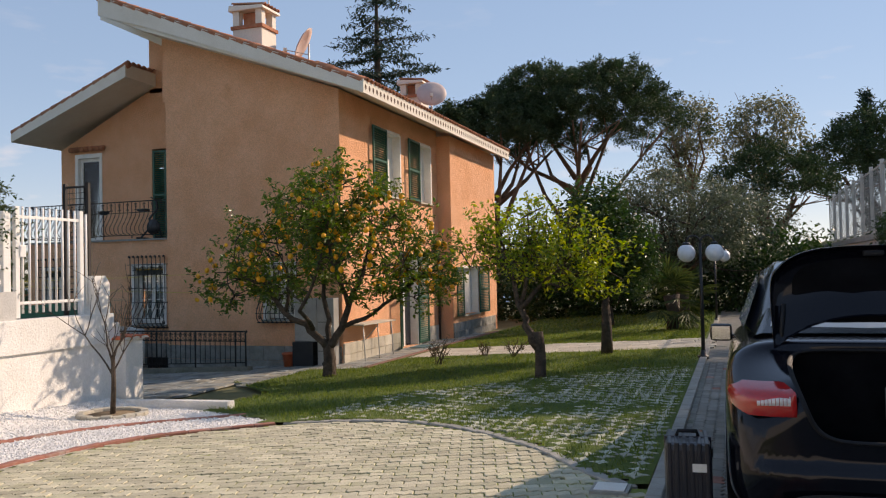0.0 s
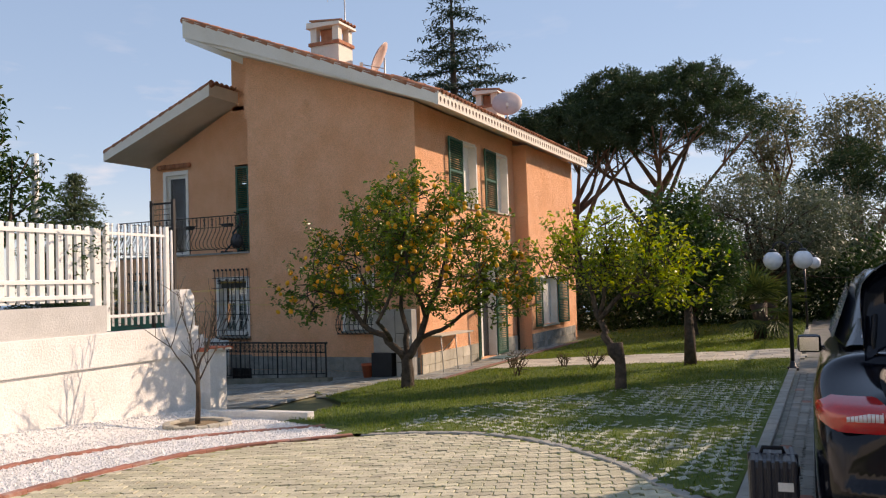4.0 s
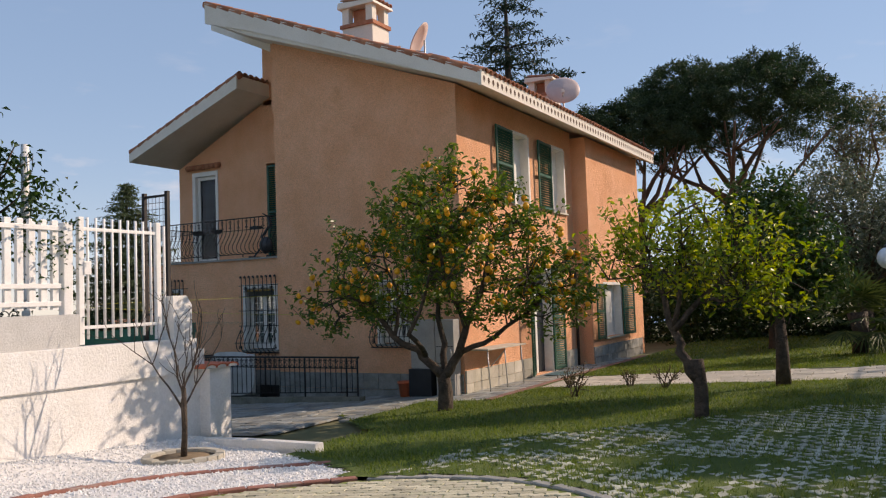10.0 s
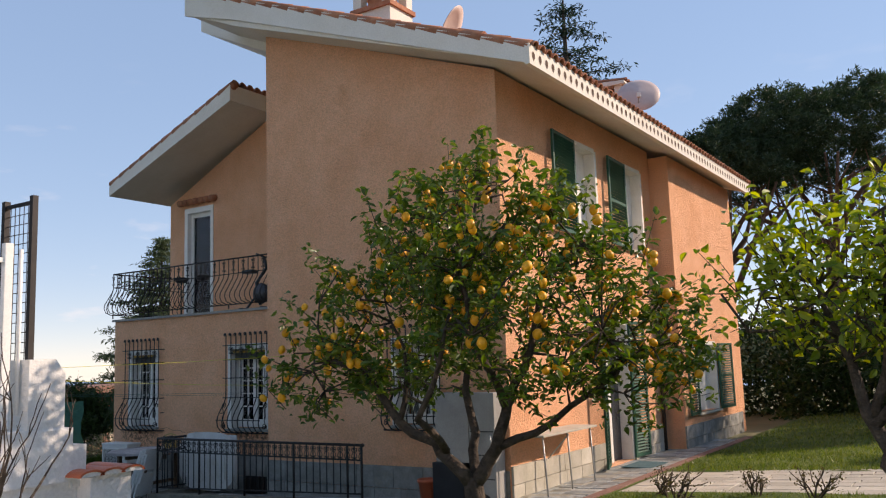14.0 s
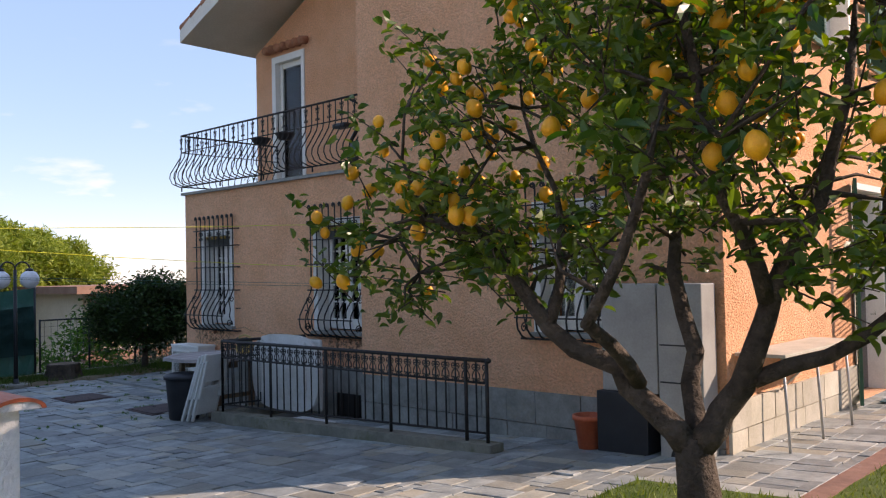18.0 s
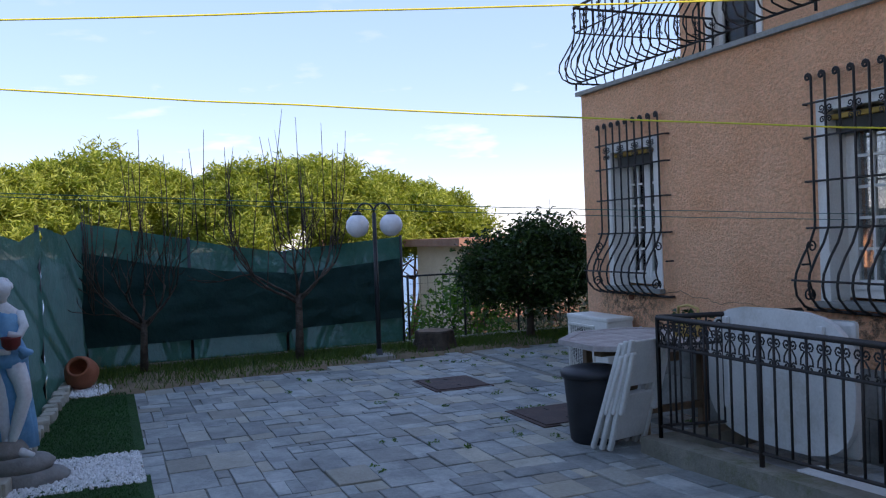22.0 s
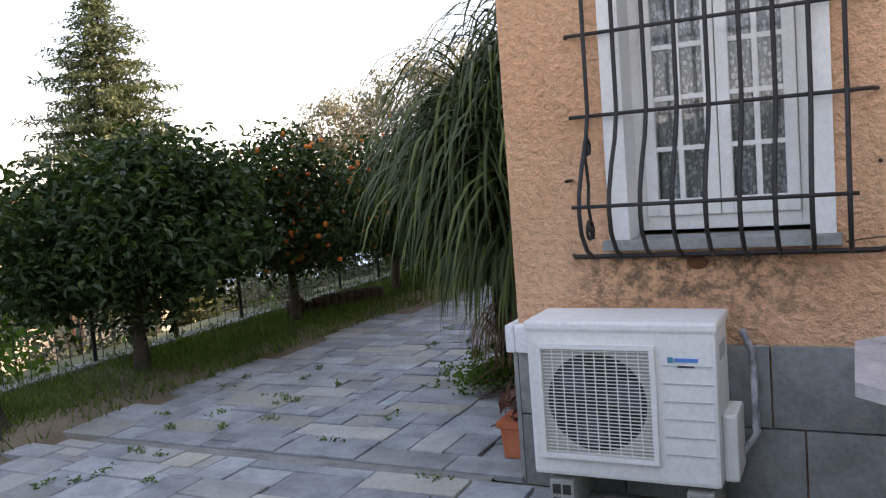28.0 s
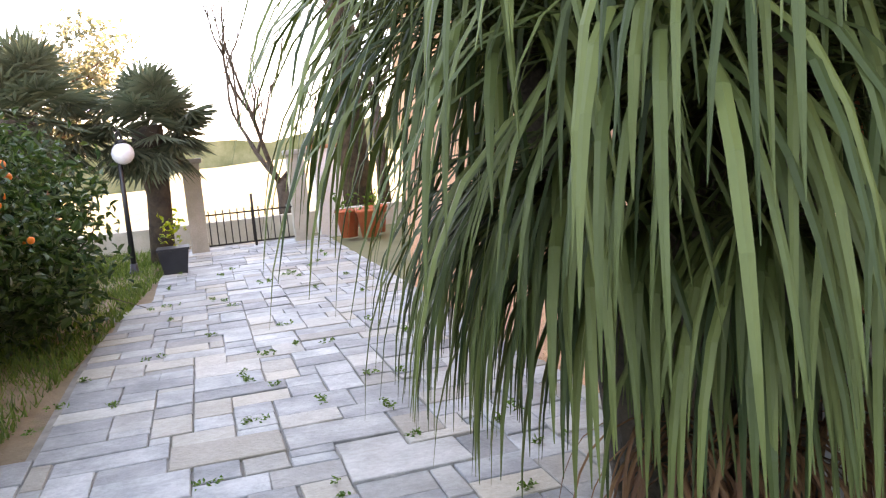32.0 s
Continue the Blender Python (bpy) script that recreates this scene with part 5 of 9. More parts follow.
def casement(name, x0, x1, z0, z1, y, rows=5, lace=True, label="white painted casement window with small panes and lace curtains"):
    """A two-leaf window in a wall that faces -y."""
    w = tagged(new(name), label, "window", kind="structure")
    w.parent = None
    f = 0.045
    for a, b in ((x0, x0 + f), (x1 - f, x1)):
        part("window_frame", bx(a, y, z0, b, y + 0.07, z1, 0.004), WINDOWWHITE, w)
    part("window_frame", bx(x0 + f, y, z1 - f, x1 - f, y + 0.07, z1, 0.004), WINDOWWHITE, w)
    part("window_frame", bx(x0 + f, y, z0, x1 - f, y + 0.07, z0 + 0.06, 0.004), WINDOWWHITE, w)
    mid = (x0 + x1) / 2
    for a, b in ((x0 + f, mid), (mid, x1 - f)):
        leaf = part("casement", bx(a + 0.002, y - 0.015, z0 + 0.06, a + 0.052, y + 0.035, z1 - f, 0.005), WINDOWWHITE, w)
        part("stile", bx(b - 0.052, y - 0.015, z0 + 0.06, b - 0.002, y + 0.035, z1 - f, 0.005), WINDOWWHITE, leaf)
        part("rail", bx(a + 0.052, y - 0.012, z0 + 0.06, b - 0.052, y + 0.03, z0 + 0.13, 0.004), WINDOWWHITE, leaf)
        part("rail", bx(a + 0.052, y - 0.012, z1 - f - 0.06, b - 0.052, y + 0.03, z1 - f, 0.004), WINDOWWHITE, leaf)
        c = (a + b) / 2
        part("glazing_bar", bx(c - 0.011, y - 0.008, z0 + 0.13, c + 0.011, y + 0.025, z1 - f - 0.06), WINDOWWHITE, leaf)
        h = (z1 - f - 0.06 - z0 - 0.13) / rows
        for i in range(1, rows):
            zz = z0 + 0.13 + i * h
            part("glazing_bar", bx(a + 0.052, y - 0.006, zz - 0.01, b - 0.052, y + 0.022, zz + 0.01), WINDOWWHITE, leaf)
        part("pane", bx(a + 0.05, y + 0.006, z0 + 0.12, b - 0.05, y + 0.01, z1 - f - 0.05), PANE, leaf)
        if lace:
            V, F = [], []
            n = 36
            for i in range(n + 1):
                xx = a + 0.03 + (b - a - 0.06) * i / n
                yy = y + 0.09 + 0.014 * math.sin(i * 1.3)
                V += [(xx, yy, z0 + 0.08), (xx, yy, z1 - 0.08)]
            F = [(2 * i, 2 * i + 2, 2 * i + 3, 2 * i + 1) for i in range(n)]
            raw("lace_curtain", V, F, LACE, w, "patterned white lace curtain", True)
    # dark panel close behind the glass paints the unlit room
    part("room_back", bx(x0 - 0.05, y + 0.3, z0 - 0.05, x1 + 0.05, y + 0.32, z1 + 0.05), OPENING_SHADE, w)
    return w


def reveal(x0, x1, z0, z1, y0, y1, parent):
    t = 0.035
    part("reveal", bx(x0 - 0.05, y0 - 0.012, z0, x0 + t, y1, z1 + 0.05), WINDOWWHITE, parent, "white painted window surround")
    part("reveal", bx(x1 - t, y0 - 0.012, z0, x1 + 0.05, y1, z1 + 0.05), WINDOWWHITE, parent)
    part("reveal", bx(x0 + t, y0 - 0.012, z1 - t, x1 - t, y1, z1 + 0.05), WINDOWWHITE, parent)
    part("window_sill", bx(x0 - 0.07, y0 - 0.06, z0 - 0.03, x1 + 0.07, y1, z0 + 0.012, 0.005), STONE, parent, "grey slate window sill")


BAR_R = 0.0095


def grille(x0, x1, y, zs, bulge, label, n=9):
    """A bellied wrought-iron window grille: (top, bar levels ..., belly start, belly, foot)."""
    g = thing("window_grille", label, "grille", "window grilles", at=(x0, y, 0))
    top, levels, belly, foot = zs
    w = x1 - x0
    prof = [(0.03, top - 0.05), (0.03, belly + 0.04), (0.035, belly), (0.03 + bulge * 0.25, belly - 0.1), (0.03 + bulge * 0.62, belly - 0.2), (0.03 + bulge * 0.93, belly - 0.31), (0.03 + bulge, belly - 0.39), (0.03 + bulge * 0.93, belly - 0.47), (0.03 + bulge * 0.6, foot + 0.035), (0.03 + bulge * 0.2, foot)]
    V, F = [], []
    sp = curl(-0.028, top - 0.045, 0.028, 0.008, 0, 1.4, 12)
    tube_into(V, F, [(u, -0.03, z) for u, z in reversed(sp)] + [(0, -p, z) for p, z in prof], BAR_R, 5)
    me = bpy.data.meshes.new("upright_bar")
    me.from_pydata(V, [], F)
    me.shade_smooth()
    me.materials.append(IRON)
    for i in range(n):
        share("upright_bar", me, pose(0.08 + (w - 0.16) * i / (n - 1), 0, 0), g)
    for z in levels:
        tube("cross_bar", [(-0.01, 0.02, z), (0.0, -0.028, z), (w, -0.028, z), (w + 0.02, 0.02, z)], 0.008, IRON, g, sides=5)
    zb = belly - 0.36
    tube("cross_bar", [(0.05, -0.03 - bulge * 0.99, zb), (w - 0.05, -0.03 - bulge * 0.99, zb)], 0.008, IRON, g, sides=5)
    tube("foot_bar", [(-0.03, 0.02, foot), (-0.01, -0.03, foot), (w + 0.01, -0.03, foot), (w + 0.03, 0.02, foot)], 0.011, IRON, g, sides=5)
    for xx in (-0.02, w + 0.02):
        tube("wall_pin", [(xx, 0.02, belly - 0.26), (xx, -0.06, belly - 0.26)], 0.008, IRON, g, sides=5)
    # side scrolls in the bellied part and the row of scrolls under the head
    for xx in (0.08, w - 0.08):
        s = [(0.03 + u, z) for u, z in curl(0.05, foot + 0.11, 0.008, 0.055, 0, 1.6, 16)]
        s += [(0.05 + 0.03, foot + 0.22), (0.06, foot + 0.3)]
        s += [(u, z) for u, z in curl(0.045, belly - 0.13, 0.05, 0.008, -0.6, 1.5, 14)]
        tube("side_scroll", [(xx, -u - 0.02, z) for u, z in s], 0.007, IRON, g, sides=5)
    zt = levels[0] - 0.09
    for i in range(4):
        cx = 0.08 + (w - 0.16) * (i + 0.5) / 4
        for sgn in (-1, 1):
            pts = [(cx + sgn * (u - 0), -0.03, z) for u, z in curl(0.035, zt + 0.04, 0.006, 0.03, 3.14, 1.4, 9)]
            pts += [(cx + sgn * 0.01, -0.03, zt)] + [(cx + sgn * u, -0.03, z) for u, z in curl(0.03, zt - 0.04, 0.026, 0.006, 3.14, -1.3, 9)]
            tube("scroll", pts, 0.0055, IRON, g, sides=4)
    return g


win1 = casement("window_1", W1[0] + 0.03, W1[1] - 0.03, 0.45, 1.74, FY + 0.17)
reveal(*W1, FY, FY + 0.17, win1)
win2 = casement("window_2", W2[0] + 0.03, W2[1] - 0.03, 0.45, 1.76, FY + 0.17)
reveal(*W2, FY, FY + 0.17, win2)
# blind box with yellow awning edge under the lintel
for xa, xb, par in ((W1[0], W1[1], win1), (W2[0], W2[1], win2)):
    part("blind_box", bx(xa + 0.05, FY + 0.06, 1.6, xb - 0.05, FY + 0.15, 1.7, 0.01), mat("dark_blind", (0.05, 0.05, 0.045), (0.07, 0.07, 0.06), 5, 0.8, 0.1), par, "rolled dark blind")
    part("awning_edge", bx(xa + 0.04, FY + 0.03, 1.7, xb - 0.04, FY + 0.08, 1.735, 0.005), mat("mustard_cloth", (0.42, 0.26, 0.06), (0.5, 0.33, 0.09), 8, 0.9, 0.2), par, "mustard awning edge")
grille(-16.28, -15.16, FY - 0.02, (2.06, (1.83, 1.59, 1.28, 0.95), 0.95, 0.37), 0.2, "rust-flecked black bellied window grille over the wing window")
grille(-13.55, -12.42, FY - 0.02, (2.06, (1.83, 1.59, 1.28, 0.95), 0.95, 0.37), 0.2, "black bellied window grille beside the projecting wall")
win3 = casement("window_3", W3[0] + 0.02, W3[1] - 0.02, 0.58, 1.72, MY + 0.15, 4)
reveal(*W3, MY, MY + 0.15, win3)
grille(-9.85, -8.8, MY - 0.02, (2.0, (1.77, 1.4, 1.07), 1.07, 0.5), 0.18, "black bellied kitchen window grille behind the lemon tree")
# terrace door and its tile hood
door1 = tagged(new("door_1"), "white framed glazed terrace door with blue-grey patterned curtain", "door", kind="structure")
for xa, xb in ((BD[0] + 0.1, BD[0] + 0.17), (BD[1] - 0.15, BD[1] - 0.08)):
    part("door_stile", bx(xa, UY + 0.08, 2.48, xb, UY + 0.13, 4.75, 0.004), WINDOWWHITE, door1)
for za, zb_ in ((2.48, 2.62), (4.66, 4.75)):
    part("door_rail", bx(BD[0] + 0.17, UY + 0.085, za, BD[1] - 0.15, UY + 0.125, zb_, 0.004), WINDOWWHITE, door1)
part("pane", bx(BD[0] + 0.165, UY + 0.1, 2.61, BD[1] - 0.145, UY + 0.105, 4.67), PANE, door1)
# dark panel added behind the terrace door as the room's shade
part("room_back", bx(BD[0] - 0.05, UY + 0.32, 2.42, BD[1] + 0.05, UY + 0.34, 4.9), OPENING_SHADE, door1)
part("reveal", bx(BD[0], UY - 0.02, 2.46, BD[0] + 0.1, UY + 0.2, 4.86), WINDOWWHITE, door1)
part("reveal", bx(BD[1] - 0.08, UY - 0.02, 2.46, BD[1], UY + 0.2, 4.86), WINDOWWHITE, door1)
part("reveal", bx(BD[0] + 0.1, UY - 0.02, 4.75, BD[1] - 0.08, UY + 0.2, 4.86), WINDOWWHITE, door1)
part("door_curtain", bx(BD[0] + 0.14, UY + 0.2, 2.5, BD[1] - 0.1, UY + 0.205, 4.74), mat("blue_grey_curtain", (0.22, 0.27, 0.29), (0.32, 0.36, 0.37), 3, 0.9, 0.3, 30), door1, "blue-grey patterned curtain")
for i in range(7):
    V, F = [], []
    tube_into(V, F, [(0, 0.02, 0), (0, -0.13, -0.03)], 0.07, 8)
    t = raw("hood_tile", V, F, TERRACOTTA, house, "", True)
    t.matrix_basis = pose(BD[0] - 0.06 + i * 0.165, UY, 5.0)


def shutter(w, h, at, rz, label, group="shutters", bands=2):
    """A louvred shutter leaf hinged at its corner, hanging from z up."""
    s = thing("shutter", label, "shutter", group, at=at, rz=rz)
    f = 0.055
    for a in (0, w - f):
        part("stile", bx(a, -0.018, 0, a + f, 0.018, h, 0.004), GREENPAINT, s)
    for k in range(bands + 1):
        z = (h - f) * k / bands
        part("rail", bx(f, -0.016, z, w - f, 0.016, z + f, 0.003), GREENPAINT, s)
    V, F = slab_geo(w - 2 * f, 0.045, 0.007, 0.001)
    me = bpy.data.meshes.new("slat")
    me.from_pydata(V, [], F + [(3, 2, 1, 0)])
    me.materials.append(GREENPAINT)
    for k in range(bands):
        z0, z1 = (h - f) * k / bands + f, (h - f) * (k + 1) / bands
        n = max(3, int((z1 - z0) / 0.05))
        for i in range(n):
            share("slat", me, pose(w / 2, 0, z0 + (i + 0.5) * (z1 - z0) / n, 42, 0, 0), s)
    return s


shutter(0.42, 2.3, (-14.2, UY - 0.03, 2.5), 0, "dark green louvred terrace shutter standing by the wall")
part("door_leaf", bx(-13.8, UY + 0.02, 2.48, -13.35, UY + 0.06, 4.85), GREENPAINT, house)
for y0, y1, z0, z1 in (SW1, SW2):
    shutter(0.92, z1 - z0, (HX1 + 0.04, y0 - 0.02, z0), -87, "dark green louvred shutter folded back beside an upper window", bands=2)
shutter(0.55, SD[3] - SD[2], (HX1 + 0.03, SD[0] - 0.02, SD[2] + 0.03), -72, "green louvred shutter at the garden door")
shutter(0.55, SD[3] - SD[2], (HX1 + 0.03, SD[1] + 0.02, SD[2] + 0.03), 82, "green louvred shutter at the garden door")
shutter(0.78, SW3[3] - SW3[2], (-7.40, SW3[0] - 0.02, SW3[2]), -86, "green louvred shutter at a ground floor window")
shutter(0.78, SW3[3] - SW3[2], (-7.40, SW3[1] + 0.02, SW3[2]), 84, "green louvred shutter at a ground floor window")
for k, (y0, y1, z0, z1, xw) in enumerate(((*SW1, HX1), (*SW2, HX1), (*SW3, -7.45), (*SD, HX1))):
    wn_ = tagged(new("window_%d" % (k + 4) if k < 3 else "door_2"), "white framed window with pale reveal and glass" if k < 3 else "white framed garden door with glass", "window" if k < 3 else "door", kind="structure")
    part("reveal", bx(xw - 0.2, y1 - 0.03, z0, xw + 0.01, y1 + 0.04, z1), WINDOWWHITE, wn_)
    part("reveal", bx(xw - 0.2, y0 - 0.04, z0, xw + 0.01, y0 + 0.03, z1), WINDOWWHITE, wn_)
    part("reveal", bx(xw - 0.2, y0 + 0.03, z1 - 0.03, xw + 0.01, y1 - 0.03, z1 + 0.04), WINDOWWHITE, wn_)
    part("window_frame", bx(xw - 0.22, (y0 + y1) / 2 - 0.05, z0, xw - 0.16, (y0 + y1) / 2 + 0.05, z1 - 0.03), WINDOWWHITE, wn_)
    part("pane", bx(xw - 0.21, y0 + 0.03, z0, xw - 0.2, y1 - 0.03, z1 - 0.03), GLASS, wn_)
    if k < 3:
        part("blind", bx(xw - 0.195, y0 + 0.03, z0, xw - 0.19, (y0 + y1) / 2 - 0.05, z1 - 0.03), WINDOWWHITE, wn_, "white closed inner panel")
        part("blind", bx(xw - 0.195, (y0 + y1) / 2 + 0.05, z0, xw - 0.19, y1 - 0.03, z1 - 0.03), WINDOWWHITE, wn_)
        part("window_sill", bx(xw - 0.05, y0 - 0.05, z0 - 0.04, xw + 0.06, y1 + 0.05, z0, 0.005), PALESTONE, wn_)

# ---- plinth slabs ----
def plinth(u0, u1, z0, z1, place, seed, material=STONE, rows=2, along="x"):
    r = np.random.default_rng(seed)
    for k in range(rows):
        za, zb = z0 + (z1 - z0) * k / rows, z0 + (z1 - z0) * (k + 1) / rows
        u = u0
        while u < u1 - 0.02:
            w = min(float(r.uniform(0.28, 0.62)), u1 - u)
            if u1 - u - w < 0.15:
                w = u1 - u
            d = 0.028 + float(r.uniform(0, 0.008))
            if along == "x":
                b = bx(u + 0.004, place - d, za + 0.004, u + w - 0.004, place + 0.02, zb - 0.004)
            else:
                b = bx(place - 0.02, u + 0.004, za + 0.004, place + d, u + w - 0.004, zb - 0.004)
            part("plinth_stone", b, material, house)
            u += w


plinth(HX0, HXM, -0.66, 0.0, FY, 1, rows=2)
plinth(HXM, HX1 - 0.02, -0.62, 0.0, MY, 2, rows=2)
plinth(MY, 19.15, -0.42, 0.06, HX1, 3, PALESTONE, 2, "y")
plinth(20.35, 22.0, -0.42, 0.06, HX1, 4, PALESTONE, 2, "y")
plinth(22.0, BY, -0.42, 0.08, -7.45, 5, STONE, 2, "y")
part("plinth", bx(HX0 - 0.022, FY - 0.03, -0.75, HX0 - 0.002, UY, -0.052), STONE, house)
part("ledge", bx(HX0 - 0.045, FY - 0.06, -0.05, HX0 - 0.001, UY, 0.075, 0.012), WHITEWALL, house, "white painted plinth ledge")
part("ledge", bx(HX0 - 0.001, FY - 0.06, -0.05, HX0 + 0.2, FY - 0.002, 0.075, 0.012), WHITEWALL, house)
tube("downpipe", [(HX1 + 0.05, 21.85, -0.35), (HX1 + 0.05, 21.85, 1.95)], 0.035, mat("brown_downpipe", (0.06, 0.035, 0.025), (0.08, 0.05, 0.035), 5, 0.5, 0.05), house)
# flat sheet on the plinth; the opening's shade is its dark colour
part("basement_vent", bx(-13.0, FY - 0.045, -0.6, -12.35, FY - 0.03, -0.32), OPENING_SHADE, house, "near-black sheet painting the shade of a barred basement opening")
for i in range(7):
    part("vent_bar", bx(-12.98 + i * 0.1, FY - 0.07, -0.6, -12.965 + i * 0.1, FY - 0.045, -0.32), IRON, house)

# ---- balcony railing ----
rail = thing("balcony_railing", "black wrought-iron balcony railing with bellied bars and scrolls", "railing", at=(0, 0, 2.46))


def belly_bar(b=0.2):
    p = [(0, 0.86), (0, 0.6), (0.02, 0.52), (b * 0.55, 0.38), (b * 0.95, 0.26), (b, 0.19), (b * 0.8, 0.11), (b * 0.3, 0.075), (0, 0.07)]
    V, F = [], []
    tube_into(V, F, [(0, -u, z) for u, z in p], 0.008, 5)
    me = bpy.data.meshes.new("bellied_bar")
    me.from_pydata(V, [], F)
    me.shade_smooth()
    me.materials.append(IRON)
    return me


def scroll_mesh():
    V, F = [], []
    for s in (-1, 1):
        pts = [(s * u, 0, z) for u, z in curl(0.028, 0.80, 0.004, 0.022, 3.14, 1.3, 8)] + [(s * 0.012, 0, 0.73)] + [(s * u, 0, z) for u, z in curl(0.026, 0.66, 0.02, 0.004, 3.14, -1.2, 8)]
        tube_into(V, F, pts, 0.005, 4)
    me = bpy.data.meshes.new("scroll")
    me.from_pydata(V, [], F)
    me.materials.append(IRON)
    return me


BB, SC = belly_bar(), scroll_mesh()


def run_rail(parent, a, b, pitch=0.118, bar=None, scroll=True):
    a, b = Vector(a), Vector(b)
    L = (b - a).length
    n = max(2, round(L / pitch))
    ang = math.atan2(b.y - a.y, b.x - a.x)
    for z, r in ((0.86, 0.014), (0.6, 0.008), (0.07, 0.01)):
        tube("rail", [a + Vector((0, 0, z)), b + Vector((0, 0, z))], r, IRON, parent, sides=6)
    for i in range(n + 1):
        p = a.lerp(b, i / n)
        m = Matrix.Translation(p) @ Matrix.Rotation(ang, 4, "Z")
        share("bar", bar or BB, m, parent)
        if scroll and i % 2 == 0:
            share("scroll", SC, m, parent)
        if i % 9 == 0:
            tube("foot", [p + Vector((0, 0, 0)), p + Vector((0, 0, 0.07))], 0.012, IRON, parent, sides=5)


run_rail(rail, (-16.6, FY - 0.05, 0), (-12.22, FY - 0.05, 0))
run_rail(rail, (-16.6, UY - 0.02, 0), (-16.6, FY - 0.05, 0))
# bits and pieces on the terrace
bike = thing("exercise_bike", "dark folding exercise bike standing on the terrace", "exercise bike", at=(-13.4, 16.95, 2.46))
tube("frame", [(0.0, 0, 0.1), (-0.1, 0, 0.5), (0.15, 0, 0.75), (0.1, 0, 0.95)], 0.03, BLACKMETAL, bike)
tube("frame", [(-0.35, 0, 0.05), (0.1, 0, 0.45), (0.25, 0, 0.05)], 0.022, BLACKMETAL, bike)
lathe("flywheel", [(0.0, -0.04), (0.17, -0.04), (0.19, 0), (0.17, 0.04), (0.0, 0.04)], BLACKMETAL, bike, m=pose(0.02, 0, 0.3, 90, 0, 0))
part("saddle", bx(-0.4, -0.09, 0.68, -0.14, 0.09, 0.75, 0.03), BLACKMETAL, bike)
tube("handlebar", [(0.1, -0.2, 1.0), (0.14, -0.08, 0.95), (0.14, 0.08, 0.95), (0.1, 0.2, 1.0)], 0.014, BLACKMETAL, bike)
for sx in (-0.3, 0.22):
    tube("foot", [(sx, -0.22, 0.03), (sx, 0.22, 0.03)], 0.025, BLACKMETAL, bike)
for i, x in enumerate((-15.3, -14.7)):
    b = thing("planter_bowl", "rusty iron flower bowl on a thin stand on the terrace", "planter", "terrace planters", at=(x, 16.75, 2.46))
    lathe("bowl", [(0.0, 0.62), (0.09, 0.63), (0.14, 0.7), (0.15, 0.72), (0.12, 0.7), (0.0, 0.66)], IRON, b)
    tube("stand", [(0, 0, 0), (0, 0, 0.63)], 0.012, IRON, b)
tg = thing("mesh_screen", "tall dark steel mesh screen beside the white gate", "screen", at=(-9.62, 10.14, 1.02))
for s in (0.0, 0.43):
    part("post", bx(s - 0.025, -0.025, -0.05, s + 0.025, 0.025, 1.95), IRON, tg)
for z in (0.3, 1.88):
    part("rail", bx(0.025, -0.012, z, 0.405, 0.012, z + 0.03), IRON, tg)
for i in range(18):
    tube("wire", [(0.02, 0, 0.36 + i * 0.085), (0.41, 0, 0.36 + i * 0.085)], 0.004, IRON, tg, sides=4)
for i in range(5):
    tube("wire", [(0.08 + i * 0.068, 0, 0.33), (0.08 + i * 0.068, 0, 1.88)], 0.004, IRON, tg, sides=4)


# damp stain running down below the corner window
def stainmat():
    m = mat("damp_stain", (0.20, 0.125, 0.08), (0.26, 0.17, 0.11), 9, 0.95, 0.5, 44, spec=0.1)
    N, L = m.node_tree.nodes, m.node_tree.links
    geo = N.new("ShaderNodeNewGeometry")
    n = N.new("ShaderNodeTexNoise")
    n.inputs["Scale"].default_value, n.inputs["Detail"].default_value, n.inputs["Roughness"].default_value = 16, 8, 0.75
    L.new(geo.outputs["Position"], n.inputs["Vector"])
    r = N.new("ShaderNodeMapRange")
    r.inputs["From Min"].default_value, r.inputs["From Max"].default_value, r.inputs["To Max"].default_value = 0.46, 0.70, 0.75
    L.new(n.outputs["Fac"], r.inputs["Value"])
    # the stain thins out towards its rim
    tc, ax = N.new("ShaderNodeTexCoord"), N.new("ShaderNodeSeparateXYZ")
    L.new(tc.outputs["Generated"], ax.inputs[0])
    fade = r.outputs[0]
    for axis in ("X", "Z"):
        far = N.new("ShaderNodeMath")
        far.operation, far.inputs[0].default_value = "SUBTRACT", 1.0
        L.new(ax.outputs[axis], far.inputs[1])
        rim = N.new("ShaderNodeMath")
        rim.operation = "MULTIPLY"
        L.new(ax.outputs[axis], rim.inputs[0])
        if axis == "X":
            L.new(far.outputs[0], rim.inputs[1])
        else:
            rim.inputs[1].default_value = 0.3
        soft = N.new("ShaderNodeMapRange")
        soft.inputs["From Max"].default_value = 0.2
        L.new(rim.outputs[0], soft.inputs["Value"])
        mul = N.new("ShaderNodeMath")
        mul.operation = "MULTIPLY"
        L.new(fade, mul.inputs[0])
        L.new(soft.outputs[0], mul.inputs[1])
        fade = mul.outputs[0]
    t, mx = N.new("ShaderNodeBsdfTransparent"), N.new("ShaderNodeMixShader")
    L.new(fade, mx.inputs["Fac"])
    L.new(t.outputs[0], mx.inputs[1])
    L.new(N["Principled BSDF"].outputs[0], mx.inputs[2])
    L.new(mx.outputs[0], N["Material Output"].inputs["Surface"])
    return m


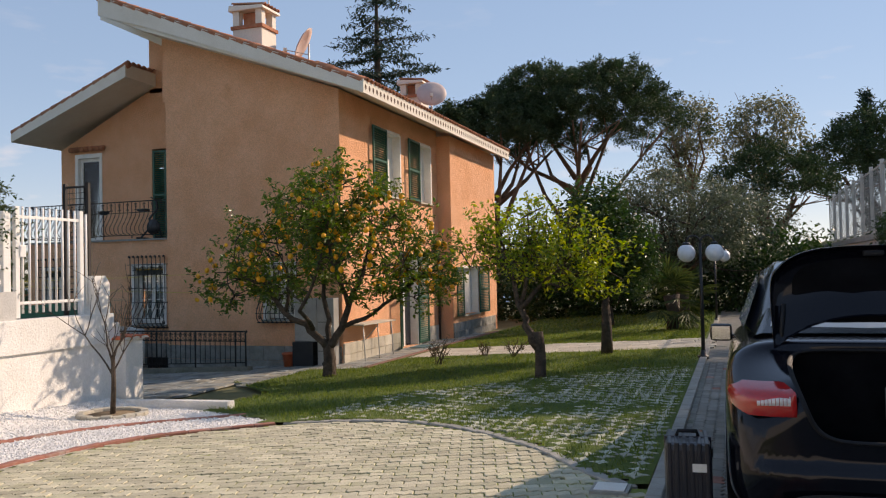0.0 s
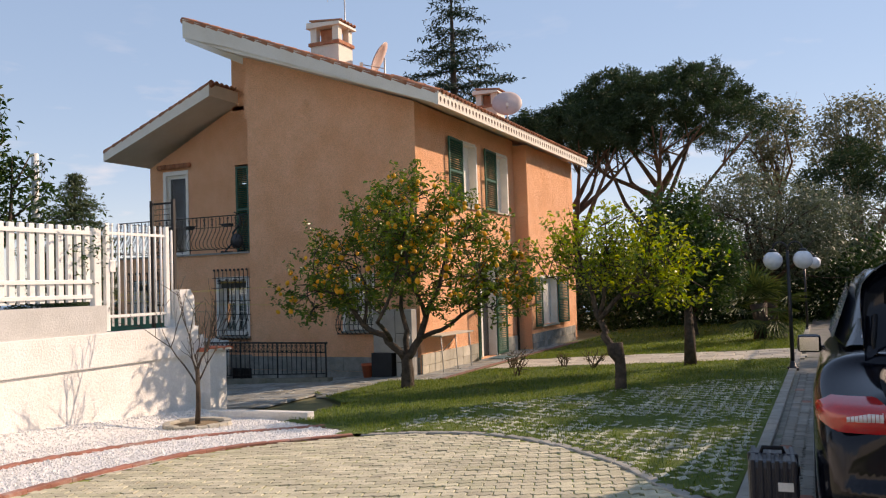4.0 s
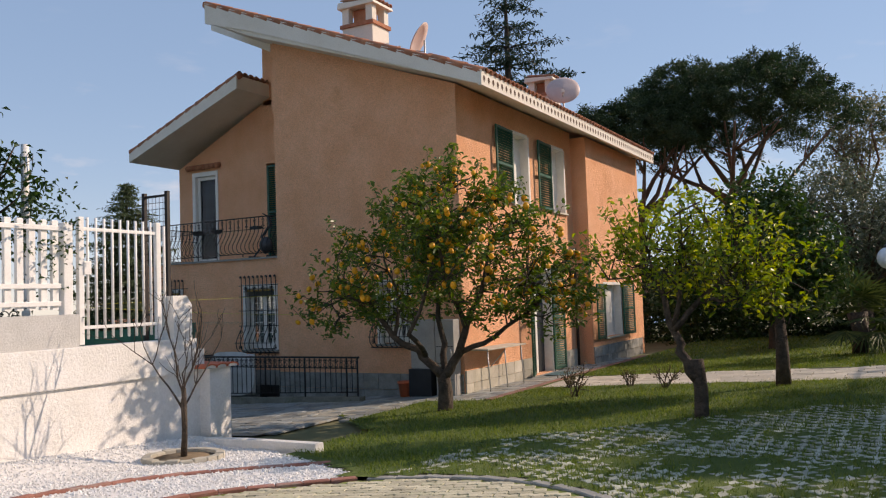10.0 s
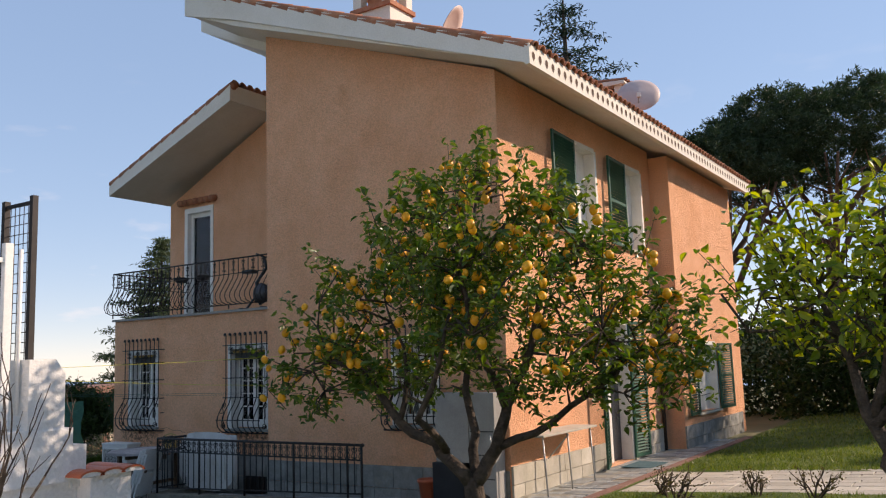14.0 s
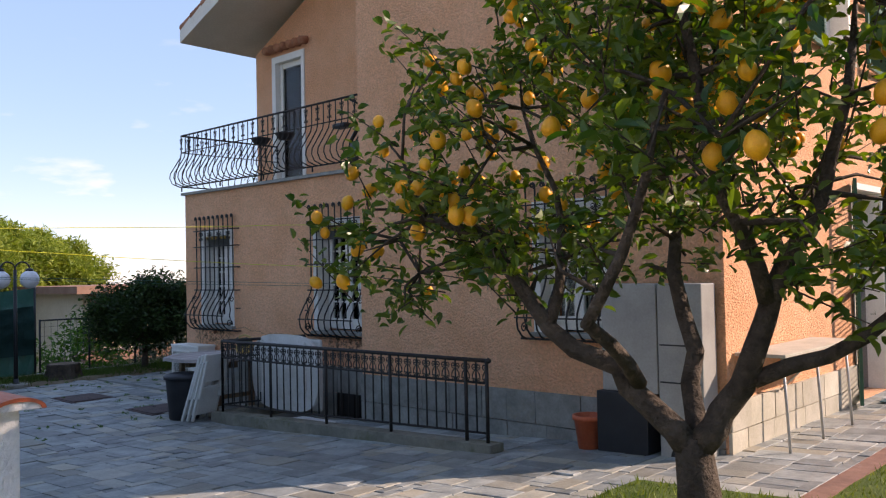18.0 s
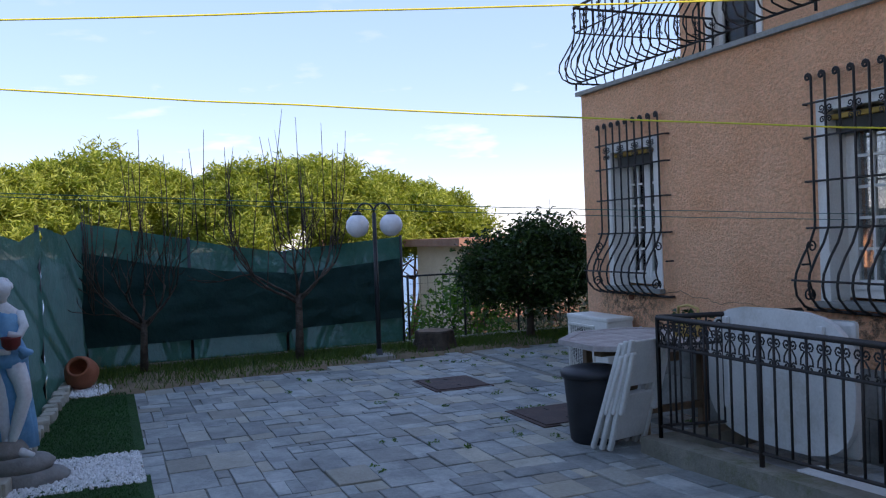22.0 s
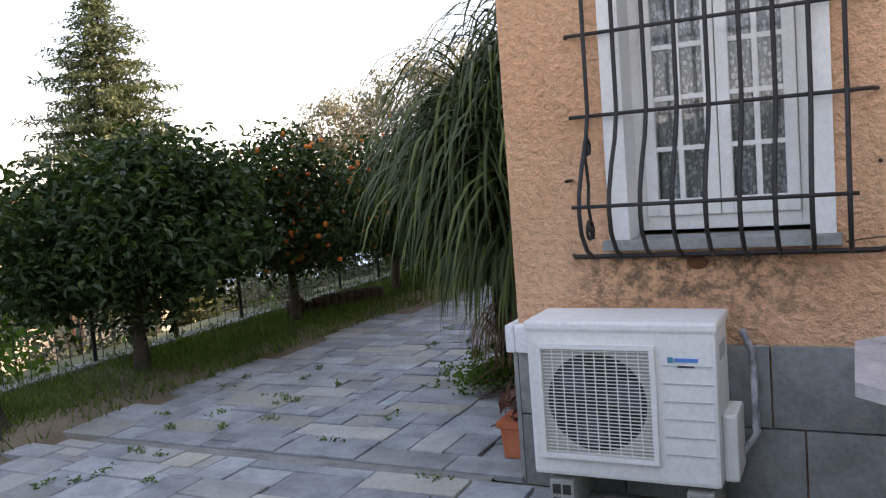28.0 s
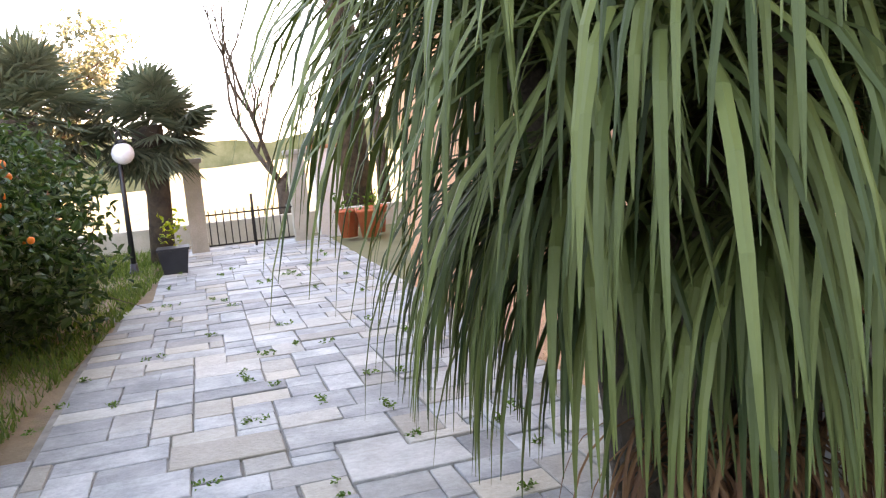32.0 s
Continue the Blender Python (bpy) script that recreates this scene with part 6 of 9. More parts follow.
STAIN = stainmat()
for w0, w1, zt in ((W1[0] - 0.18, W1[1] - 0.02, W1[2] - 0.06), (W2[0] + 0.2, W2[1], W2[2] - 0.06)):
    part("damp_stain", prism(bmesh.new(), [(w0 - 0.1, zt), (w1 + 0.1, zt), (w1 + 0.1, zt - 0.34), (w0 - 0.1, zt - 0.34)], "y", FY - 0.0035, FY - 0.003), STAIN, house, "dark damp stain below the window")


# a hairline crack wandering from the corner window's sill
rk = np.random.default_rng(12)
pts, z = [], W1[2] - 0.02
for i in range(26):
    z += rk.normal(-0.004, 0.012)
    pts.append((W1[1] + 0.08 + i * 0.052, FY - 0.0005, z))
tube("wall_crack", pts, [0.0035 - 0.0001 * i for i in range(26)], mat("dark_crack", (0.13, 0.07, 0.045), (0.18, 0.10, 0.06), 9, 0.95, 0), house, "thin dark crack in the stucco", sides=4)
lathe("rust_stain", [(0.0, 0.0), (0.035, 0.0), (0.03, 0.012), (0.0, 0.014)], mat("rust_brown", (0.16, 0.05, 0.025), (0.22, 0.08, 0.04), 20, 0.9, 0.4), house, m=Matrix.LocRotScale((W1[0] + 0.3, FY, W1[2] - 0.09), Euler((radians(90), 0, 0)), Vector((1.2, 0.8, 1))))


# ---- light-well railing by the house ----
lw = thing("area_railing", "black wrought-iron railing with scroll frieze on a low stone kerb", "railing", at=(0, 0, 0))
KERB_Z = [(-13.95, -0.5), (-9.65, -0.36)]
kb = bmesh.new()
prism(kb, [(-14.02, -0.75), (-9.6, -0.75), (-9.6, -0.36), (-14.02, -0.50)], "y", 15.06, 15.24)
MOSSKERB = mat("mossy_stone_kerb", (0.17, 0.16, 0.125), (0.27, 0.25, 0.20), 5, 0.92, 0.5, 50, c3=(0.12, 0.125, 0.06), wear=0.45)
part("kerb", kb, MOSSKERB, lw, "mossy stone kerb")
kb = bmesh.new()
prism(kb, [(15.24, -0.75), (16.2, -0.75), (16.2, -0.5), (15.24, -0.5)], "x", -14.02, -13.84)
part("kerb", kb, MOSSKERB, lw)


def scroll_big():
    V, F = [], []
    for s in (-1, 1):
        pts = [(s * u, 0, z) for u, z in curl(0.038, 0.0, 0.005, 0.03, 3.14, 1.3, 9)] + [(s * 0.02, 0, -0.07)] + [(s * u, 0, z) for u, z in curl(0.034, -0.125, 0.024, 0.004, 2.4, -1.2, 8)]
        tube_into(V, F, pts, 0.0065, 4)
    me = bpy.data.meshes.new("scroll")
    me.from_pydata(V, [], F)
    me.materials.append(IRON)
    return me


SB = scroll_big()


def straight_rail(parent, a, b, za, zb, top, pitch=0.125, posts=8):
    a, b = Vector((*a, 0)), Vector((*b, 0))
    n = round((b - a).length / pitch)
    ang = math.atan2(b.y - a.y, b.x - a.x)
    for dz, r in ((0.0, 0.02), (-0.2, 0.011)):
        tube("rail", [a + Vector((0, 0, top + dz)), b + Vector((0, 0, top + dz))], r, IRON, parent, sides=6)
    tube("bottom_rail", [a + Vector((0, 0, za + 0.09)), b + Vector((0, 0, zb + 0.09))], 0.011, IRON, parent, sides=6)
    for i in range(n + 1):
        f = i / n
        p = a.lerp(b, f)
        post = i % posts == 0 or i == n
        tube("post" if post else "bar", [(p.x, p.y, (za + (zb - za) * f) - (0.02 if post else -0.09)), (p.x, p.y, top)], 0.017 if post else 0.0085, IRON, parent, sides=6 if post else 5)
        if i < n:
            share("scroll", SB, Matrix.Translation(a.lerp(b, (i + 0.5) / n) + Vector((0, 0, top - 0.06))) @ Matrix.Rotation(ang, 4, "Z"), parent)


straight_rail(lw, (-13.9, 15.15), (-9.7, 15.15), -0.5, -0.37, 0.36)
straight_rail(lw, (-13.9, 15.15), (-13.62, 16.2), -0.5, -0.5, 0.36)
lathe("knob", [(0.0, -0.03), (0.028, -0.01), (0.028, 0.01), (0.0, 0.03)], IRON, lw, (-9.68, 15.15, 0.36), sides=10)

# ---- things on the terrace ----
ac = thing("air_conditioner", "white outdoor air conditioner unit on concrete blocks against the wall", "air conditioner", at=(-16.42, 15.89, -0.62))
AW, AH, AZ = 0.73, 0.62, 0.15
part("casing", bx(0, 0, AZ, AW, 0.29, AZ + AH, 0.018), WHITEPLASTIC, ac)
part("lid", bx(-0.006, -0.006, AZ + AH - 0.035, AW + 0.006, 0.296, AZ + AH + 0.006, 0.012), WHITEPLASTIC, ac)
GX0, GX1, GZ0, GZ1 = 0.045, 0.51, 0.23, 0.69
part("fan_recess", bx(GX0 + 0.01, -0.004, GZ0 + 0.01, GX1 - 0.01, -0.001, GZ1 - 0.01), mat("grey_recess", (0.42, 0.40, 0.35), (0.48, 0.46, 0.40), 4, 0.7, 0.05), ac, "grey recess behind the guard")
# flat near-black disc paints the shade inside the fan opening
V, F = [], []
for i in range(40):
    a = 2 * math.pi * i / 40
    V.append((0.277 + 0.195 * math.cos(a), -0.006, 0.46 + 0.195 * math.sin(a)))
raw("fan_opening", V, [tuple(range(40))], OPENING_SHADE, ac, "near-black disc painting the shade of the round fan opening")
for k in range(3):
    a0 = 2.1 * k
    V = [(0.277 + r * math.cos(a0 + d), -0.009 + 0.004 * d, 0.46 + r * math.sin(a0 + d)) for r, d in ((0.03, 0), (0.17, -0.2), (0.185, 0.5), (0.12, 0.9), (0.04, 0.9))]
    raw("fan_blade", V, [(0, 1, 2, 3, 4)], mat("fan_grey", (0.06, 0.06, 0.07), (0.08, 0.08, 0.09), 4, 0.5, 0), ac)
fr = bmesh.new()
for q in ((GX0, GZ0, GX0 + 0.02, GZ1), (GX1 - 0.02, GZ0, GX1, GZ1), (GX0 + 0.02, GZ0, GX1 - 0.02, GZ0 + 0.02), (GX0 + 0.02, GZ1 - 0.02, GX1 - 0.02, GZ1)):
    box(fr, q[0], -0.022, q[1], q[2], -0.002, q[3])
guard = part("fan_guard", fr, WHITEPLASTIC, ac, "white wire fan guard")
for i in range(30):
    z = GZ0 + 0.02 + (GZ1 - GZ0 - 0.04) * (i + 0.5) / 30
    part("wire", bx(GX0 + 0.02, -0.016, z - 0.0016, GX1 - 0.02, -0.012, z + 0.0016), WHITEPLASTIC, guard)
for i in range(9):
    x = GX0 + 0.02 + (GX1 - GX0 - 0.04) * (i + 1) / 10
    part("wire", bx(x - 0.002, -0.0115, GZ0 + 0.02, x + 0.002, -0.008, GZ1 - 0.02), WHITEPLASTIC, guard)
# raised grey strips paint the shade of the casing's grooves
for i in range(6):
    z = 0.27 + i * 0.068
    part("groove", bx(0.535, -0.003, z, 0.715, 0.001, z + 0.005), mat("groove_shade", (0.45, 0.45, 0.43), None, 4, 0.6, 0), ac)
part("badge", bx(0.555, -0.004, 0.625, 0.575, 0.0, 0.645), mat("badge_teal", (0.02, 0.25, 0.33), None, 4, 0.4, 0), ac, "small teal square badge")
part("badge", bx(0.58, -0.004, 0.628, 0.665, 0.0, 0.642), mat("badge_blue", (0.03, 0.22, 0.5), None, 4, 0.4, 0), ac, "blue badge bar")
part("badge", bx(0.59, -0.004, 0.608, 0.65, 0.0, 0.614), BLACKMETAL, ac)
part("side_cover", bx(AW - 0.001, 0.06, 0.16, AW + 0.055, 0.26, 0.42, 0.015), WHITEPLASTIC, ac)
# grey plate paints the shade of the handle recess
part("handle_recess", bx(AW - 0.004, 0.08, 0.62, AW + 0.003, 0.2, 0.68), mat("handle_shade", (0.4, 0.4, 0.38), None, 4, 0.6, 0), ac)
for x in (0.06, 0.6):
    f = part("foot_block", bx(x, 0.0, 0.0, x + 0.1, 0.28, 0.13, 0.005), CONCRETE, ac, "hollow concrete foot block")
    for k in range(4):
        # dark plates on the block's face paint the shade of its hollows
        part("hollow", bx(x + 0.012 + (k % 2) * 0.042, -0.002, 0.018 + (k // 2) * 0.055, x + 0.046 + (k % 2) * 0.042, 0.0, 0.058 + (k // 2) * 0.055), OPENING_SHADE, f)
for dx in (0.0, 0.03):
    tube("pipe", [(AW + 0.03, 0.2 + dx, 0.2), (AW + 0.1, 0.22 + dx, 0.3), (AW + 0.09, 0.3, 0.6), (AW + 0.05, 0.34, 0.68)], 0.014, mat("pipe_wrap", (0.10, 0.10, 0.10), (0.5, 0.5, 0.48), 12, 0.7, 0.1), ac)

WOODGREY = mat("weathered_teak", (0.36, 0.31, 0.29), (0.50, 0.45, 0.42), 6, 0.8, 0.25, 60, rand=0.14, c3=(0.30, 0.25, 0.23), wear=0.4)
WOODBROWN = mat("brown_timber", (0.16, 0.10, 0.06), (0.25, 0.16, 0.10), 6, 0.8, 0.25, 40)
tb = thing("garden_table", "weathered grey teak octagonal garden table with slatted top", "table", at=(-14.62, 15.52, -0.62))
RX_, RY_ = 0.62, 0.62
oct_pts = [(RX_ * math.cos(radians(22.5 + 45 * i)) * 1.08, RY_ * math.sin(radians(22.5 + 45 * i)) * 1.08) for i in range(8)]
for i in range(8):
    (xa, ya), (xb, yb) = oct_pts[i], oct_pts[(i + 1) % 8]
    ka = 0.88
    part("rim", prism(bmesh.new(), [(xa, ya), (xb, yb), (xb * ka, yb * ka), (xa * ka, ya * ka)], "z", 0.705, 0.745), WOODGREY, tb)
for side in (-1, 1):
    for i in range(13):
        x0 = -0.56 + i * 0.0865
        lim = min(0.55, 0.57 + 0.24 - abs(x0 + 0.04) * 1.0) if abs(x0 + 0.04) > 0.24 else 0.545
        b = bx(x0, 0.035 * side, 0.712, x0 + 0.078, lim * side, 0.74, 0.003)
        part("slat", b, WOODGREY, tb)
part("centre_rail", bx(-0.58, -0.033, 0.708, 0.58, 0.033, 0.742, 0.003), WOODGREY, tb)
part("apron", bx(-0.42, -0.05, 0.6, 0.42, 0.05, 0.7), WOODBROWN, tb)
part("apron", bx(-0.05, -0.42, 0.62, 0.05, 0.42, 0.7), WOODBROWN, tb)
for x in (-0.42, 0.36):
    for y in (-0.3, 0.24):
        part("leg", bx(x, y, 0, x + 0.06, y + 0.06, 0.7, 0.005), WOODBROWN, tb)
    part("stretcher", bx(x + 0.01, -0.24, 0.22, x + 0.05, 0.24, 0.27), WOODBROWN, tb)
bsk = thing("wicker_basket", "yellow rattan handled basket with dark greenery on the table", "basket", at=(-14.45, 15.85, 0.125))
lathe("bowl", [(0.0, 0.0), (0.11, 0.0), (0.13, 0.1), (0.125, 0.1), (0.1, 0.01), (0.0, 0.01)], mat("rattan", (0.50, 0.32, 0.08), (0.6, 0.4, 0.13), 20, 0.6, 0.3, 80), bsk)
tube("handle", [(-0.13, 0, 0.09), (-0.12, 0, 0.22), (0.0, 0, 0.24), (0.12, 0, 0.22), (0.13, 0, 0.09)], 0.012, mat("rattan_pole", (0.5, 0.33, 0.1), (0.6, 0.4, 0.14), 20, 0.6, 0.2, 60), bsk)
V, F = [], []
leaves_into(np.random.default_rng(2), V, F, [(0, 0, 0.1)] * 6, 0.06, 14, 0.08)
raw("greenery", V, F, ORANGELEAF, bsk)

BLACKPLASTIC = mat("black_plastic", (0.014, 0.015, 0.018), (0.022, 0.024, 0.028), 6, 0.5, 0.05, 60, spec=0.4)
bin_ = thing("waste_bin", "round black plastic bin standing by the garden table", "bin", at=(-14.5, 14.98, -0.62))
lathe("barrel", [(0.0, 0.0), (0.17, 0.0), (0.185, 0.02), (0.225, 0.5), (0.225, 0.52), (0.0, 0.52)], BLACKPLASTIC, bin_, sides=24)
lathe("lid", [(0.245, 0.5), (0.25, 0.535), (0.23, 0.555), (0.15, 0.575), (0.0, 0.585)], BLACKPLASTIC, bin_, sides=24)
part("lid_grip", bx(-0.27, -0.03, 0.515, -0.23, 0.03, 0.545, 0.006), BLACKPLASTIC, bin_)
CHALK = mat("aged_white_resin", (0.58, 0.57, 0.53), (0.68, 0.67, 0.63), 3, 0.55, 0.08, 50, c3=(0.48, 0.45, 0.38), wear=0.42)
for i, (dx, dy, ry) in enumerate(((0.0, 0.0, 22), (0.07, 0.03, 19), (0.13, 0.06, 17))):
    ch = thing("folding_chair", "folded white resin garden chair leaning on the railing", "chair", "folded chairs", at=(-14.2 + dx, 14.99 + dy, -0.62))
    ch.matrix_basis = pose(-14.32 + dx, 14.98 + dy, -0.6, 0, ry, 12)
    for y in (-0.19, 0.15):
        part("leg", bx(0, y, 0.0, 0.035, y + 0.04, 0.86, 0.012), CHALK, ch)
        part("arm", bx(0.036, y, 0.3, 0.07, y + 0.045, 0.78, 0.014), CHALK, ch)
    part("backrest", bx(0.004, -0.149, 0.5, 0.03, 0.149, 0.85, 0.01), CHALK, ch)
    part("seat", bx(0.004, -0.149, 0.08, 0.03, 0.149, 0.44, 0.01), CHALK, ch)
rt = thing("table_top", "round white resin table top stood on edge behind the railing", "table top", at=(-13.3, 15.62, -0.5))
V, F = [], []
for e, yy in ((0, 0.0), (1, 0.045)):
    for i in range(28):
        a = 2 * math.pi * i / 28
        V.append((0.66 * math.copysign(abs(math.cos(a)) ** 0.55, math.cos(a)), yy + 0.12 * 0, 0.47 + 0.46 * math.copysign(abs(math.sin(a)) ** 0.7, math.sin(a))))
F = [tuple(range(27, -1, -1)), tuple(range(28, 56))] + [(i, (i + 1) % 28, 28 + (i + 1) % 28, 28 + i) for i in range(28)]
raw("top", V, F, CHALK, rt)
for x in (-0.45, 0.4):
    part("folded_leg", bx(x, -0.03, 0.2, x + 0.05, 0.0, 0.85, 0.01), CHALK, rt)
for i, (x, y, rz) in enumerate(((-12.85, 15.72, 8),)):
    st = thing("table_top", "second white resin table top leaning behind the railing", "table top", at=(x, y, -0.5), rz=rz)
    part("top", bx(-0.5, 0, 0.03, 0.12, 0.04, 0.88, 0.03), CHALK, st)
fr_ = thing("resin_panel", "white torn panel lying on the light-well floor", "panel", at=(-12.6, 15.5, -0.55))
part("panel", bx(-0.3, -0.1, 0, 0.3, 0.1, 0.04, 0.01), CHALK, fr_)
# flower pots at the corner
for (x, y, z, s, lab) in ((-16.69, 16.5, -0.62, 1.0, "square terracotta pot with red succulent against the house corner"), (-9.0, 15.7, -0.42, 0.95, "red plastic flower pot standing against the plinth")):
    p = thing("flower_pot", lab, "flower pot", at=(x, y, z))
    if x < -10:
        bmp = bmesh.new()
        prism(bmp, [(-0.08, 0), (0.08, 0), (0.1, 0.17), (-0.1, 0.17)], "y", -0.085, 0.085)
        part("pot", bmp, REDTILE, p)
        part("rim", bx(-0.112, -0.1, 0.145, 0.112, 0.1, 0.18, 0.007), REDTILE, p)
        V, F = [], []
        leaves_into(np.random.default_rng(8), V, F, [(0, 0, 0.21), (0.03, 0.02, 0.26)], 0.06, 26, 0.09, 0.4, -0.6)
        raw("succulent", V, F, leafmat("red_succulent", (0.10, 0.03, 0.025), (0.2, 0.08, 0.05), 0.5, 0.2), p, "dark red succulent")
    else:
        lathe("pot", [(0.0, 0), (0.1, 0), (0.135, 0.26), (0.15, 0.26), (0.15, 0.3), (0.125, 0.3), (0.11, 0.25), (0.0, 0.25)], REDTILE, p)
# built-in barbecue cabinet at the corner
cab = thing("kitchen_cabinet", "grey metal outdoor cabinet with a black lower unit", "cabinet", at=(-8.4, 15.66, -0.4))
CABGREY = mat("grey_cabinet_enamel", (0.30, 0.29, 0.27), (0.38, 0.37, 0.34), 3, 0.4, 0.04)
part("upper_panel", bx(-0.42, -0.02, 0.52, 0.1, 0.22, 1.42, 0.01), CABGREY, cab)
part("lower_panel", bx(-0.46, -0.06, 0.0, 0.02, 0.22, 0.515, 0.008), BLACKPLASTIC, cab, "black lower unit")
part("side_unit", bx(0.115, -0.03, 0.0, 0.5, 0.22, 1.42, 0.01), CABGREY, cab)
for z in (0.32, 0.62, 0.92):
    part("seam", bx(0.13, -0.034, z, 0.48, -0.03, z + 0.012), BLACKPLASTIC, cab)
# flat dark disc paints the shade inside the arch
lathe("drain_arch", [(0.0, 0.0), (0.11, 0.0), (0.11, 0.012), (0.0, 0.012)], OPENING_SHADE, cab, m=pose(0.32, -0.028, 0.03, 90, 0, 0))
tube("handle", [(0.45, -0.06, 0.75), (0.47, -0.09, 0.8), (0.45, -0.06, 0.88)], 0.01, GREYMETAL, cab)
# wall shelf on thin legs along the sunny wall
sh = thing("wall_shelf", "pale folding shelf table on thin metal legs against the sunny wall", "shelf", at=(HX1, 16.05, -0.35))
part("board", bx(0.01, 0, 0.77, 0.42, 1.75, 0.8, 0.006), PALESTONE, sh)
for y in (0.1, 0.85, 1.62):
    tube("leg", [(0.4, y, 0.0), (0.36, y, 0.77)], 0.012, GREYMETAL, sh)
tube("strut", [(0.05, 0.85, 0.4), (0.38, 0.85, 0.74)], 0.01, GREYMETAL, sh)
# door mat
dm = thing("door_mat", "dark teal door mat in front of the garden door", "mat", at=(-7.35, 19.5, zg(-7.35, 19.5) + 0.005))
part("mat", bx(-0.25, -0.4, 0, 0.25, 0.4, 0.012, 0.004), mat("teal_mat", (0.05, 0.11, 0.12), (0.08, 0.15, 0.16), 20, 0.95, 0.4, 90), dm)


# ---- globe lamps ----
OPAL = mat("opal_globe", (0.74, 0.74, 0.75), (0.80, 0.80, 0.80), 3, 0.25, 0.02, 20, spec=0.5)


def globe_lamp(x, y, z, h, along, r, label, arms=2, rz=0):
    l = thing("globe_lamp", label, "lamp post", "garden lamps", at=(x, y, z), rz=rz)
    lathe("base", [(0.0, -0.05), (0.09, -0.05), (0.09, 0.02), (0.05, 0.03), (0.04, 0.12), (0.0, 0.12)], BLACKMETAL, l, sides=14)
    tube("pole", [(0, 0, 0.0), (0, 0, h - 0.05)], [0.034, 0.026], BLACKMETAL, l, sides=10)
    for k in range(arms):
        s = (-1 if k == 0 else 1) if arms == 2 else 1
        a = [(0, 0, h - 0.12)] + [(s * (0.11 - 0.11 * math.cos(t)) * along / 0.22, 0, h - 0.05 + 0.13 * math.sin(t)) for t in np.linspace(0.2, math.pi - 0.3, 9)]
        a.append((s * along, 0, h - 0.03))
        tube("arm", a, 0.014, BLACKMETAL, l, sides=7)
        lathe("gallery", [(0.0, 0.0), (0.065, 0.0), (0.06, 0.03), (0.02, 0.05), (0.0, 0.05)], BLACKMETAL, l, (s * along, 0, h - 0.075), sides=14)
        prof = [(0.05, r * 0.95)] + [(r * math.cos(t), r * math.sin(t)) for t in np.linspace(1.2, -1.5, 12)] + [(0.0, -r)]
        lathe("globe", list(reversed(prof)), OPAL, l, (s * along, 0, h - 0.07 - r * 0.95), "white opal glass globe", 24)
    return l


globe_lamp(-19.73, 14.91, -0.61, 1.99, 0.235, 0.155, "black twin lamp post with white opal globes on the grass bank", rz=90)
globe_lamp(-0.6, 14.7, 0.0, 1.95, 0.225, 0.15, "black twin lamp post with white opal globes beside the driveway", rz=2)
globe_lamp(-0.6, 24.5, -0.05, 2.05, 0.25, 0.16, "further black lamp post with white globe beside the driveway", arms=1)
wfoot = thing("lamp_footing", "rough concrete footing round the lamp post", "footing", at=(-19.73, 14.91, -0.62))
part("pad", bx(-0.17, -0.2, -0.03, 0.16, 0.18, 0.045, 0.02), CONCRETE, wfoot)

# ---- net fence, stumps, jar, statue ----
def netmat(name, c1, c2, clear):
    m = mat(name, c1, c2, 1.2, 0.85, 0.5, 14, c3=tuple(0.7 * c for c in c1), wear=0.4, bdist=0.05)
    N, L = m.node_tree.nodes, m.node_tree.links
    t, mx = N.new("ShaderNodeBsdfTransparent"), N.new("ShaderNodeMixShader")
    mx.inputs["Fac"].default_value = clear
    tl, m2 = N.new("ShaderNodeBsdfTranslucent"), N.new("ShaderNodeMixShader")
    tl.inputs["Color"].default_value = (*[2.0 * c for c in c2], 1)
    m2.inputs["Fac"].default_value = 0.08
    L.new(N["Principled BSDF"].outputs[0], m2.inputs[1])
    L.new(tl.outputs[0], m2.inputs[2])
    L.new(m2.outputs[0], mx.inputs[1])
    L.new(t.outputs[0], mx.inputs[2])
    L.new(mx.outputs[0], N["Material Output"].inputs["Surface"])
    return m


NET = netmat("green_shade_net", (0.016, 0.10, 0.078), (0.032, 0.145, 0.112), 0.04)
NETDARK = netmat("doubled_shade_net", (0.006, 0.036, 0.032), (0.011, 0.054, 0.045), 0.01)


def net_panel(parent, a, b, za, zb, tops, seed, sag=0.0, off=0.0, cloth=NET):
    """Shade cloth hung between posts, with folds and an uneven upper edge."""
    V, F = [], []
    nu, nv = 44, 18
    a, b = Vector((*a, 0)), Vector((*b, 0))
    d = (b - a).normalized()
    nrm = Vector((-d.y, d.x, 0))
    for i in range(nu + 1):
        u = i / nu
        zt = np.interp(u, [k / (len(tops) - 1) for k in range(len(tops))], tops)
        z0 = za + (zb - za) * u
        for j in range(nv + 1):
            v = j / nv
            z = z0 + (zt - z0) * v
            w = 0.06 * noise.noise((u * 4 + seed, z * 5.5 + u * 2.2, seed)) + 0.02 * noise.noise((u * 16, z * 13 + 3 * u, seed + 5))
            p = a.lerp(b, u) + nrm * (w + off + 0.03 * math.sin(math.pi * v) * sag)
            V.append((p.x, p.y, z))
    for i in range(nu):
        for j in range(nv):
            q = i * (nv + 1) + j
            F.append((q, q + nv + 1, q + nv + 2, q + 1))
    return raw("net", V, F, cloth, parent, "", True)


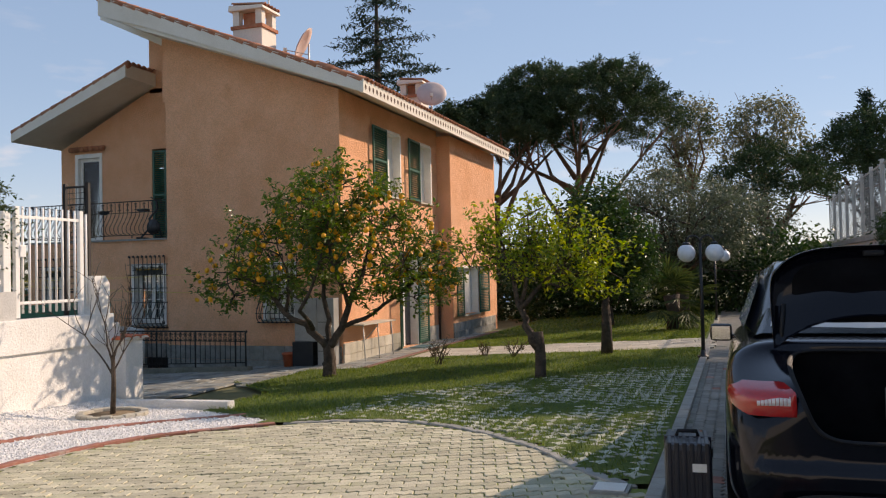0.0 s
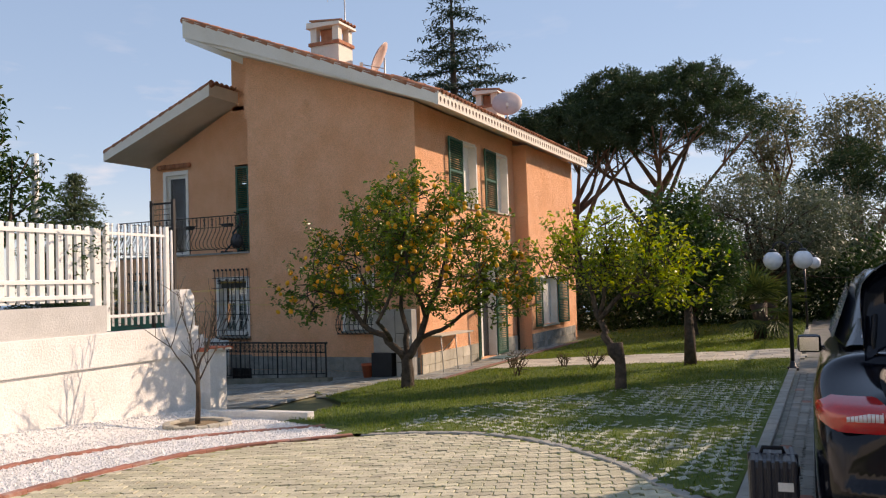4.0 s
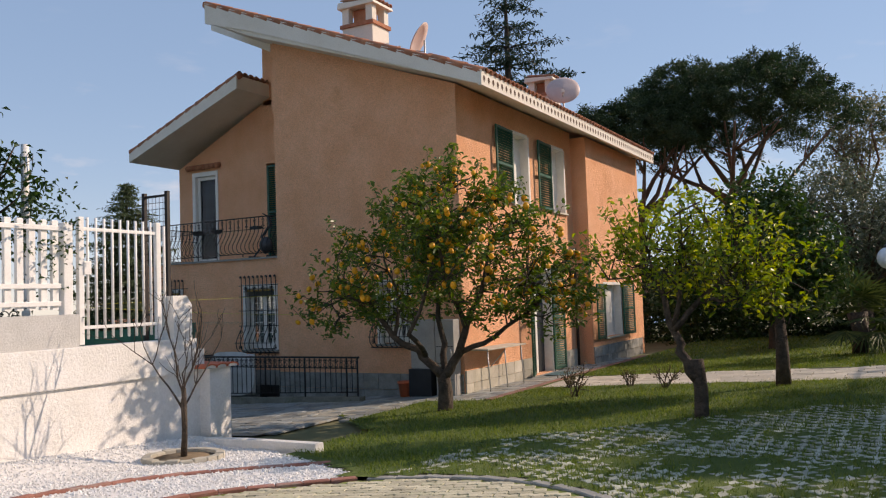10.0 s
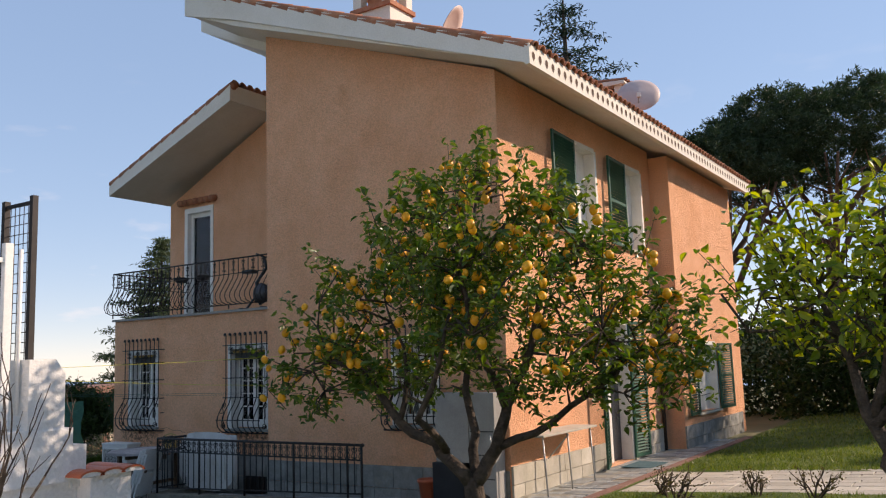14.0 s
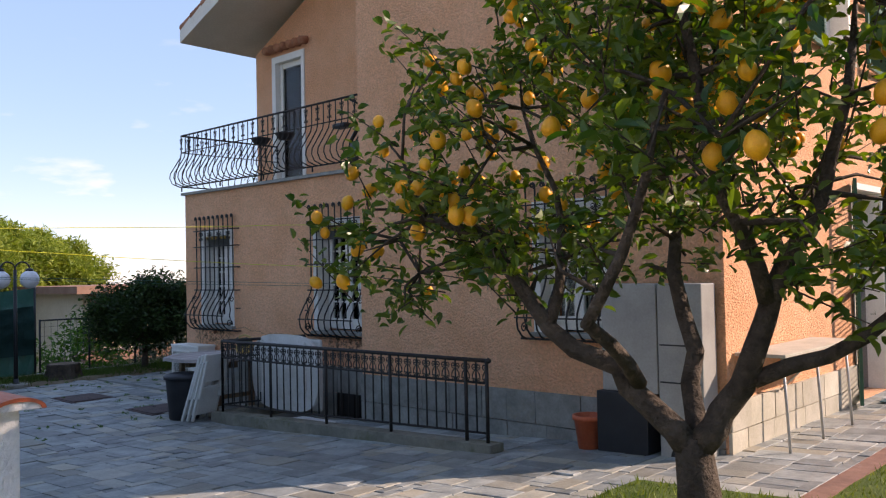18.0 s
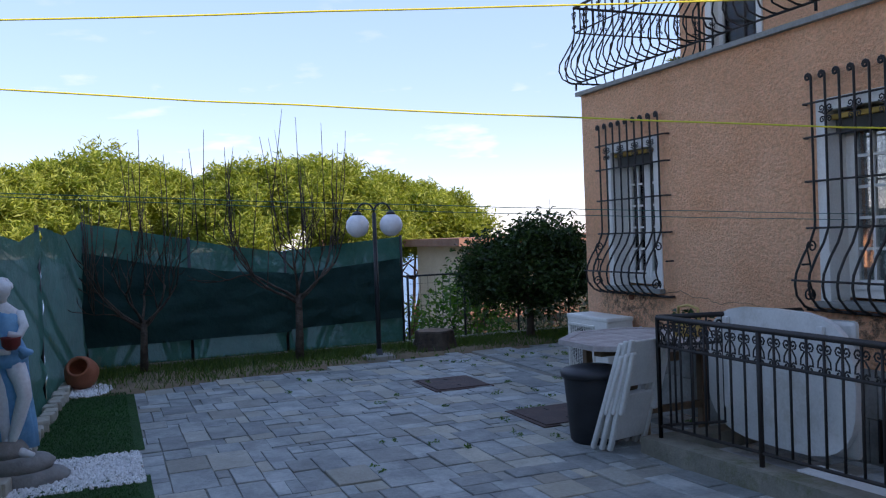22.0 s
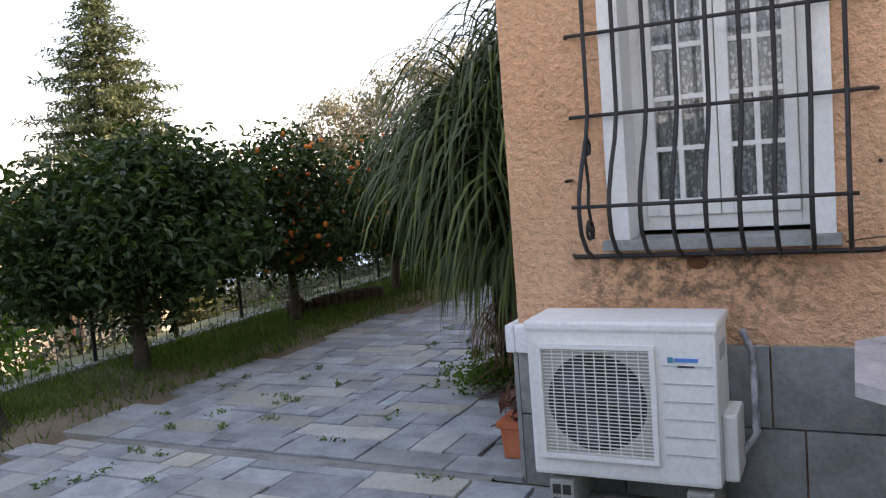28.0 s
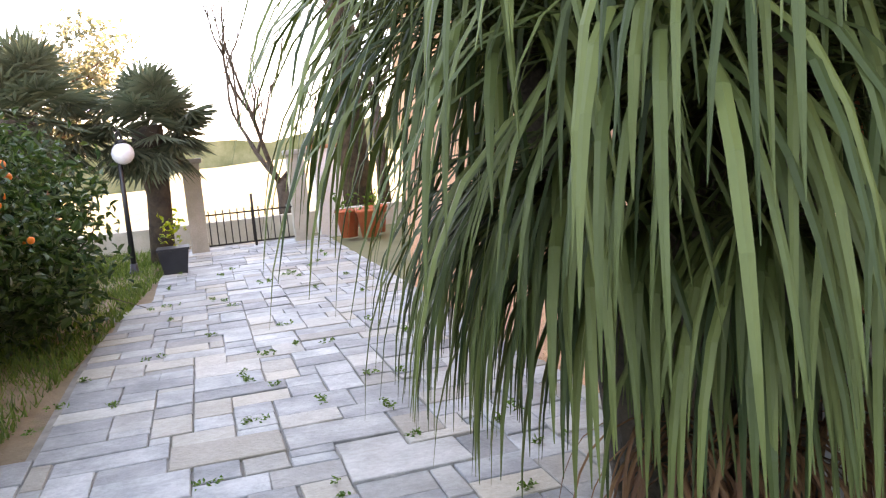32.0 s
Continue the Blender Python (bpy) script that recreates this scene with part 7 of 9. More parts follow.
nf = thing("net_fence", "dark green shade netting hung on fence posts round the terrace", "fence", at=(0, 0, 0))
net_panel(nf, (-20.8, 15.62), (-20.8, 13.9), -0.64, -0.64, (1.0, 0.93, 0.86), 1)
net_panel(nf, (-20.8, 13.9), (-20.8, 11.3), -0.64, -0.64, (0.84, 0.98, 1.16, 1.32), 2)
net_panel(nf, (-20.8, 13.95), (-20.8, 11.25), -0.28, -0.3, (0.55, 0.62, 0.75, 0.95), 7, 0.5, 0.06, NETDARK)
net_panel(nf, (-20.8, 15.6), (-20.8, 13.9), -0.2, -0.25, (0.68, 0.6, 0.52), 8, 0.5, 0.06, NETDARK)
net_panel(nf, (-20.8, 11.28), (-18.6, 10.92), -0.64, -0.64, (1.32, 1.16, 1.24), 3)
net_panel(nf, (-18.6, 10.92), (-13.0, 10.62), -0.64, -0.64, (1.24, 1.08, 1.18, 1.14, 1.2), 4)
net_panel(nf, (-13.0, 10.62), (-9.3, 10.72), -0.6, -0.5, (1.2, 1.1, 1.2), 5)
for x, y, h in ((-20.8, 15.64, 1.02), (-20.8, 13.9, 0.86), (-20.8, 11.28, 1.34), (-18.6, 10.9, 1.26), (-15.8, 10.72, 1.16), (-13.0, 10.58, 1.22), (-20.8, 12.6, 1.1)):
    tube("post", [(x, y, -0.75), (x, y, h)], 0.022, BLACKMETAL, nf, sides=7)
bk = thing("border_stones", "rough stone border along the net fence", "border", at=(0, 0, 0))
rb = np.random.default_rng(4)
for i in range(34):
    x = -20.4 + i * 0.2
    s = part("stone", bx(-0.09, -0.06, -0.05, 0.09, 0.06, 0.05 + rb.uniform(0, 0.03), 0.02), PALESTONE, bk)
    s.matrix_basis = pose(x, 11.16 + 0.013 * i * -1 + rb.normal(0, 0.015), -0.58, 0, 0, rb.normal(0, 9))
# iron fence with mesh further along the bank
wf = thing("bank_fence", "black iron rail fence with wire mesh along the bank", "fence", at=(0, 0, 0))
part("footing", bx(-20.95, 11.3, -0.9, -20.78, 28.5, -0.56, 0.01), CONCRETE, wf)
for i in range(14):
    y = 15.75 + i * 0.92
    tube("post", [(-20.86, y, -0.7), (-20.86, y, 0.42)], 0.02, BLACKMETAL, wf, sides=6)
    if i < 13:
        tube("rail", [(-20.86, y, 0.4), (-20.86, y + 0.92, 0.4)], 0.016, BLACKMETAL, wf, sides=6)
        for k in range(7):
            tube("wire", [(-20.86, y + 0.12 * (k + 0.7), -0.58), (-20.86, y + 0.12 * (k + 0.7), 0.4)], 0.004, BLACKMETAL, wf, sides=3)
        for k in range(5):
            tube("wire", [(-20.86, y, -0.4 + 0.17 * k), (-20.86, y + 0.92, -0.4 + 0.17 * k)], 0.003, BLACKMETAL, wf, sides=3)
for x, y, r, h in ((-20.1, 15.85, 0.28, 0.28),):
    s = thing("tree_stump", "dark weathered tree stump on the earth bank", "stump", at=(x, y, -0.63))
    V, F = [], []
    n = 22
    prof = [(1.25, -0.03), (1.05, 0.06), (0.97, 0.16), (0.96, h - 0.02), (0.9, h)]
    for k, z in prof:
        for i in range(n):
            a = 2 * math.pi * i / n
            q = 1 + 0.12 * math.sin(a * 5 + 1) * (1.4 - z / h * 0.7) + 0.05 * math.sin(a * 11)
            V.append((r * k * q * math.cos(a), r * k * q * math.sin(a), z))
    for j in range(len(prof) - 1):
        for i in range(n):
            F.append((j * n + i, j * n + (i + 1) % n, (j + 1) * n + (i + 1) % n, (j + 1) * n + i))
    raw("wood", V, F, DARKBARK, s)
    raw("cut_face", [v for v in V[-n:]], [tuple(range(n))], WOODBROWN, s, "pale cut face").location.z = 0.002
logs = thing("log_edging", "row of short dark upright logs edging the bank", "edging", at=(-20.45, 19.72, -0.6))
rl = np.random.default_rng(6)
for i in range(12):
    lathe("log", [(0.0, -0.06), (0.05, -0.06), (0.052, 0.12), (0.045, 0.15), (0.0, 0.155)], DARKBARK, logs, (0.042 * i, 0.092 * i, rl.normal(0, 0.012)), sides=9)
jar = thing("terracotta_jar", "terracotta jar lying tilted on white pebbles", "jar", at=(-19.35, 11.25, -0.46))
lathe("body", [(0.0, -0.2), (0.08, -0.19), (0.15, -0.11), (0.19, 0.0), (0.17, 0.1), (0.12, 0.16), (0.125, 0.2), (0.1, 0.2), (0.095, 0.16), (0.13, 0.08), (0.0, -0.1)], mat("smooth_terracotta", (0.36, 0.11, 0.055), (0.43, 0.15, 0.08), 5, 0.7, 0.1, 50), jar, m=pose(0, 0, 0.04, 0, 58, -12))

STAT = mat("statue_white", (0.66, 0.67, 0.68), (0.76, 0.77, 0.77), 5, 0.6, 0.1, 40)
STATBLUE = mat("statue_blue_paint", (0.10, 0.33, 0.58), (0.20, 0.48, 0.70), 6, 0.6, 0.1, 40)
STATROCK = mat("statue_rock", (0.20, 0.19, 0.18), (0.30, 0.29, 0.27), 6, 0.9, 0.4, 30)
STATRED = mat("statue_red", (0.22, 0.035, 0.03), None, 6, 0.5, 0.05)
V, F, M = [], [], []


def blob(cx, cy, cz, rx, ry, rz_, mi, n=12, k=9, wob=0.0):
    b = len(V)
    for i in range(k + 1):
        t = math.pi * i / k
        for j in range(n):
            a = 2 * math.pi * j / n
            q = 1 + wob * math.sin(3 * a + 4 * t)
            V.append((cx + rx * q * math.sin(t) * math.cos(a), cy + ry * q * math.sin(t) * math.sin(a), cz - rz_ * math.cos(t)))
    for i in range(k):
        for j in range(n):
            F.append((b + i * n + j, b + i * n + (j + 1) % n, b + (i + 1) * n + (j + 1) % n, b + (i + 1) * n + j))
            M.append(mi)


def limb(pts, rad, mi):
    f0 = len(F)
    tube_into(V, F, pts, rad, 9)
    M.extend([mi] * (len(F) - f0))


def skin(secs, mi, n=18, folds=0.0, count=7):
    """An organic form through elliptical sections (x, y, z, rx, ry); folds ripple it like cloth."""
    b = len(V)
    for q, (x, y, z, rx, ry) in enumerate(secs):
        for j in range(n):
            a = 2 * math.pi * j / n
            k = 1 + folds * math.sin(count * a + 0.35 * q) * min(1, 0.35 + q / len(secs))
            V.append((x + rx * k * math.cos(a), y + ry * k * math.sin(a), z))
    for i in range(len(secs) - 1):
        for j in range(n):
            F.append((b + i * n + j, b + i * n + (j + 1) % n, b + (i + 1) * n + (j + 1) % n, b + (i + 1) * n + j))
            M.append(mi)
    for ring_ in (tuple(b + j for j in reversed(range(n))), tuple(b + (len(secs) - 1) * n + j for j in range(n))):
        F.append(ring_)
        M.append(mi)


# layered rock base
for z0, z1, rx, ry, ox in ((-0.06, 0.06, 0.30, 0.21, 0.03), (0.05, 0.16, 0.24, 0.18, 0.0), (0.15, 0.27, 0.15, 0.14, -0.07)):
    skin([(ox, 0, z0, rx, ry), (ox + 0.01, 0.01, (z0 + z1) / 2, rx * 1.06, ry * 1.05), (ox - 0.01, 0, z1 - 0.015, rx * 0.97, ry * 0.97), (ox - 0.01, 0, z1, rx * 0.85, ry * 0.85)], 2, 15, 0.09, 4)
# the standing leg, then the leg that steps out with a bent knee
skin([(-0.04, 0.0, 0.25, 0.034, 0.04), (-0.05, 0.01, 0.42, 0.045, 0.05), (-0.05, 0.01, 0.6, 0.055, 0.058), (-0.03, 0.01, 0.82, 0.075, 0.075)], 0, 12)
limb([(0.02, -0.03, 0.2), (0.01, -0.035, 0.27), (0.06, -0.05, 0.42), (0.11, -0.07, 0.58), (0.09, -0.055, 0.68), (0.03, -0.02, 0.83)], [0.028, 0.03, 0.044, 0.05, 0.058, 0.075], 0)
limb([(0.0, -0.03, 0.2), (0.07, -0.05, 0.19), (0.15, -0.07, 0.165)], [0.03, 0.032, 0.02], 0)
limb([(-0.07, 0.0, 0.27), (0.0, -0.03, 0.265)], [0.032, 0.022], 0)
# blue drapery: hanging behind the legs, wound round the hips, over the chest
skin([(0.0, 0.07, 0.2, 0.15, 0.07), (-0.01, 0.07, 0.36, 0.15, 0.075), (-0.02, 0.06, 0.55, 0.14, 0.08), (-0.02, 0.03, 0.74, 0.13, 0.09), (-0.01, 0.01, 0.86, 0.12, 0.095)], 1, 30, 0.10, 8)
skin([(-0.1, -0.02, 0.22, 0.05, 0.06), (-0.12, 0.0, 0.45, 0.055, 0.07), (-0.1, 0.0, 0.7, 0.06, 0.08), (-0.06, 0.0, 0.85, 0.07, 0.08)], 1, 20, 0.12, 5)
skin([(0.0, -0.01, 0.78, 0.105, 0.095), (0.0, -0.01, 0.85, 0.13, 0.11), (0.0, -0.005, 0.91, 0.112, 0.095), (-0.01, 0.0, 0.97, 0.095, 0.08), (-0.01, 0.0, 1.06, 0.115, 0.09), (-0.02, 0.0, 1.13, 0.12, 0.085), (-0.03, 0.0, 1.175, 0.085, 0.06)], 1, 30, 0.035, 9)
limb([(0.1, -0.07, 0.86), (0.15, -0.09, 0.88), (0.1, -0.11, 0.91)], [0.03, 0.035, 0.02], 1)
# chest, shoulders, neck and head with curled hair
skin([(-0.02, 0.0, 1.1, 0.105, 0.075), (-0.03, 0.0, 1.16, 0.118, 0.07), (-0.035, 0.0, 1.195, 0.08, 0.055), (-0.035, -0.005, 1.23, 0.038, 0.038)], 0, 18)
skin([(-0.035, -0.005, 1.2, 0.036, 0.036), (-0.03, -0.015, 1.25, 0.038, 0.04), (-0.02, -0.03, 1.28, 0.052, 0.062), (-0.015, -0.035, 1.32, 0.058, 0.068), (-0.02, -0.02, 1.36, 0.05, 0.06), (-0.02, -0.015, 1.385, 0.02, 0.025)], 0, 16)
for k in range(26):
    a, e = k * 2.4, 0.25 + 1.2 * ((k * 7) % 26) / 26
    blob(-0.03 + 0.06 * math.cos(a) * math.cos(e), 0.005 + 0.062 * math.sin(a) * math.cos(e) * (1 if math.sin(a) > 0 else 0.45), 1.315 + 0.07 * math.sin(e), 0.022, 0.022, 0.02, 0, 7, 5)
blob(-0.06, 0.05, 1.30, 0.032, 0.032, 0.035, 0, 8, 6)
# arms: one holds the bowl at the waist, the other lies across the breast
limb([(-0.135, 0.0, 1.155), (-0.155, -0.03, 1.05), (-0.13, -0.07, 0.94), (-0.03, -0.13, 0.90), (0.05, -0.15, 0.895)], [0.038, 0.034, 0.03, 0.024, 0.018], 0)
limb([(0.075, 0.0, 1.15), (0.12, -0.05, 1.06), (0.1, -0.1, 1.0), (0.04, -0.13, 1.02)], [0.036, 0.032, 0.027, 0.02], 0)
skin([(0.06, -0.15, 0.91, 0.03, 0.03), (0.06, -0.15, 0.94, 0.058, 0.055), (0.06, -0.15, 0.985, 0.062, 0.06), (0.06, -0.15, 1.0, 0.068, 0.066), (0.06, -0.15, 0.99, 0.05, 0.05)], 3, 16)
statue = raw("garden_statue", V, F, STAT, None, "", True)
for mm in (STATBLUE, STATROCK, STATRED):
    statue.data.materials.append(mm)
for p, mi in zip(statue.data.polygons, M):
    p.material_index = mi
statue.matrix_basis = pose(-15.48, 10.9, -0.58, 0, 0, 80)
tagged(statue, "painted garden statue with blue drapery on a rock base", "statue")
# tile cap on the end of the boundary wall
cap = thing("coping_tiles", "red terracotta coping tiles on the end of the white wall", "coping", at=(-9.05, 10.37, 0.59))
for yy in (0.0, 0.2, 0.4):
    arch = [(0.118 * math.cos(a), 0.055 * math.sin(a)) for a in np.linspace(0, math.pi, 11)]
    inner = [(0.1 * math.cos(a), 0.038 * math.sin(a)) for a in np.linspace(math.pi, 0, 11)]
    t = part("coping_tile", prism(bmesh.new(), arch + inner, "x", -0.28, 0.28), REDTILE, cap, smooth=False)
    t.matrix_basis = pose(0, yy + 0.1, 0.005)
    part("tile_mortar", prism(bmesh.new(), inner[::-1], "x", -0.27, 0.27), WHITEWALL, t)
part("bedding", bx(-0.22, 0.17, -0.02, 0.22, 0.52, 0.006), WHITEWALL, cap)


# clothes lines
def cord(label, material, a, b, sag, r):
    c = tagged(new("clothes_line"), label, "clothes line", "clothes lines")
    a, b = Vector(a), Vector(b)
    tube("cord", [a.lerp(b, f) - Vector((0, 0, sag * math.sin(math.pi * f) + 0.004 * noise.noise((f * 21, sag * 50, 0)))) for f in np.linspace(0, 1, 24)], r, material, c, sides=5)


YCORD = mat("yellow_cord", (0.62, 0.56, 0.04), (0.70, 0.64, 0.07), 8, 0.6, 0.05)
GCORD = mat("green_wire", (0.012, 0.10, 0.085), (0.02, 0.13, 0.11), 8, 0.5, 0.05)
cord("thin yellow clothes line strung high above the terrace", YCORD, (-11.26, 10.66, 1.505), (-9.72, 15.9, 1.65), 0.03, 0.0024)
cord("thin yellow clothes line sagging above the terrace", YCORD, (-11.57, 10.66, 1.47), (-9.8, 15.9, 1.15), 0.055, 0.0024)
cord("thin green wire strung from the house to the fence", GCORD, (-13.25, 10.66, 1.275), (-13.21, 16.22, 1.00), 0.02, 0.0022)
cord("thin green wire strung beside its twin", GCORD, (-12.95, 10.66, 1.27), (-13.0, 16.22, 1.03), 0.012, 0.0022)


# ---- white fence and gate on the boundary wall ----
bf = thing("garden_fence", "white concrete picket fence with two rails on the boundary wall", "fence", at=(-9.12, 0, 1.38))
FV, FF = slab_geo(0.05, 0.075, 1.02, 0.008)
pk = bpy.data.meshes.new("picket")
pk.from_pydata(FV, [], FF)
pk.materials.append(WHITEPAINT)
yy = -4.0
bay = 0
while yy < 8.3:
    part("post", bx(-0.05, yy - 0.06, 0.0, 0.05, yy + 0.06, 1.06, 0.01), WHITEPAINT, bf)
    for i in range(13):
        y = yy + 0.15 + i * 0.145
        if y < 8.45:
            share("picket", pk, pose(0.0, y, 1.08), bf)
    e = min(yy + 2.1, 8.5)
    for z in (0.96, 0.3, 0.1):
        part("rail", bx(0.026, yy + 0.06, z, 0.052, e - 0.06, z + 0.055, 0.006), WHITEPAINT, bf)
    yy += 2.1
part("post", bx(-0.05, 8.48, -0.05, 0.05, 8.6, 1.06, 0.01), WHITEPAINT, bf)
gt = thing("garden_gate", "tall white vertical bar gate with letter plate beside the pier", "gate", at=(-9.1, 8.68, 1.02))
for y in (0.0, 1.16):
    part("stile", bx(-0.03, y, 0.0, 0.03, y + 0.07, 1.5, 0.006), WHITEPAINT, gt)
for i in range(9):
    tube("bar", [(0, 0.14 + i * 0.118, 0.06), (0, 0.14 + i * 0.118, 1.5)], 0.017, WHITEPAINT, gt, sides=8)
for z in (0.18, 1.34):
    part("rail", bx(-0.015, 0.07, z, 0.015, 1.16, z + 0.04, 0.004), WHITEPAINT, gt)
part("lock_plate", bx(0.0, 0.06, 0.82, 0.045, 0.16, 0.98, 0.006), WHITEPAINT, gt)
tube("end_bar", [(0, 1.31, 0.1), (0, 1.31, 1.46)], 0.017, WHITEPAINT, gt, sides=8)
# vine at the fence's end post and hedge behind the pickets
vn = thing("fence_vine", "dark climbing vine over the end of the white fence", "vine", at=(-9.15, 8.55, 1.4))
V, F = [], []
leaves_into(np.random.default_rng(3), V, F, np.random.default_rng(4).normal(0, 1, (46, 3)) * (0.1, 0.2, 0.3) + (0, -0.1, 0.72), 0.06, 8, 0.07)
leaves_into(np.random.default_rng(5), V, F, np.random.default_rng(6).normal(0, 1, (14, 3)) * (0.06, 0.06, 0.35) + (0, 0.08, 0.3), 0.05, 6, 0.06)
raw("leaves", V, F, ORANGELEAF, vn)
hd = thing("hedge", "dark hedge behind the white fence", "hedge", at=(-9.7, 3.5, 0.8))
V, F = [], []
cs = np.random.default_rng(9).uniform((-0.25, -6, 0), (0.2, 5, 0.75), (520, 3))
leaves_into(np.random.default_rng(10), V, F, cs, 0.09, 14, 0.075)
raw("leaves", V, F, CEDARLEAF, hd)


def bare_tree(name, label, at, seed, h, r, crown, kids=3, depth=3, first=0.8, spread=0.55, up=0.35, n_main=5, shoots=0, shoot_len=0.7, low=0.0):
    """A leafless tree: trunk, main limbs with their twigs, and straight upright shoots."""
    t = thing(name, label, "tree", "bare trees", at=at)
    rg_ = np.random.default_rng(seed)
    tube("trunk", [(0, 0, -0.05), (0.02, 0.01, h * 0.5), (0.0, 0.02, h)], [r * 1.3, r, r * 0.9], BARK, t, sides=9)
    for i in range(n_main):
        V, F, tips = [], [], []
        a = 2 * math.pi * (i + rg_.uniform(-0.2, 0.2)) / n_main
        grow(rg_, (0, 0, h - 0.03 - (0.05 + low) * (i % 3)), (math.cos(a) * 0.8, math.sin(a) * 0.8, first), crown, r * 0.45, depth, V, F, tips, spread, up, kids, 5, 0.68, 0.13)
        for k in range(shoots):
            p = Vector(tips[rg_.integers(len(tips))])
            q = p + Vector((rg_.normal(0, 0.09), rg_.normal(0, 0.09), 1)) * shoot_len * float(rg_.uniform(0.4, 1.2))
            tube_into(V, F, [p, p.lerp(q, 0.5) + Vector(rg_.normal(0, 0.012, 3)), q], [0.008, 0.006, 0.003], 4)
        raw("limb", V, F, BARK, t, "", True)
    return t


sap = bare_tree("sapling", "leafless young tree in a round stone planting ring", (-7.91, 9.13, -0.3), 12, 0.8, 0.03, 0.62, depth=2, kids=3, n_main=6, first=1.5, spread=0.4, low=0.16)
ring = thing("planting_ring", "round pale rough stone planting ring in the gravel", "planting ring", at=(-7.91, 9.13, -0.3))
for i in range(18):
    a = 2 * math.pi * i / 18
    s = part("ring_stone", bx(-0.07, -0.05, -0.08, 0.07, 0.05, 0.055 + random.uniform(0, 0.015), 0.015), PALESTONE, ring)
    s.matrix_basis = pose(0.4 * math.cos(a), 0.4 * math.sin(a), 0.0, 0, 0, math.degrees(a) + 90)
lathe("soil", [(0.0, 0.035), (0.36, 0.02), (0.36, 0.0), (0.0, 0.0)], EARTH, ring, sides=18)
bare_tree("bare_fruit_tree", "pruned leafless fruit tree on the bank by the net fence", (-20.15, 13.92, -0.63), 21, 0.92, 0.05, 0.7, depth=2, kids=3, n_main=6, first=0.5, up=0.3, spread=0.5, shoots=6, shoot_len=1.3)
bare_tree("bare_fruit_tree", "pruned leafless fruit tree on the bank by the net fence", (-20.2, 11.95, -0.63), 22, 0.7, 0.045, 0.68, depth=2, kids=3, n_main=6, first=0.5, up=0.28, spread=0.5, shoots=6, shoot_len=1.1)
# rose bushes beside the path
for i, (x, y, h) in enumerate(((-5.4, 15.0, 0.62), (-6.0, 16.35, 0.4), (-4.9, 16.35, 0.35), (-4.2, 15.95, 0.45))):
    t = thing("rose_bush", "pruned thorny rose bush in the grass", "shrub", "rose bushes", at=(x, y, zg(x, y)))
    rg_ = np.random.default_rng(50 + i)
    V, F, tips = [], [], []
    for k in range(6):
        grow(rg_, (rg_.normal(0, 0.05), rg_.normal(0, 0.05), -0.02), (rg_.normal(0, 0.35), rg_.normal(0, 0.35), 1), h * 0.55, 0.014, 1, V, F, tips, 0.45, 0.2, 3, 4)
    raw("stem", V, F, DARKBARK, t, "", True)
    V, F = [], []
    leaves_into(rg_, V, F, tips[::2], 0.03, 3, 0.04)
    raw("leaves", V, F, leafmat("rose_leaf_%d" % i, (0.06, 0.05, 0.02), (0.12, 0.11, 0.03)), t)

# ---- wall fence and ivy along the driveway ----
ef = thing("mesh_fence", "grey steel mesh fence panels on top of the retaining wall", "fence", at=(3.05, 0, 2.16))
WIREM = mat("pale_wire", (0.30, 0.30, 0.29), (0.38, 0.38, 0.37), 5, 0.5, 0.05, metal=0.3)
for i in range(18):
    y = 3.0 + i * 1.6
    part("post", bx(-0.04, y - 0.04, -0.02, 0.04, y + 0.04, 1.62, 0.006), GREYMETAL, ef)
    V, F = [], []
    for k in range(20):
        tube_into(V, F, [(0, y + 0.06, 0.12 + k * 0.072), (0, y + 1.54, 0.12 + k * 0.072)], 0.0028, 3)
    for k in range(20):
        tube_into(V, F, [(0, y + 0.08 + k * 0.076, 0.1), (0, y + 0.08 + k * 0.076, 1.5)], 0.0028, 3)
    panel = raw("mesh_panel", V, F, WIREM, ef)
    for z in (0.08, 1.5):
        part("panel_rail", bx(-0.012, y + 0.045, z, 0.012, y + 1.555, z + 0.03), GREYMETAL, panel)
    for yy in (y + 0.042, y + 1.53):
        part("panel_stile", bx(-0.012, yy, 0.112, 0.012, yy + 0.028, 1.498), GREYMETAL, panel)


def ivy(label, seed, n, fn, leaf, size=0.075):
    t = thing("ivy", label, "ivy", "wall ivy", at=(2.9, 10, 0))
    rg_ = np.random.default_rng(seed)
    pts = []
    while len(pts) < n:
        y, z = rg_.uniform(5.5, 20), rg_.uniform(-0.1, 2.45)
        k = fn(y, z) + 0.35 * noise.noise((y * 1.1, z * 1.4, seed))
        if rg_.random() < k:
            pts.append((-0.06 - rg_.uniform(0, 0.16) * k, y - 10, z))
    V, F = [], []
    leaves_into(rg_, V, F, pts, 0.07, 12, size)
    raw("leaves", V, F, leaf, t)
    V, F = [], []
    for k in range(6):
        y0 = rg_.uniform(-3.5, 8)
        pts = [(-0.015, y0 + 0.15 * noise.noise((k, z * 2, 1)), z) for z in np.linspace(-0.05, 2.0, 9)]
        tube_into(V, F, pts, [0.009] * 5 + [0.005] * 4, 5)
    raw("stems", V, F, DARKBARK, t, "", True)
    return t


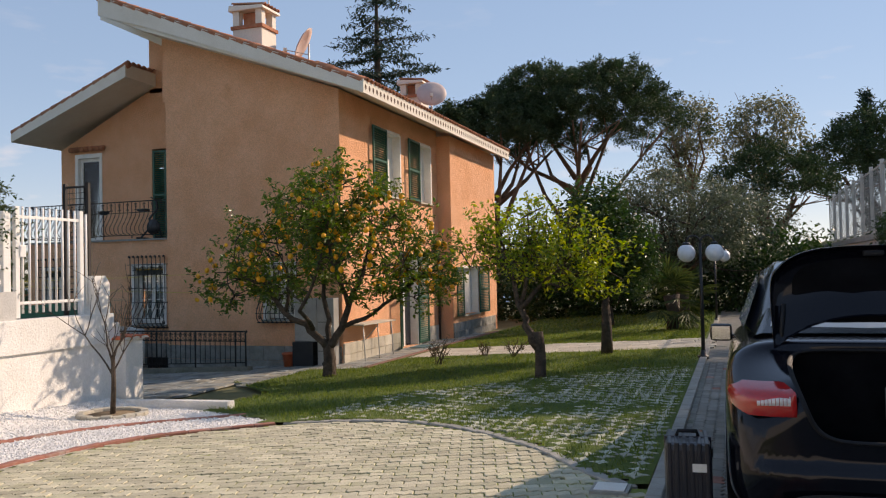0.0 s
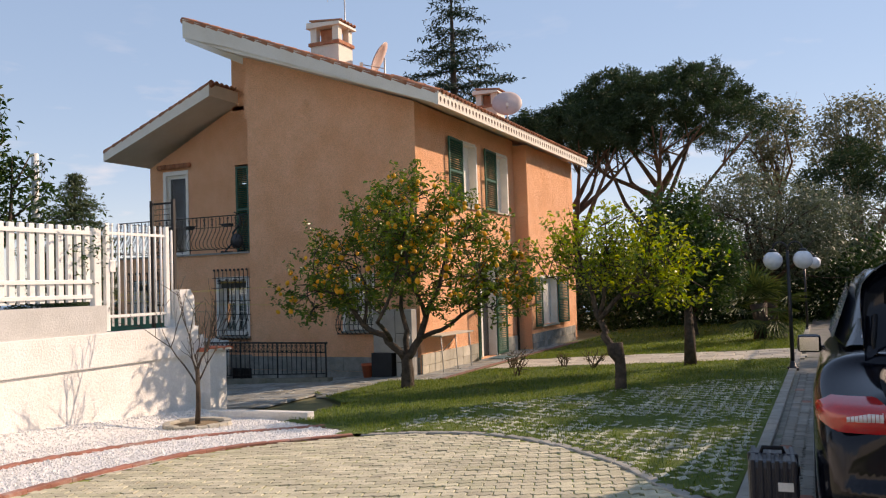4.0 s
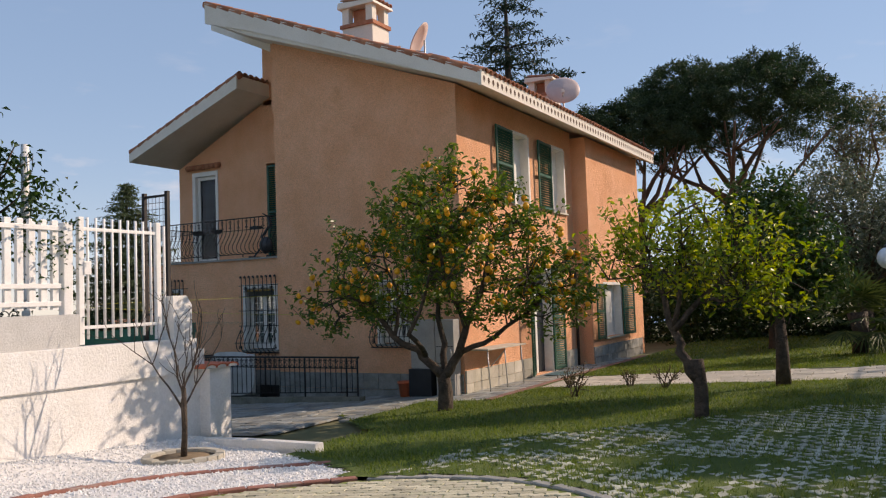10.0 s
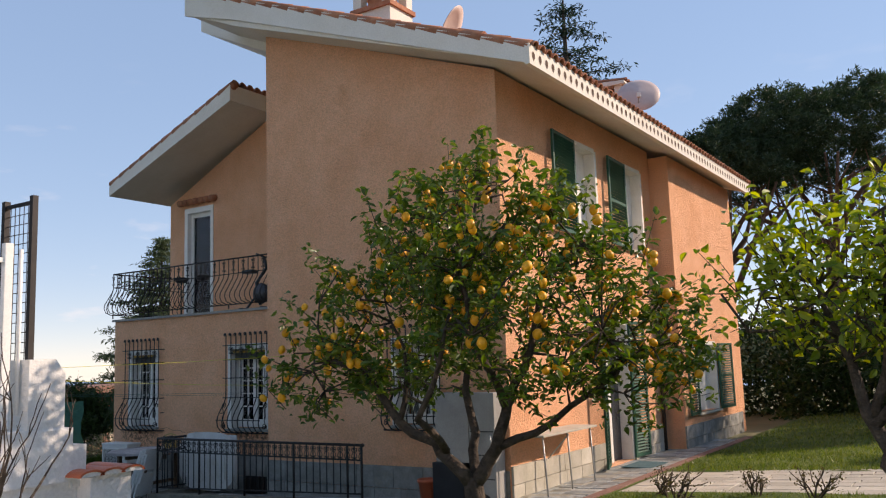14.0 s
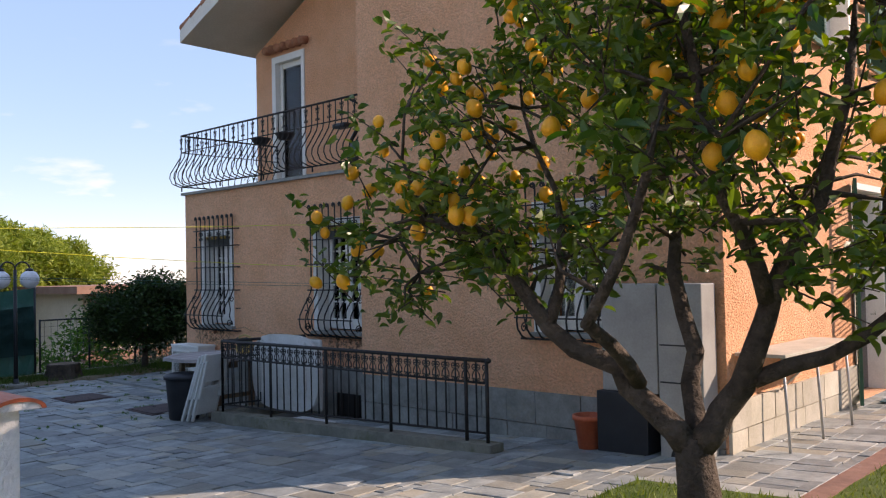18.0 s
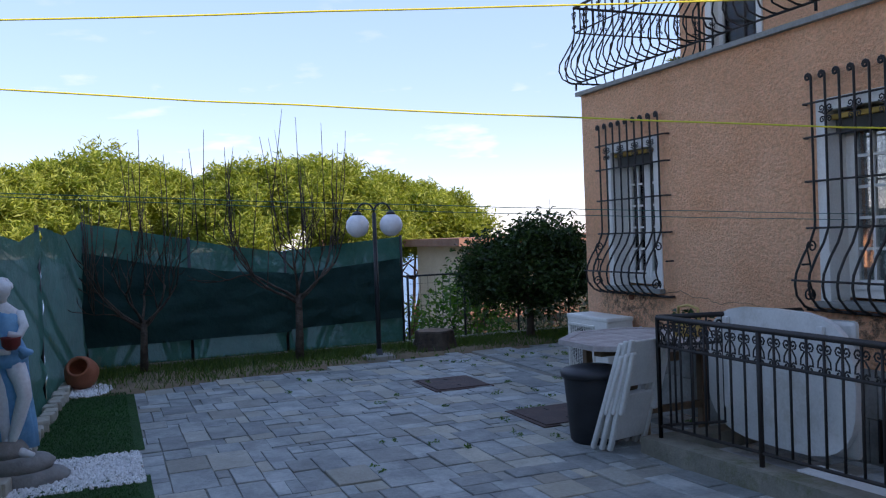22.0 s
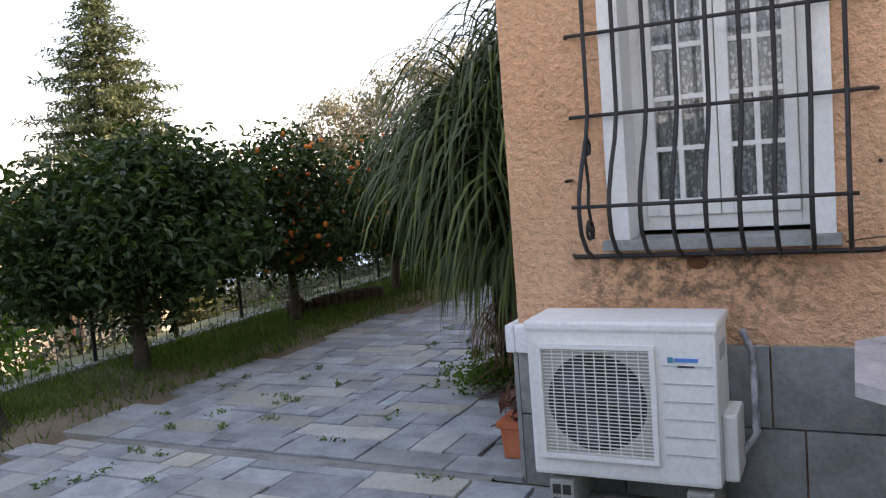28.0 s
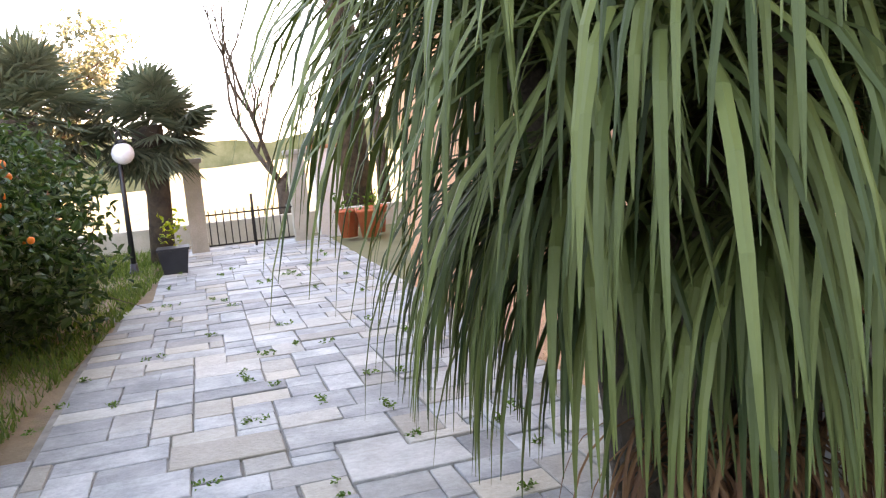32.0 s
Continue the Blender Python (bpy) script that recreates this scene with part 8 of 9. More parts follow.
ivy("dense dark ivy hanging over the retaining wall", 1, 900, lambda y, z: (0.95 if 11.6 < y < 19 and z > 0.9 + 0.05 * (y - 11) - (0.7 if 10.5 < y < 12.5 else 0) else 0.0) + (0.5 if 10.1 < y < 12 and z > 0.3 else 0), ORANGELEAF)
ivy("yellow-green climbing vine on the retaining wall", 2, 480, lambda y, z: (0.95 if 6.2 < y < 9.6 and z > 0.95 - 0.25 * (8.5 - y) else 0.0) + (0.14 if 6 < y < 12 else 0.0), IVYLEAF)
pipe = thing("wall_pipe", "thin black drain pipe along the foot of the wall", "pipe", at=(2.86, 8, 0.0))
tube("pipe", [(0, -4, 0.12), (0, 0.2, 0.15), (0, 1.6, 0.2), (-0.1, 1.7, 0.32)], 0.018, BLACKMETAL, pipe)

# ---- car ----
CARPAINT = mat("black_car_paint", (0.004, 0.0045, 0.008), (0.0055, 0.006, 0.010), 2, 0.14, 0.0, 30, spec=0.28, coat=0.15)
CARPAINT.node_tree.nodes["Principled BSDF"].inputs["Metallic"].default_value = 0.2
TRIM = mat("black_trim", (0.006, 0.006, 0.007), (0.010, 0.010, 0.011), 4, 0.6, 0.05, 80)
FELT = mat("boot_felt", (0.004, 0.004, 0.005), (0.008, 0.008, 0.009), 6, 0.95, 0.2, 90, spec=0.05)
CHROME = mat("chrome", (0.6, 0.6, 0.6), (0.65, 0.65, 0.65), 2, 0.12, 0, metal=1.0)
REDLENS = mat("red_lens", (0.42, 0.012, 0.012), (0.5, 0.02, 0.018), 3, 0.12, 0.0, 60, spec=0.6, coat=0.8)
CLEARLENS = mat("clear_lens", (0.62, 0.52, 0.50), (0.72, 0.65, 0.62), 30, 0.15, 0.2, 60, spec=0.6)
RUBBER = mat("tyre_rubber", (0.012, 0.012, 0.012), (0.02, 0.02, 0.02), 6, 0.85, 0.1, 60)
# pale base colour paints the bright light seen in the car's glass
REARGLASS = glassmat("pale_lit_glass", (0.50, 0.57, 0.60), 0.03)
car = thing("car", "dark saloon car with its boot lid open on the driveway", "car")
car.matrix_basis = Matrix.LocRotScale((0.675, 4.5, 0), None, Vector((0.875, 1.05, 1.08)))


def loft(name, secs, material, parent, label="", mirror=True, caps=True):
    """Skin half-sections (y, [(x, z) ...]) and mirror them into one closed shell."""
    V, F = [], []
    n = len(secs[0][1])
    for y, pts in secs:
        full = [(-x, z) for x, z in reversed(pts)] + [(x, z) for x, z in pts]
        V += [(x, y, z) for x, z in full]
    k = 2 * n
    for s in range(len(secs) - 1):
        for i in range(k - 1):
            F.append((s * k + i, s * k + i + 1, (s + 1) * k + i + 1, (s + 1) * k + i))
    if caps:
        F.append(tuple(range(k)))
        F.append(tuple((len(secs) - 1) * k + i for i in reversed(range(k))))
    ob = raw(name, V, F, material, parent, label, True)
    return ob


NS = 72


def ring(w, z0, z1, pw=0.5, pz=0.62):
    """A rounded cross-section of the car as (x, z) points."""
    out = []
    for k in range(NS):
        a = 2 * math.pi * k / NS
        c, s_ = math.cos(a), math.sin(a)
        out.append((w * math.copysign(abs(c) ** pw, c), (z0 + z1) / 2 + (z1 - z0) / 2 * math.copysign(abs(s_) ** pz, s_)))
    return out


def boot_depth(z):
    return 0.62 * smooth01((z - 0.80) / 0.17)


def tail(s_, z, y0):
    """How far forward the rounded tail lies, s_ of the way from the boot opening to the flank."""
    y = y0 + (0.75 - y0) * (1 - (1 - min(1, s_) ** 3.8) ** (1 / 3.8))
    return y - 0.045 * (1 - smooth01((z - 0.47) / 0.035)) * (1 - s_ ** 4)


HOLE = [(x * (0.98 + 0.16 * (z - 0.78) / 0.18), z) for x, z in ring(0.50, 0.60, 0.965, 0.36, 0.42)]
FLANK = ring(0.91, 0.14, 1.01, 0.30, 0.40)
V, F = [], []
STEPS = 18
for k in range(STEPS + 1):
    f = 1 - (1 - k / STEPS) ** 1.3
    for (xa, za), (xb, zb) in zip(HOLE, FLANK):
        x, z = xa + (xb - xa) * f, za + (zb - za) * f
        V.append((x, tail(f, z, boot_depth(za)), z))
for y, w, z0, z1 in ((1.5, 0.915, 0.17, 1.0), (2.6, 0.915, 0.18, 0.985), (3.6, 0.905, 0.19, 0.95), (4.3, 0.88, 0.2, 0.86), (4.75, 0.76, 0.24, 0.74), (4.92, 0.5, 0.32, 0.62)):
    V += [(x, y, z) for x, z in ring(w, z0, z1, 0.36, 0.55)]
nr = len(V) // NS
for r_ in range(nr - 1):
    for k in range(NS):
        F.append((r_ * NS + k, r_ * NS + (k + 1) % NS, (r_ + 1) * NS + (k + 1) % NS, (r_ + 1) * NS + k))
F.append(tuple((nr - 1) * NS + k for k in range(NS)))
raw("body", V, F, CARPAINT, car, "", True)
# rubber seal round the boot and the lined well inside it
V, F = [], []
for k, (gx, gz, gy) in enumerate(((1.012, 1.02, -0.004), (0.985, 0.975, -0.016), (0.955, 0.93, 0.01))):
    for x, z in HOLE:
        V.append((x * gx, boot_depth(z) + gy - 0.045 * 0, 0.78 + (z - 0.78) * gz))
for r_ in range(2):
    for k in range(NS):
        F.append((r_ * NS + k, r_ * NS + (k + 1) % NS, (r_ + 1) * NS + (k + 1) % NS, (r_ + 1) * NS + k))
raw("boot_seal", V, F, TRIM, car, "black rubber boot seal", True)
V, F = [], []
for d in (0.0, 0.3, 0.62):
    for x, z in HOLE:
        V.append((x * 0.965, max(boot_depth(z) + 0.012, d + 0.01), 0.775 + (z - 0.775) * (0.95 if d < 0.2 else 1.0) - (0.16 * (d / 0.62) if z < 0.7 else 0)))
for r_ in range(2):
    for k in range(NS):
        F.append((r_ * NS + k, r_ * NS + (k + 1) % NS, (r_ + 1) * NS + (k + 1) % NS, (r_ + 1) * NS + k))
F.append(tuple(2 * NS + k for k in range(NS)))
raw("boot_liner", V, F, FELT, car, "dark felt boot lining")
part("boot_latch_tab", bx(0.03, 0.57, 0.62, 0.055, 0.59, 0.78, 0.004), mat("grey_strap", (0.16, 0.16, 0.16), None, 4, 0.7, 0), car, "grey pull strap")
for s in (-1, 1):
    def lamp_grid(xs_, lo, hi, proud, n=6):
        V, F = [], []
        for x in xs_:
            for k in range(n + 1):
                z = lo(x) + (hi(x) - lo(x)) * k / n
                edge = 0.010 * (abs(2 * k / n - 1) ** 4)
                V.append((s * x, tail((x - 0.5) / 0.42, z, boot_depth(z)) - proud + edge, z))
        for a in range(len(xs_) - 1):
            for k in range(n):
                q = a * (n + 1) + k
                f = (q, q + 1, q + n + 2, q + n + 1)
                F.append(f if s > 0 else f[::-1])
        return V, F
    V, F = lamp_grid(np.linspace(0.49, 0.885, 15), lambda x: 0.712 + 0.04 * max(0, x - 0.78) / 0.1, lambda x: 0.80 + 0.055 * smooth01((x - 0.47) / 0.12) - 0.03 * max(0, x - 0.8) / 0.08, 0.014)
    lamp = raw("tail_lamp", V, F, REDLENS, car, "glossy red tail lamp", True)
    for q in range(9):
        x0 = 0.55 + q * 0.02
        V, F = lamp_grid([x0, x0 + 0.017], lambda x: 0.757, lambda x: 0.805 - 0.02 * max(0, x - 0.6) / 0.13, 0.020, 3)
        raw("reverse_lens", V, F, CLEARLENS, lamp, "clear ribbed reversing lens", True)
# open boot lid, leaning just forward of upright
LIDH = 0.53
V, F = [], []
ny, nx = 12, 24
for side_, off in ((0, 0.0), (1, 0.05)):
    for j in range(ny + 1):
        v = j / ny
        for i in range(nx + 1):
            u = i / nx * 2 - 1
            w = 0.62 - 0.02 * (1 - v) - 0.035 * v ** 4
            z = 0.17 * (1 - abs(u) ** 2.4) * (1 - v) ** 1.5 + LIDH * v - 0.11 * abs(u) ** 5 * v ** 3 - 0.02 * u * u * v
            y = off + 0.09 * math.sin(v * 2.4) + 0.05 * u * u - (0.045 * abs(u) ** 8 if side_ == 0 else 0) - (0.04 * v ** 10 if side_ == 0 else 0)
            V.append((u * w, y, z))
k = (ny + 1) * (nx + 1)
for s_ in (0, 1):
    for j in range(ny):
        for i in range(nx):
            q = s_ * k + j * (nx + 1) + i
            f = (q, q + 1, q + nx + 2, q + nx + 1)
            F.append(f if s_ == 0 else f[::-1])
edge_loop = [i for i in range(nx + 1)] + [j * (nx + 1) + nx for j in range(1, ny + 1)] + [ny * (nx + 1) + i for i in range(nx - 1, -1, -1)] + [j * (nx + 1) for j in range(ny - 1, 0, -1)]
F += [(edge_loop[i], edge_loop[(i + 1) % len(edge_loop)], k + edge_loop[(i + 1) % len(edge_loop)], k + edge_loop[i]) for i in range(len(edge_loop))]
lid = raw("boot_lid", V, F, CARPAINT, car, "raised boot lid with dark lining", True)
lid.matrix_basis = pose(0, 0.60, 0.965, 2, 0, 0)
V, F = [], []
for ring_, (sc, dy) in enumerate(((1.0, 0.012), (0.95, -0.012), (0.3, -0.014))):
    for a in np.linspace(0, 2 * math.pi, 48, endpoint=False):
        u = 0.50 * sc * math.copysign(abs(math.cos(a)) ** 0.45, math.cos(a))
        z = 0.305 + 0.17 * sc * math.copysign(abs(math.sin(a)) ** 0.55, math.sin(a)) - 0.03 * (u / 0.5) ** 2 * (1 if math.sin(a) > 0 else 0.6)
        V.append((u, dy + 0.09 * math.sin(z / LIDH * 2.4) + 0.05 * (u / 0.58) ** 2, z))
for r_ in range(2):
    for q in range(48):
        F.append((r_ * 48 + q, r_ * 48 + (q + 1) % 48, (r_ + 1) * 48 + (q + 1) % 48, (r_ + 1) * 48 + q))
F.append(tuple(96 + q for q in range(48)))
raw("lid_lining", V, F, FELT, lid, "black felt lid lining", True)
part("lid_latch", bx(-0.06, 0.03, 0.475, 0.06, 0.065, 0.505, 0.01), TRIM, lid)
for s in (-1, 1):
    tube("hinge_arm", [(s * 0.5, 0.8, 0.9), (s * 0.545, 0.66, 0.95), (s * 0.55, 0.635, 1.06), (s * 0.53, 0.655, 1.2)], 0.014, TRIM, car)
# greenhouse
loft("cabin", [(1.0, [(0.0, 1.02), (0.55, 1.02), (0.66, 1.02), (0.70, 1.01)]), (1.35, [(0.0, 1.22), (0.5, 1.21), (0.6, 1.16), (0.72, 1.0)]), (1.75, [(0.0, 1.39), (0.48, 1.37), (0.585, 1.31), (0.76, 1.0)]), (2.2, [(0.0, 1.445), (0.5, 1.43), (0.6, 1.37), (0.79, 0.99)]), (2.9, [(0.0, 1.43), (0.5, 1.41), (0.6, 1.35), (0.79, 0.98)]), (3.4, [(0.0, 1.25), (0.45, 1.23), (0.6, 1.16), (0.77, 0.96)]), (3.85, [(0.0, 0.98), (0.45, 0.97), (0.6, 0.95), (0.72, 0.93)])], CARPAINT, car)
raw("rear_window", [(-0.60, 1.04, 1.045), (0.60, 1.04, 1.045), (0.49, 1.66, 1.365), (0, 1.70, 1.385), (-0.49, 1.66, 1.365), (0, 0.98, 1.04)], [(0, 5, 1, 2, 3, 4)], REARGLASS, car, "rear window with its bright reflection painted as a pale colour").location.z = 0.012
for s in (-1, 1):
    raw("side_window", [(s * x, y, z) for x, y, z in ((0.775, 1.45, 1.02), (0.805, 2.6, 1.01), (0.79, 3.35, 1.0), (0.64, 2.95, 1.33), (0.64, 2.2, 1.36), (0.66, 1.75, 1.27))], [(0, 1, 2, 3, 4, 5)], REARGLASS, car)
    m_ = part("wing_mirror", bx(s * 0.87, 2.7, 0.83, s * 1.07, 2.82, 0.96, 0.035), CARPAINT, car)
    part("mirror_glass", bx(s * 0.89, 2.692, 0.845, s * 1.05, 2.698, 0.945), CHROME, m_, "mirror glass")
    part("mirror_stalk", bx(s * 0.78, 2.73, 0.84, s * 0.88, 2.79, 0.88, 0.01), CARPAINT, m_)
    for y in (0.95, 3.85):
        wheel = lathe("wheel", [(0.0, -0.11), (0.24, -0.11), (0.30, -0.115), (0.335, -0.09), (0.335, 0.09), (0.30, 0.115), (0.0, 0.11)], RUBBER, car, m=pose(s * 0.80, y, 0.335, 0, 90, 0), sides=28, label="black tyre")
        lathe("rim", [(0.0, 0.06), (0.06, 0.07), (0.2, 0.09), (0.235, 0.12), (0.225, 0.1), (0.0, 0.03)], GREYMETAL, wheel, sides=20, m=Matrix.Scale(s, 4, (0, 0, 1)))
ex = lathe("exhaust", [(0.0, -0.02), (0.03, -0.02), (0.04, 0.0), (0.047, 0.012), (0.052, 0.0), (0.05, -0.12)], TRIM, car, m=Matrix.LocRotScale((0.60, -0.01, 0.235), Euler((radians(90), 0, 0)), Vector((1.45, 0.8, 1))), label="oval dull steel exhaust tip")
V, F = [], []
for k, (dz, dy) in enumerate(((0.0, -0.006), (-0.02, -0.014), (-0.1, -0.006), (-0.12, 0.006))):
    for i in range(25):
        u = i / 24 * 2 - 1
        x = 0.62 * u
        V.append((x, tail(max(0, abs(x) - 0.5) / 0.42, 0.3, 0) + dy, 0.385 - 0.05 * abs(u) ** 6 + dz))
F = [(k * 25 + i, k * 25 + i + 1, (k + 1) * 25 + i + 1, (k + 1) * 25 + i) for k in range(3) for i in range(24)]
raw("diffuser", V, F, TRIM, car, "matt black lower bumper panel", True)
# suitcase
sc_ = thing("suitcase", "upright black ribbed hard-shell suitcase on the paving", "suitcase", at=(-0.33, 5.02, 0), rz=4)
SHELL = mat("black_shell", (0.014, 0.016, 0.022), (0.02, 0.022, 0.03), 5, 0.35, 0.05, 60, spec=0.5)
part("shell", bx(-0.125, -0.2, 0.05, 0.125, 0.2, 0.55, 0.035), SHELL, sc_)
for i in range(6):
    x = -0.1 + i * 0.04
    part("rib", bx(x - 0.012, -0.206, 0.07, x + 0.012, 0.206, 0.556, 0.006), SHELL, sc_)
part("frame_band", bx(-0.129, -0.02, 0.06, 0.129, 0.02, 0.558, 0.008), SHELL, sc_)
tube("handle", [(-0.06, 0.0, 0.55), (-0.05, 0, 0.585), (0.05, 0, 0.585), (0.06, 0, 0.55)], 0.012, TRIM, sc_)
part("tag", bx(0.02, -0.209, 0.4, 0.095, -0.206, 0.445), WHITEPLASTIC, sc_, "white baggage tag")
for x in (-0.1, 0.1):
    for y in (-0.16, 0.16):
        lathe("castor", [(0.0, -0.015), (0.025, -0.015), (0.025, 0.015), (0.0, 0.015)], TRIM, sc_, m=pose(x, y, 0.026, 0, 90, 0), sides=12)
for z in (0.14, 0.46):
    part("corner_guard", bx(0.124, -0.1, z, 0.134, -0.05, z + 0.05, 0.003), TRIM, sc_)


# ---- strap-leaved plant at the house corner ----
def strap_leaves(r, V, F, heads, per, L0, L1, width, lift=0.75, fall=1.0, seg=7, out=None):
    """Long folded strap leaves that rise from each head and hang over."""
    for hx, hy, hz in heads:
        for i in range(per):
            a = r.uniform(0, 2 * math.pi)
            if out is not None:
                a = math.atan2(hy, hx) + r.normal(0, out)
            el = r.uniform(-0.15, lift * 1.35)
            L = r.uniform(L0, L1)
            w = width * r.uniform(0.75, 1.2)
            p = np.array([hx, hy, hz], float) + r.normal(0, 0.04, 3)
            d = np.array([math.cos(a) * math.cos(el), math.sin(a) * math.cos(el), math.sin(el)])
            b = len(V)
            tw = r.normal(0, 0.15)
            for k in range(seg + 1):
                f = k / seg
                ww = w * (0.55 + 0.9 * f if f < 0.4 else 0.95 * (1 - ((f - 0.4) / 0.6) ** 2.2)) * 0.5 + 0.001
                s = np.array([-math.sin(a + tw * f), math.cos(a + tw * f), 0])
                n = np.cross(s, d)
                n /= np.linalg.norm(n) + 1e-9
                V += [tuple(p + s * ww + n * ww * 0.35), tuple(p), tuple(p - s * ww + n * ww * 0.35)]
                p = p + d * L / seg
                d = d + np.array([0, 0, -1]) * fall * (0.16 + 0.42 * f) * r.uniform(0.8, 1.2)
                d /= np.linalg.norm(d)
            for k in range(seg):
                q = b + 3 * k
                F += [(q, q + 1, q + 4, q + 3), (q + 1, q + 2, q + 5, q + 4)]


dr = thing("strap_leaf_palm", "huge dragon-tree clump with long drooping green strap leaves", "palm", at=(-17.0, 17.86, -0.62))
r8 = np.random.default_rng(77)
V, F = [], []
heads = [(0.05, -0.05, 2.15), (-0.25, 0.2, 2.0), (0.15, 0.3, 1.95), (-0.35, -0.2, 1.8), (0.22, -0.25, 1.75), (-0.5, 0.25, 1.65), (-0.1, -0.42, 1.6), (0.1, 0.5, 1.7), (-0.6, -0.1, 1.5), (0.3, -0.05, 1.5), (-0.35, -0.42, 1.35), (0.12, -0.5, 1.3), (-0.2, 0.55, 1.5)]
strap_leaves(r8, V, F, [h for h in heads if h[0] > -0.3], 150, 0.75, 1.15, 0.021, 0.85, 1.7)
strap_leaves(r8, V, F, [h for h in heads if h[0] < -0.3], 140, 0.68, 1.08, 0.021, 0.85, 1.6)
strap_leaves(r8, V, F, [(-0.12, -0.35, 1.0), (0.15, -0.42, 0.98), (0.25, -0.3, 0.92), (0.35, -0.1, 1.0), (-0.25, -0.05, 1.0), (-0.4, -0.1, 1.12), (-0.4, 0.15, 1.1)], 90, 0.55, 0.88, 0.021, 0.5, 2.0, out=0.8)
raw("leaves", V, F, PALMLEAF, dr)
V, F = [], []
strap_leaves(r8, V, F, [(-0.1, -0.3, 0.5), (0.12, -0.3, 0.48), (-0.25, -0.15, 0.5), (0.2, -0.2, 0.55)], 50, 0.3, 0.52, 0.010, 0.1, 2.0, out=1.0)
strap_leaves(r8, V, F, [(-0.1, -0.3, 0.06), (0.1, -0.32, 0.05), (0.3, -0.25, 0.05)], 14, 0.3, 0.6, 0.02, 0.1, 0.4, out=0.9)
raw("dead_leaves", V, F, DEADLEAF, dr, "dry rust-brown hanging leaves")
V, F = [], []
for hx, hy, hz in heads[:9]:
    tube_into(V, F, [(hx * 0.4, hy * 0.4, -0.05), (hx * 0.55, hy * 0.6, hz * 0.5), (hx, hy, hz)], [0.085, 0.06, 0.05], 8)
raw("trunk", V, F, DARKBARK, dr, "", True)
gc = thing("ground_cover", "low bright green weed cushion under the strap leaves", "ground cover", at=(-17.33, 17.7, -0.62))
V, F = [], []
cs = [(x, y, abs(z)) for x, y, z in r8.normal(0, 1, (70, 3)) * (0.13, 0.15, 0.09)]
leaves_into(r8, V, F, cs, 0.035, 34, 0.03, 0.6, -0.5)
cs = [(x + 0.55, y - 0.32, abs(z)) for x, y, z in r8.normal(0, 1, (22, 3)) * (0.12, 0.1, 0.04)]
leaves_into(r8, V, F, cs, 0.03, 12, 0.028, 0.6, -0.5)
raw("leaves", V, F, WEEDLEAF, gc)
ag = thing("agave", "small pale variegated agave at the foot of the ledge", "succulent", at=(-16.74, 16.98, -0.62))
V, F = [], []
strap_leaves(r8, V, F, [(0, 0, 0.04)], 16, 0.11, 0.18, 0.036, 0.9, 0.25)
raw("leaves", V, F, leafmat("pale_agave", (0.16, 0.25, 0.12), (0.28, 0.36, 0.18), 0.5, 0.2), ag)

# citrus trees along the bank
ob_ = [((0, 0, 1.08), (1.0, 1.05, 0.66)), ((-0.1, -0.5, 1.1), (0.7, 0.6, 0.52)), ((0.1, 0.35, 1.45), (0.65, 0.6, 0.40)), ((0.0, 0.6, 1.05), (0.7, 0.6, 0.5)), ((0.1, -0.2, 1.62), (0.25, 0.25, 0.3))]
tA, pA, rA = tree("orange_tree", "dark leafy orange tree on the bank by the fence", "tree", (-20.2, 17.45, -0.63), 61, 12, ob_, 600, 26, 0.11, 0.078, ORANGELEAF, DARKBARK, 0.055, 0.5, 0.5, group="orange trees")
oc = [((0, 0, 1.08), (0.85, 0.9, 0.6)), ((0.1, -0.3, 1.5), (0.5, 0.5, 0.36)), ((0.1, 0.4, 1.0), (0.6, 0.6, 0.45)), ((0.15, -0.1, 1.8), (0.12, 0.12, 0.22))]
tB, pB, rB = tree("orange_tree", "orange tree with many small orange fruits on the bank", "tree", (-20.2, 19.45, -0.63), 62, 10, oc, 500, 25, 0.105, 0.07, ORANGELEAF, DARKBARK, 0.05, 0.5, 0.5, group="orange trees")
hang_fruit(tB, ORANGE, "orange", pB * (1.05, 1.05, 1.02), 300, rB, oc)
tC, pC, rC = tree("orange_tree", "orange tree with scattered fruits further along the bank", "tree", (-20.1, 21.3, -0.63), 63, 10, oc, 500, 25, 0.105, 0.07, ORANGELEAF, DARKBARK, 0.05, 0.5, 0.5, group="orange trees")
hang_fruit(tC, ORANGE, "orange", pC * (1.05, 1.05, 1.02), 200, rC, oc)
od = [((0, 0, 0.85), (0.95, 1.1, 0.85)), ((-0.1, 0.7, 1.05), (0.8, 0.8, 0.75)), ((0.05, -0.5, 0.5), (0.7, 0.6, 0.5))]
tree("laurel_bush", "dense dark evergreen bush beside the slate path", "shrub", (-19.98, 22.9, -0.63), 64, 8, od, 520, 17, 0.14, 0.085, ORANGELEAF, DARKBARK, 0.05, 0.4, 0.5)


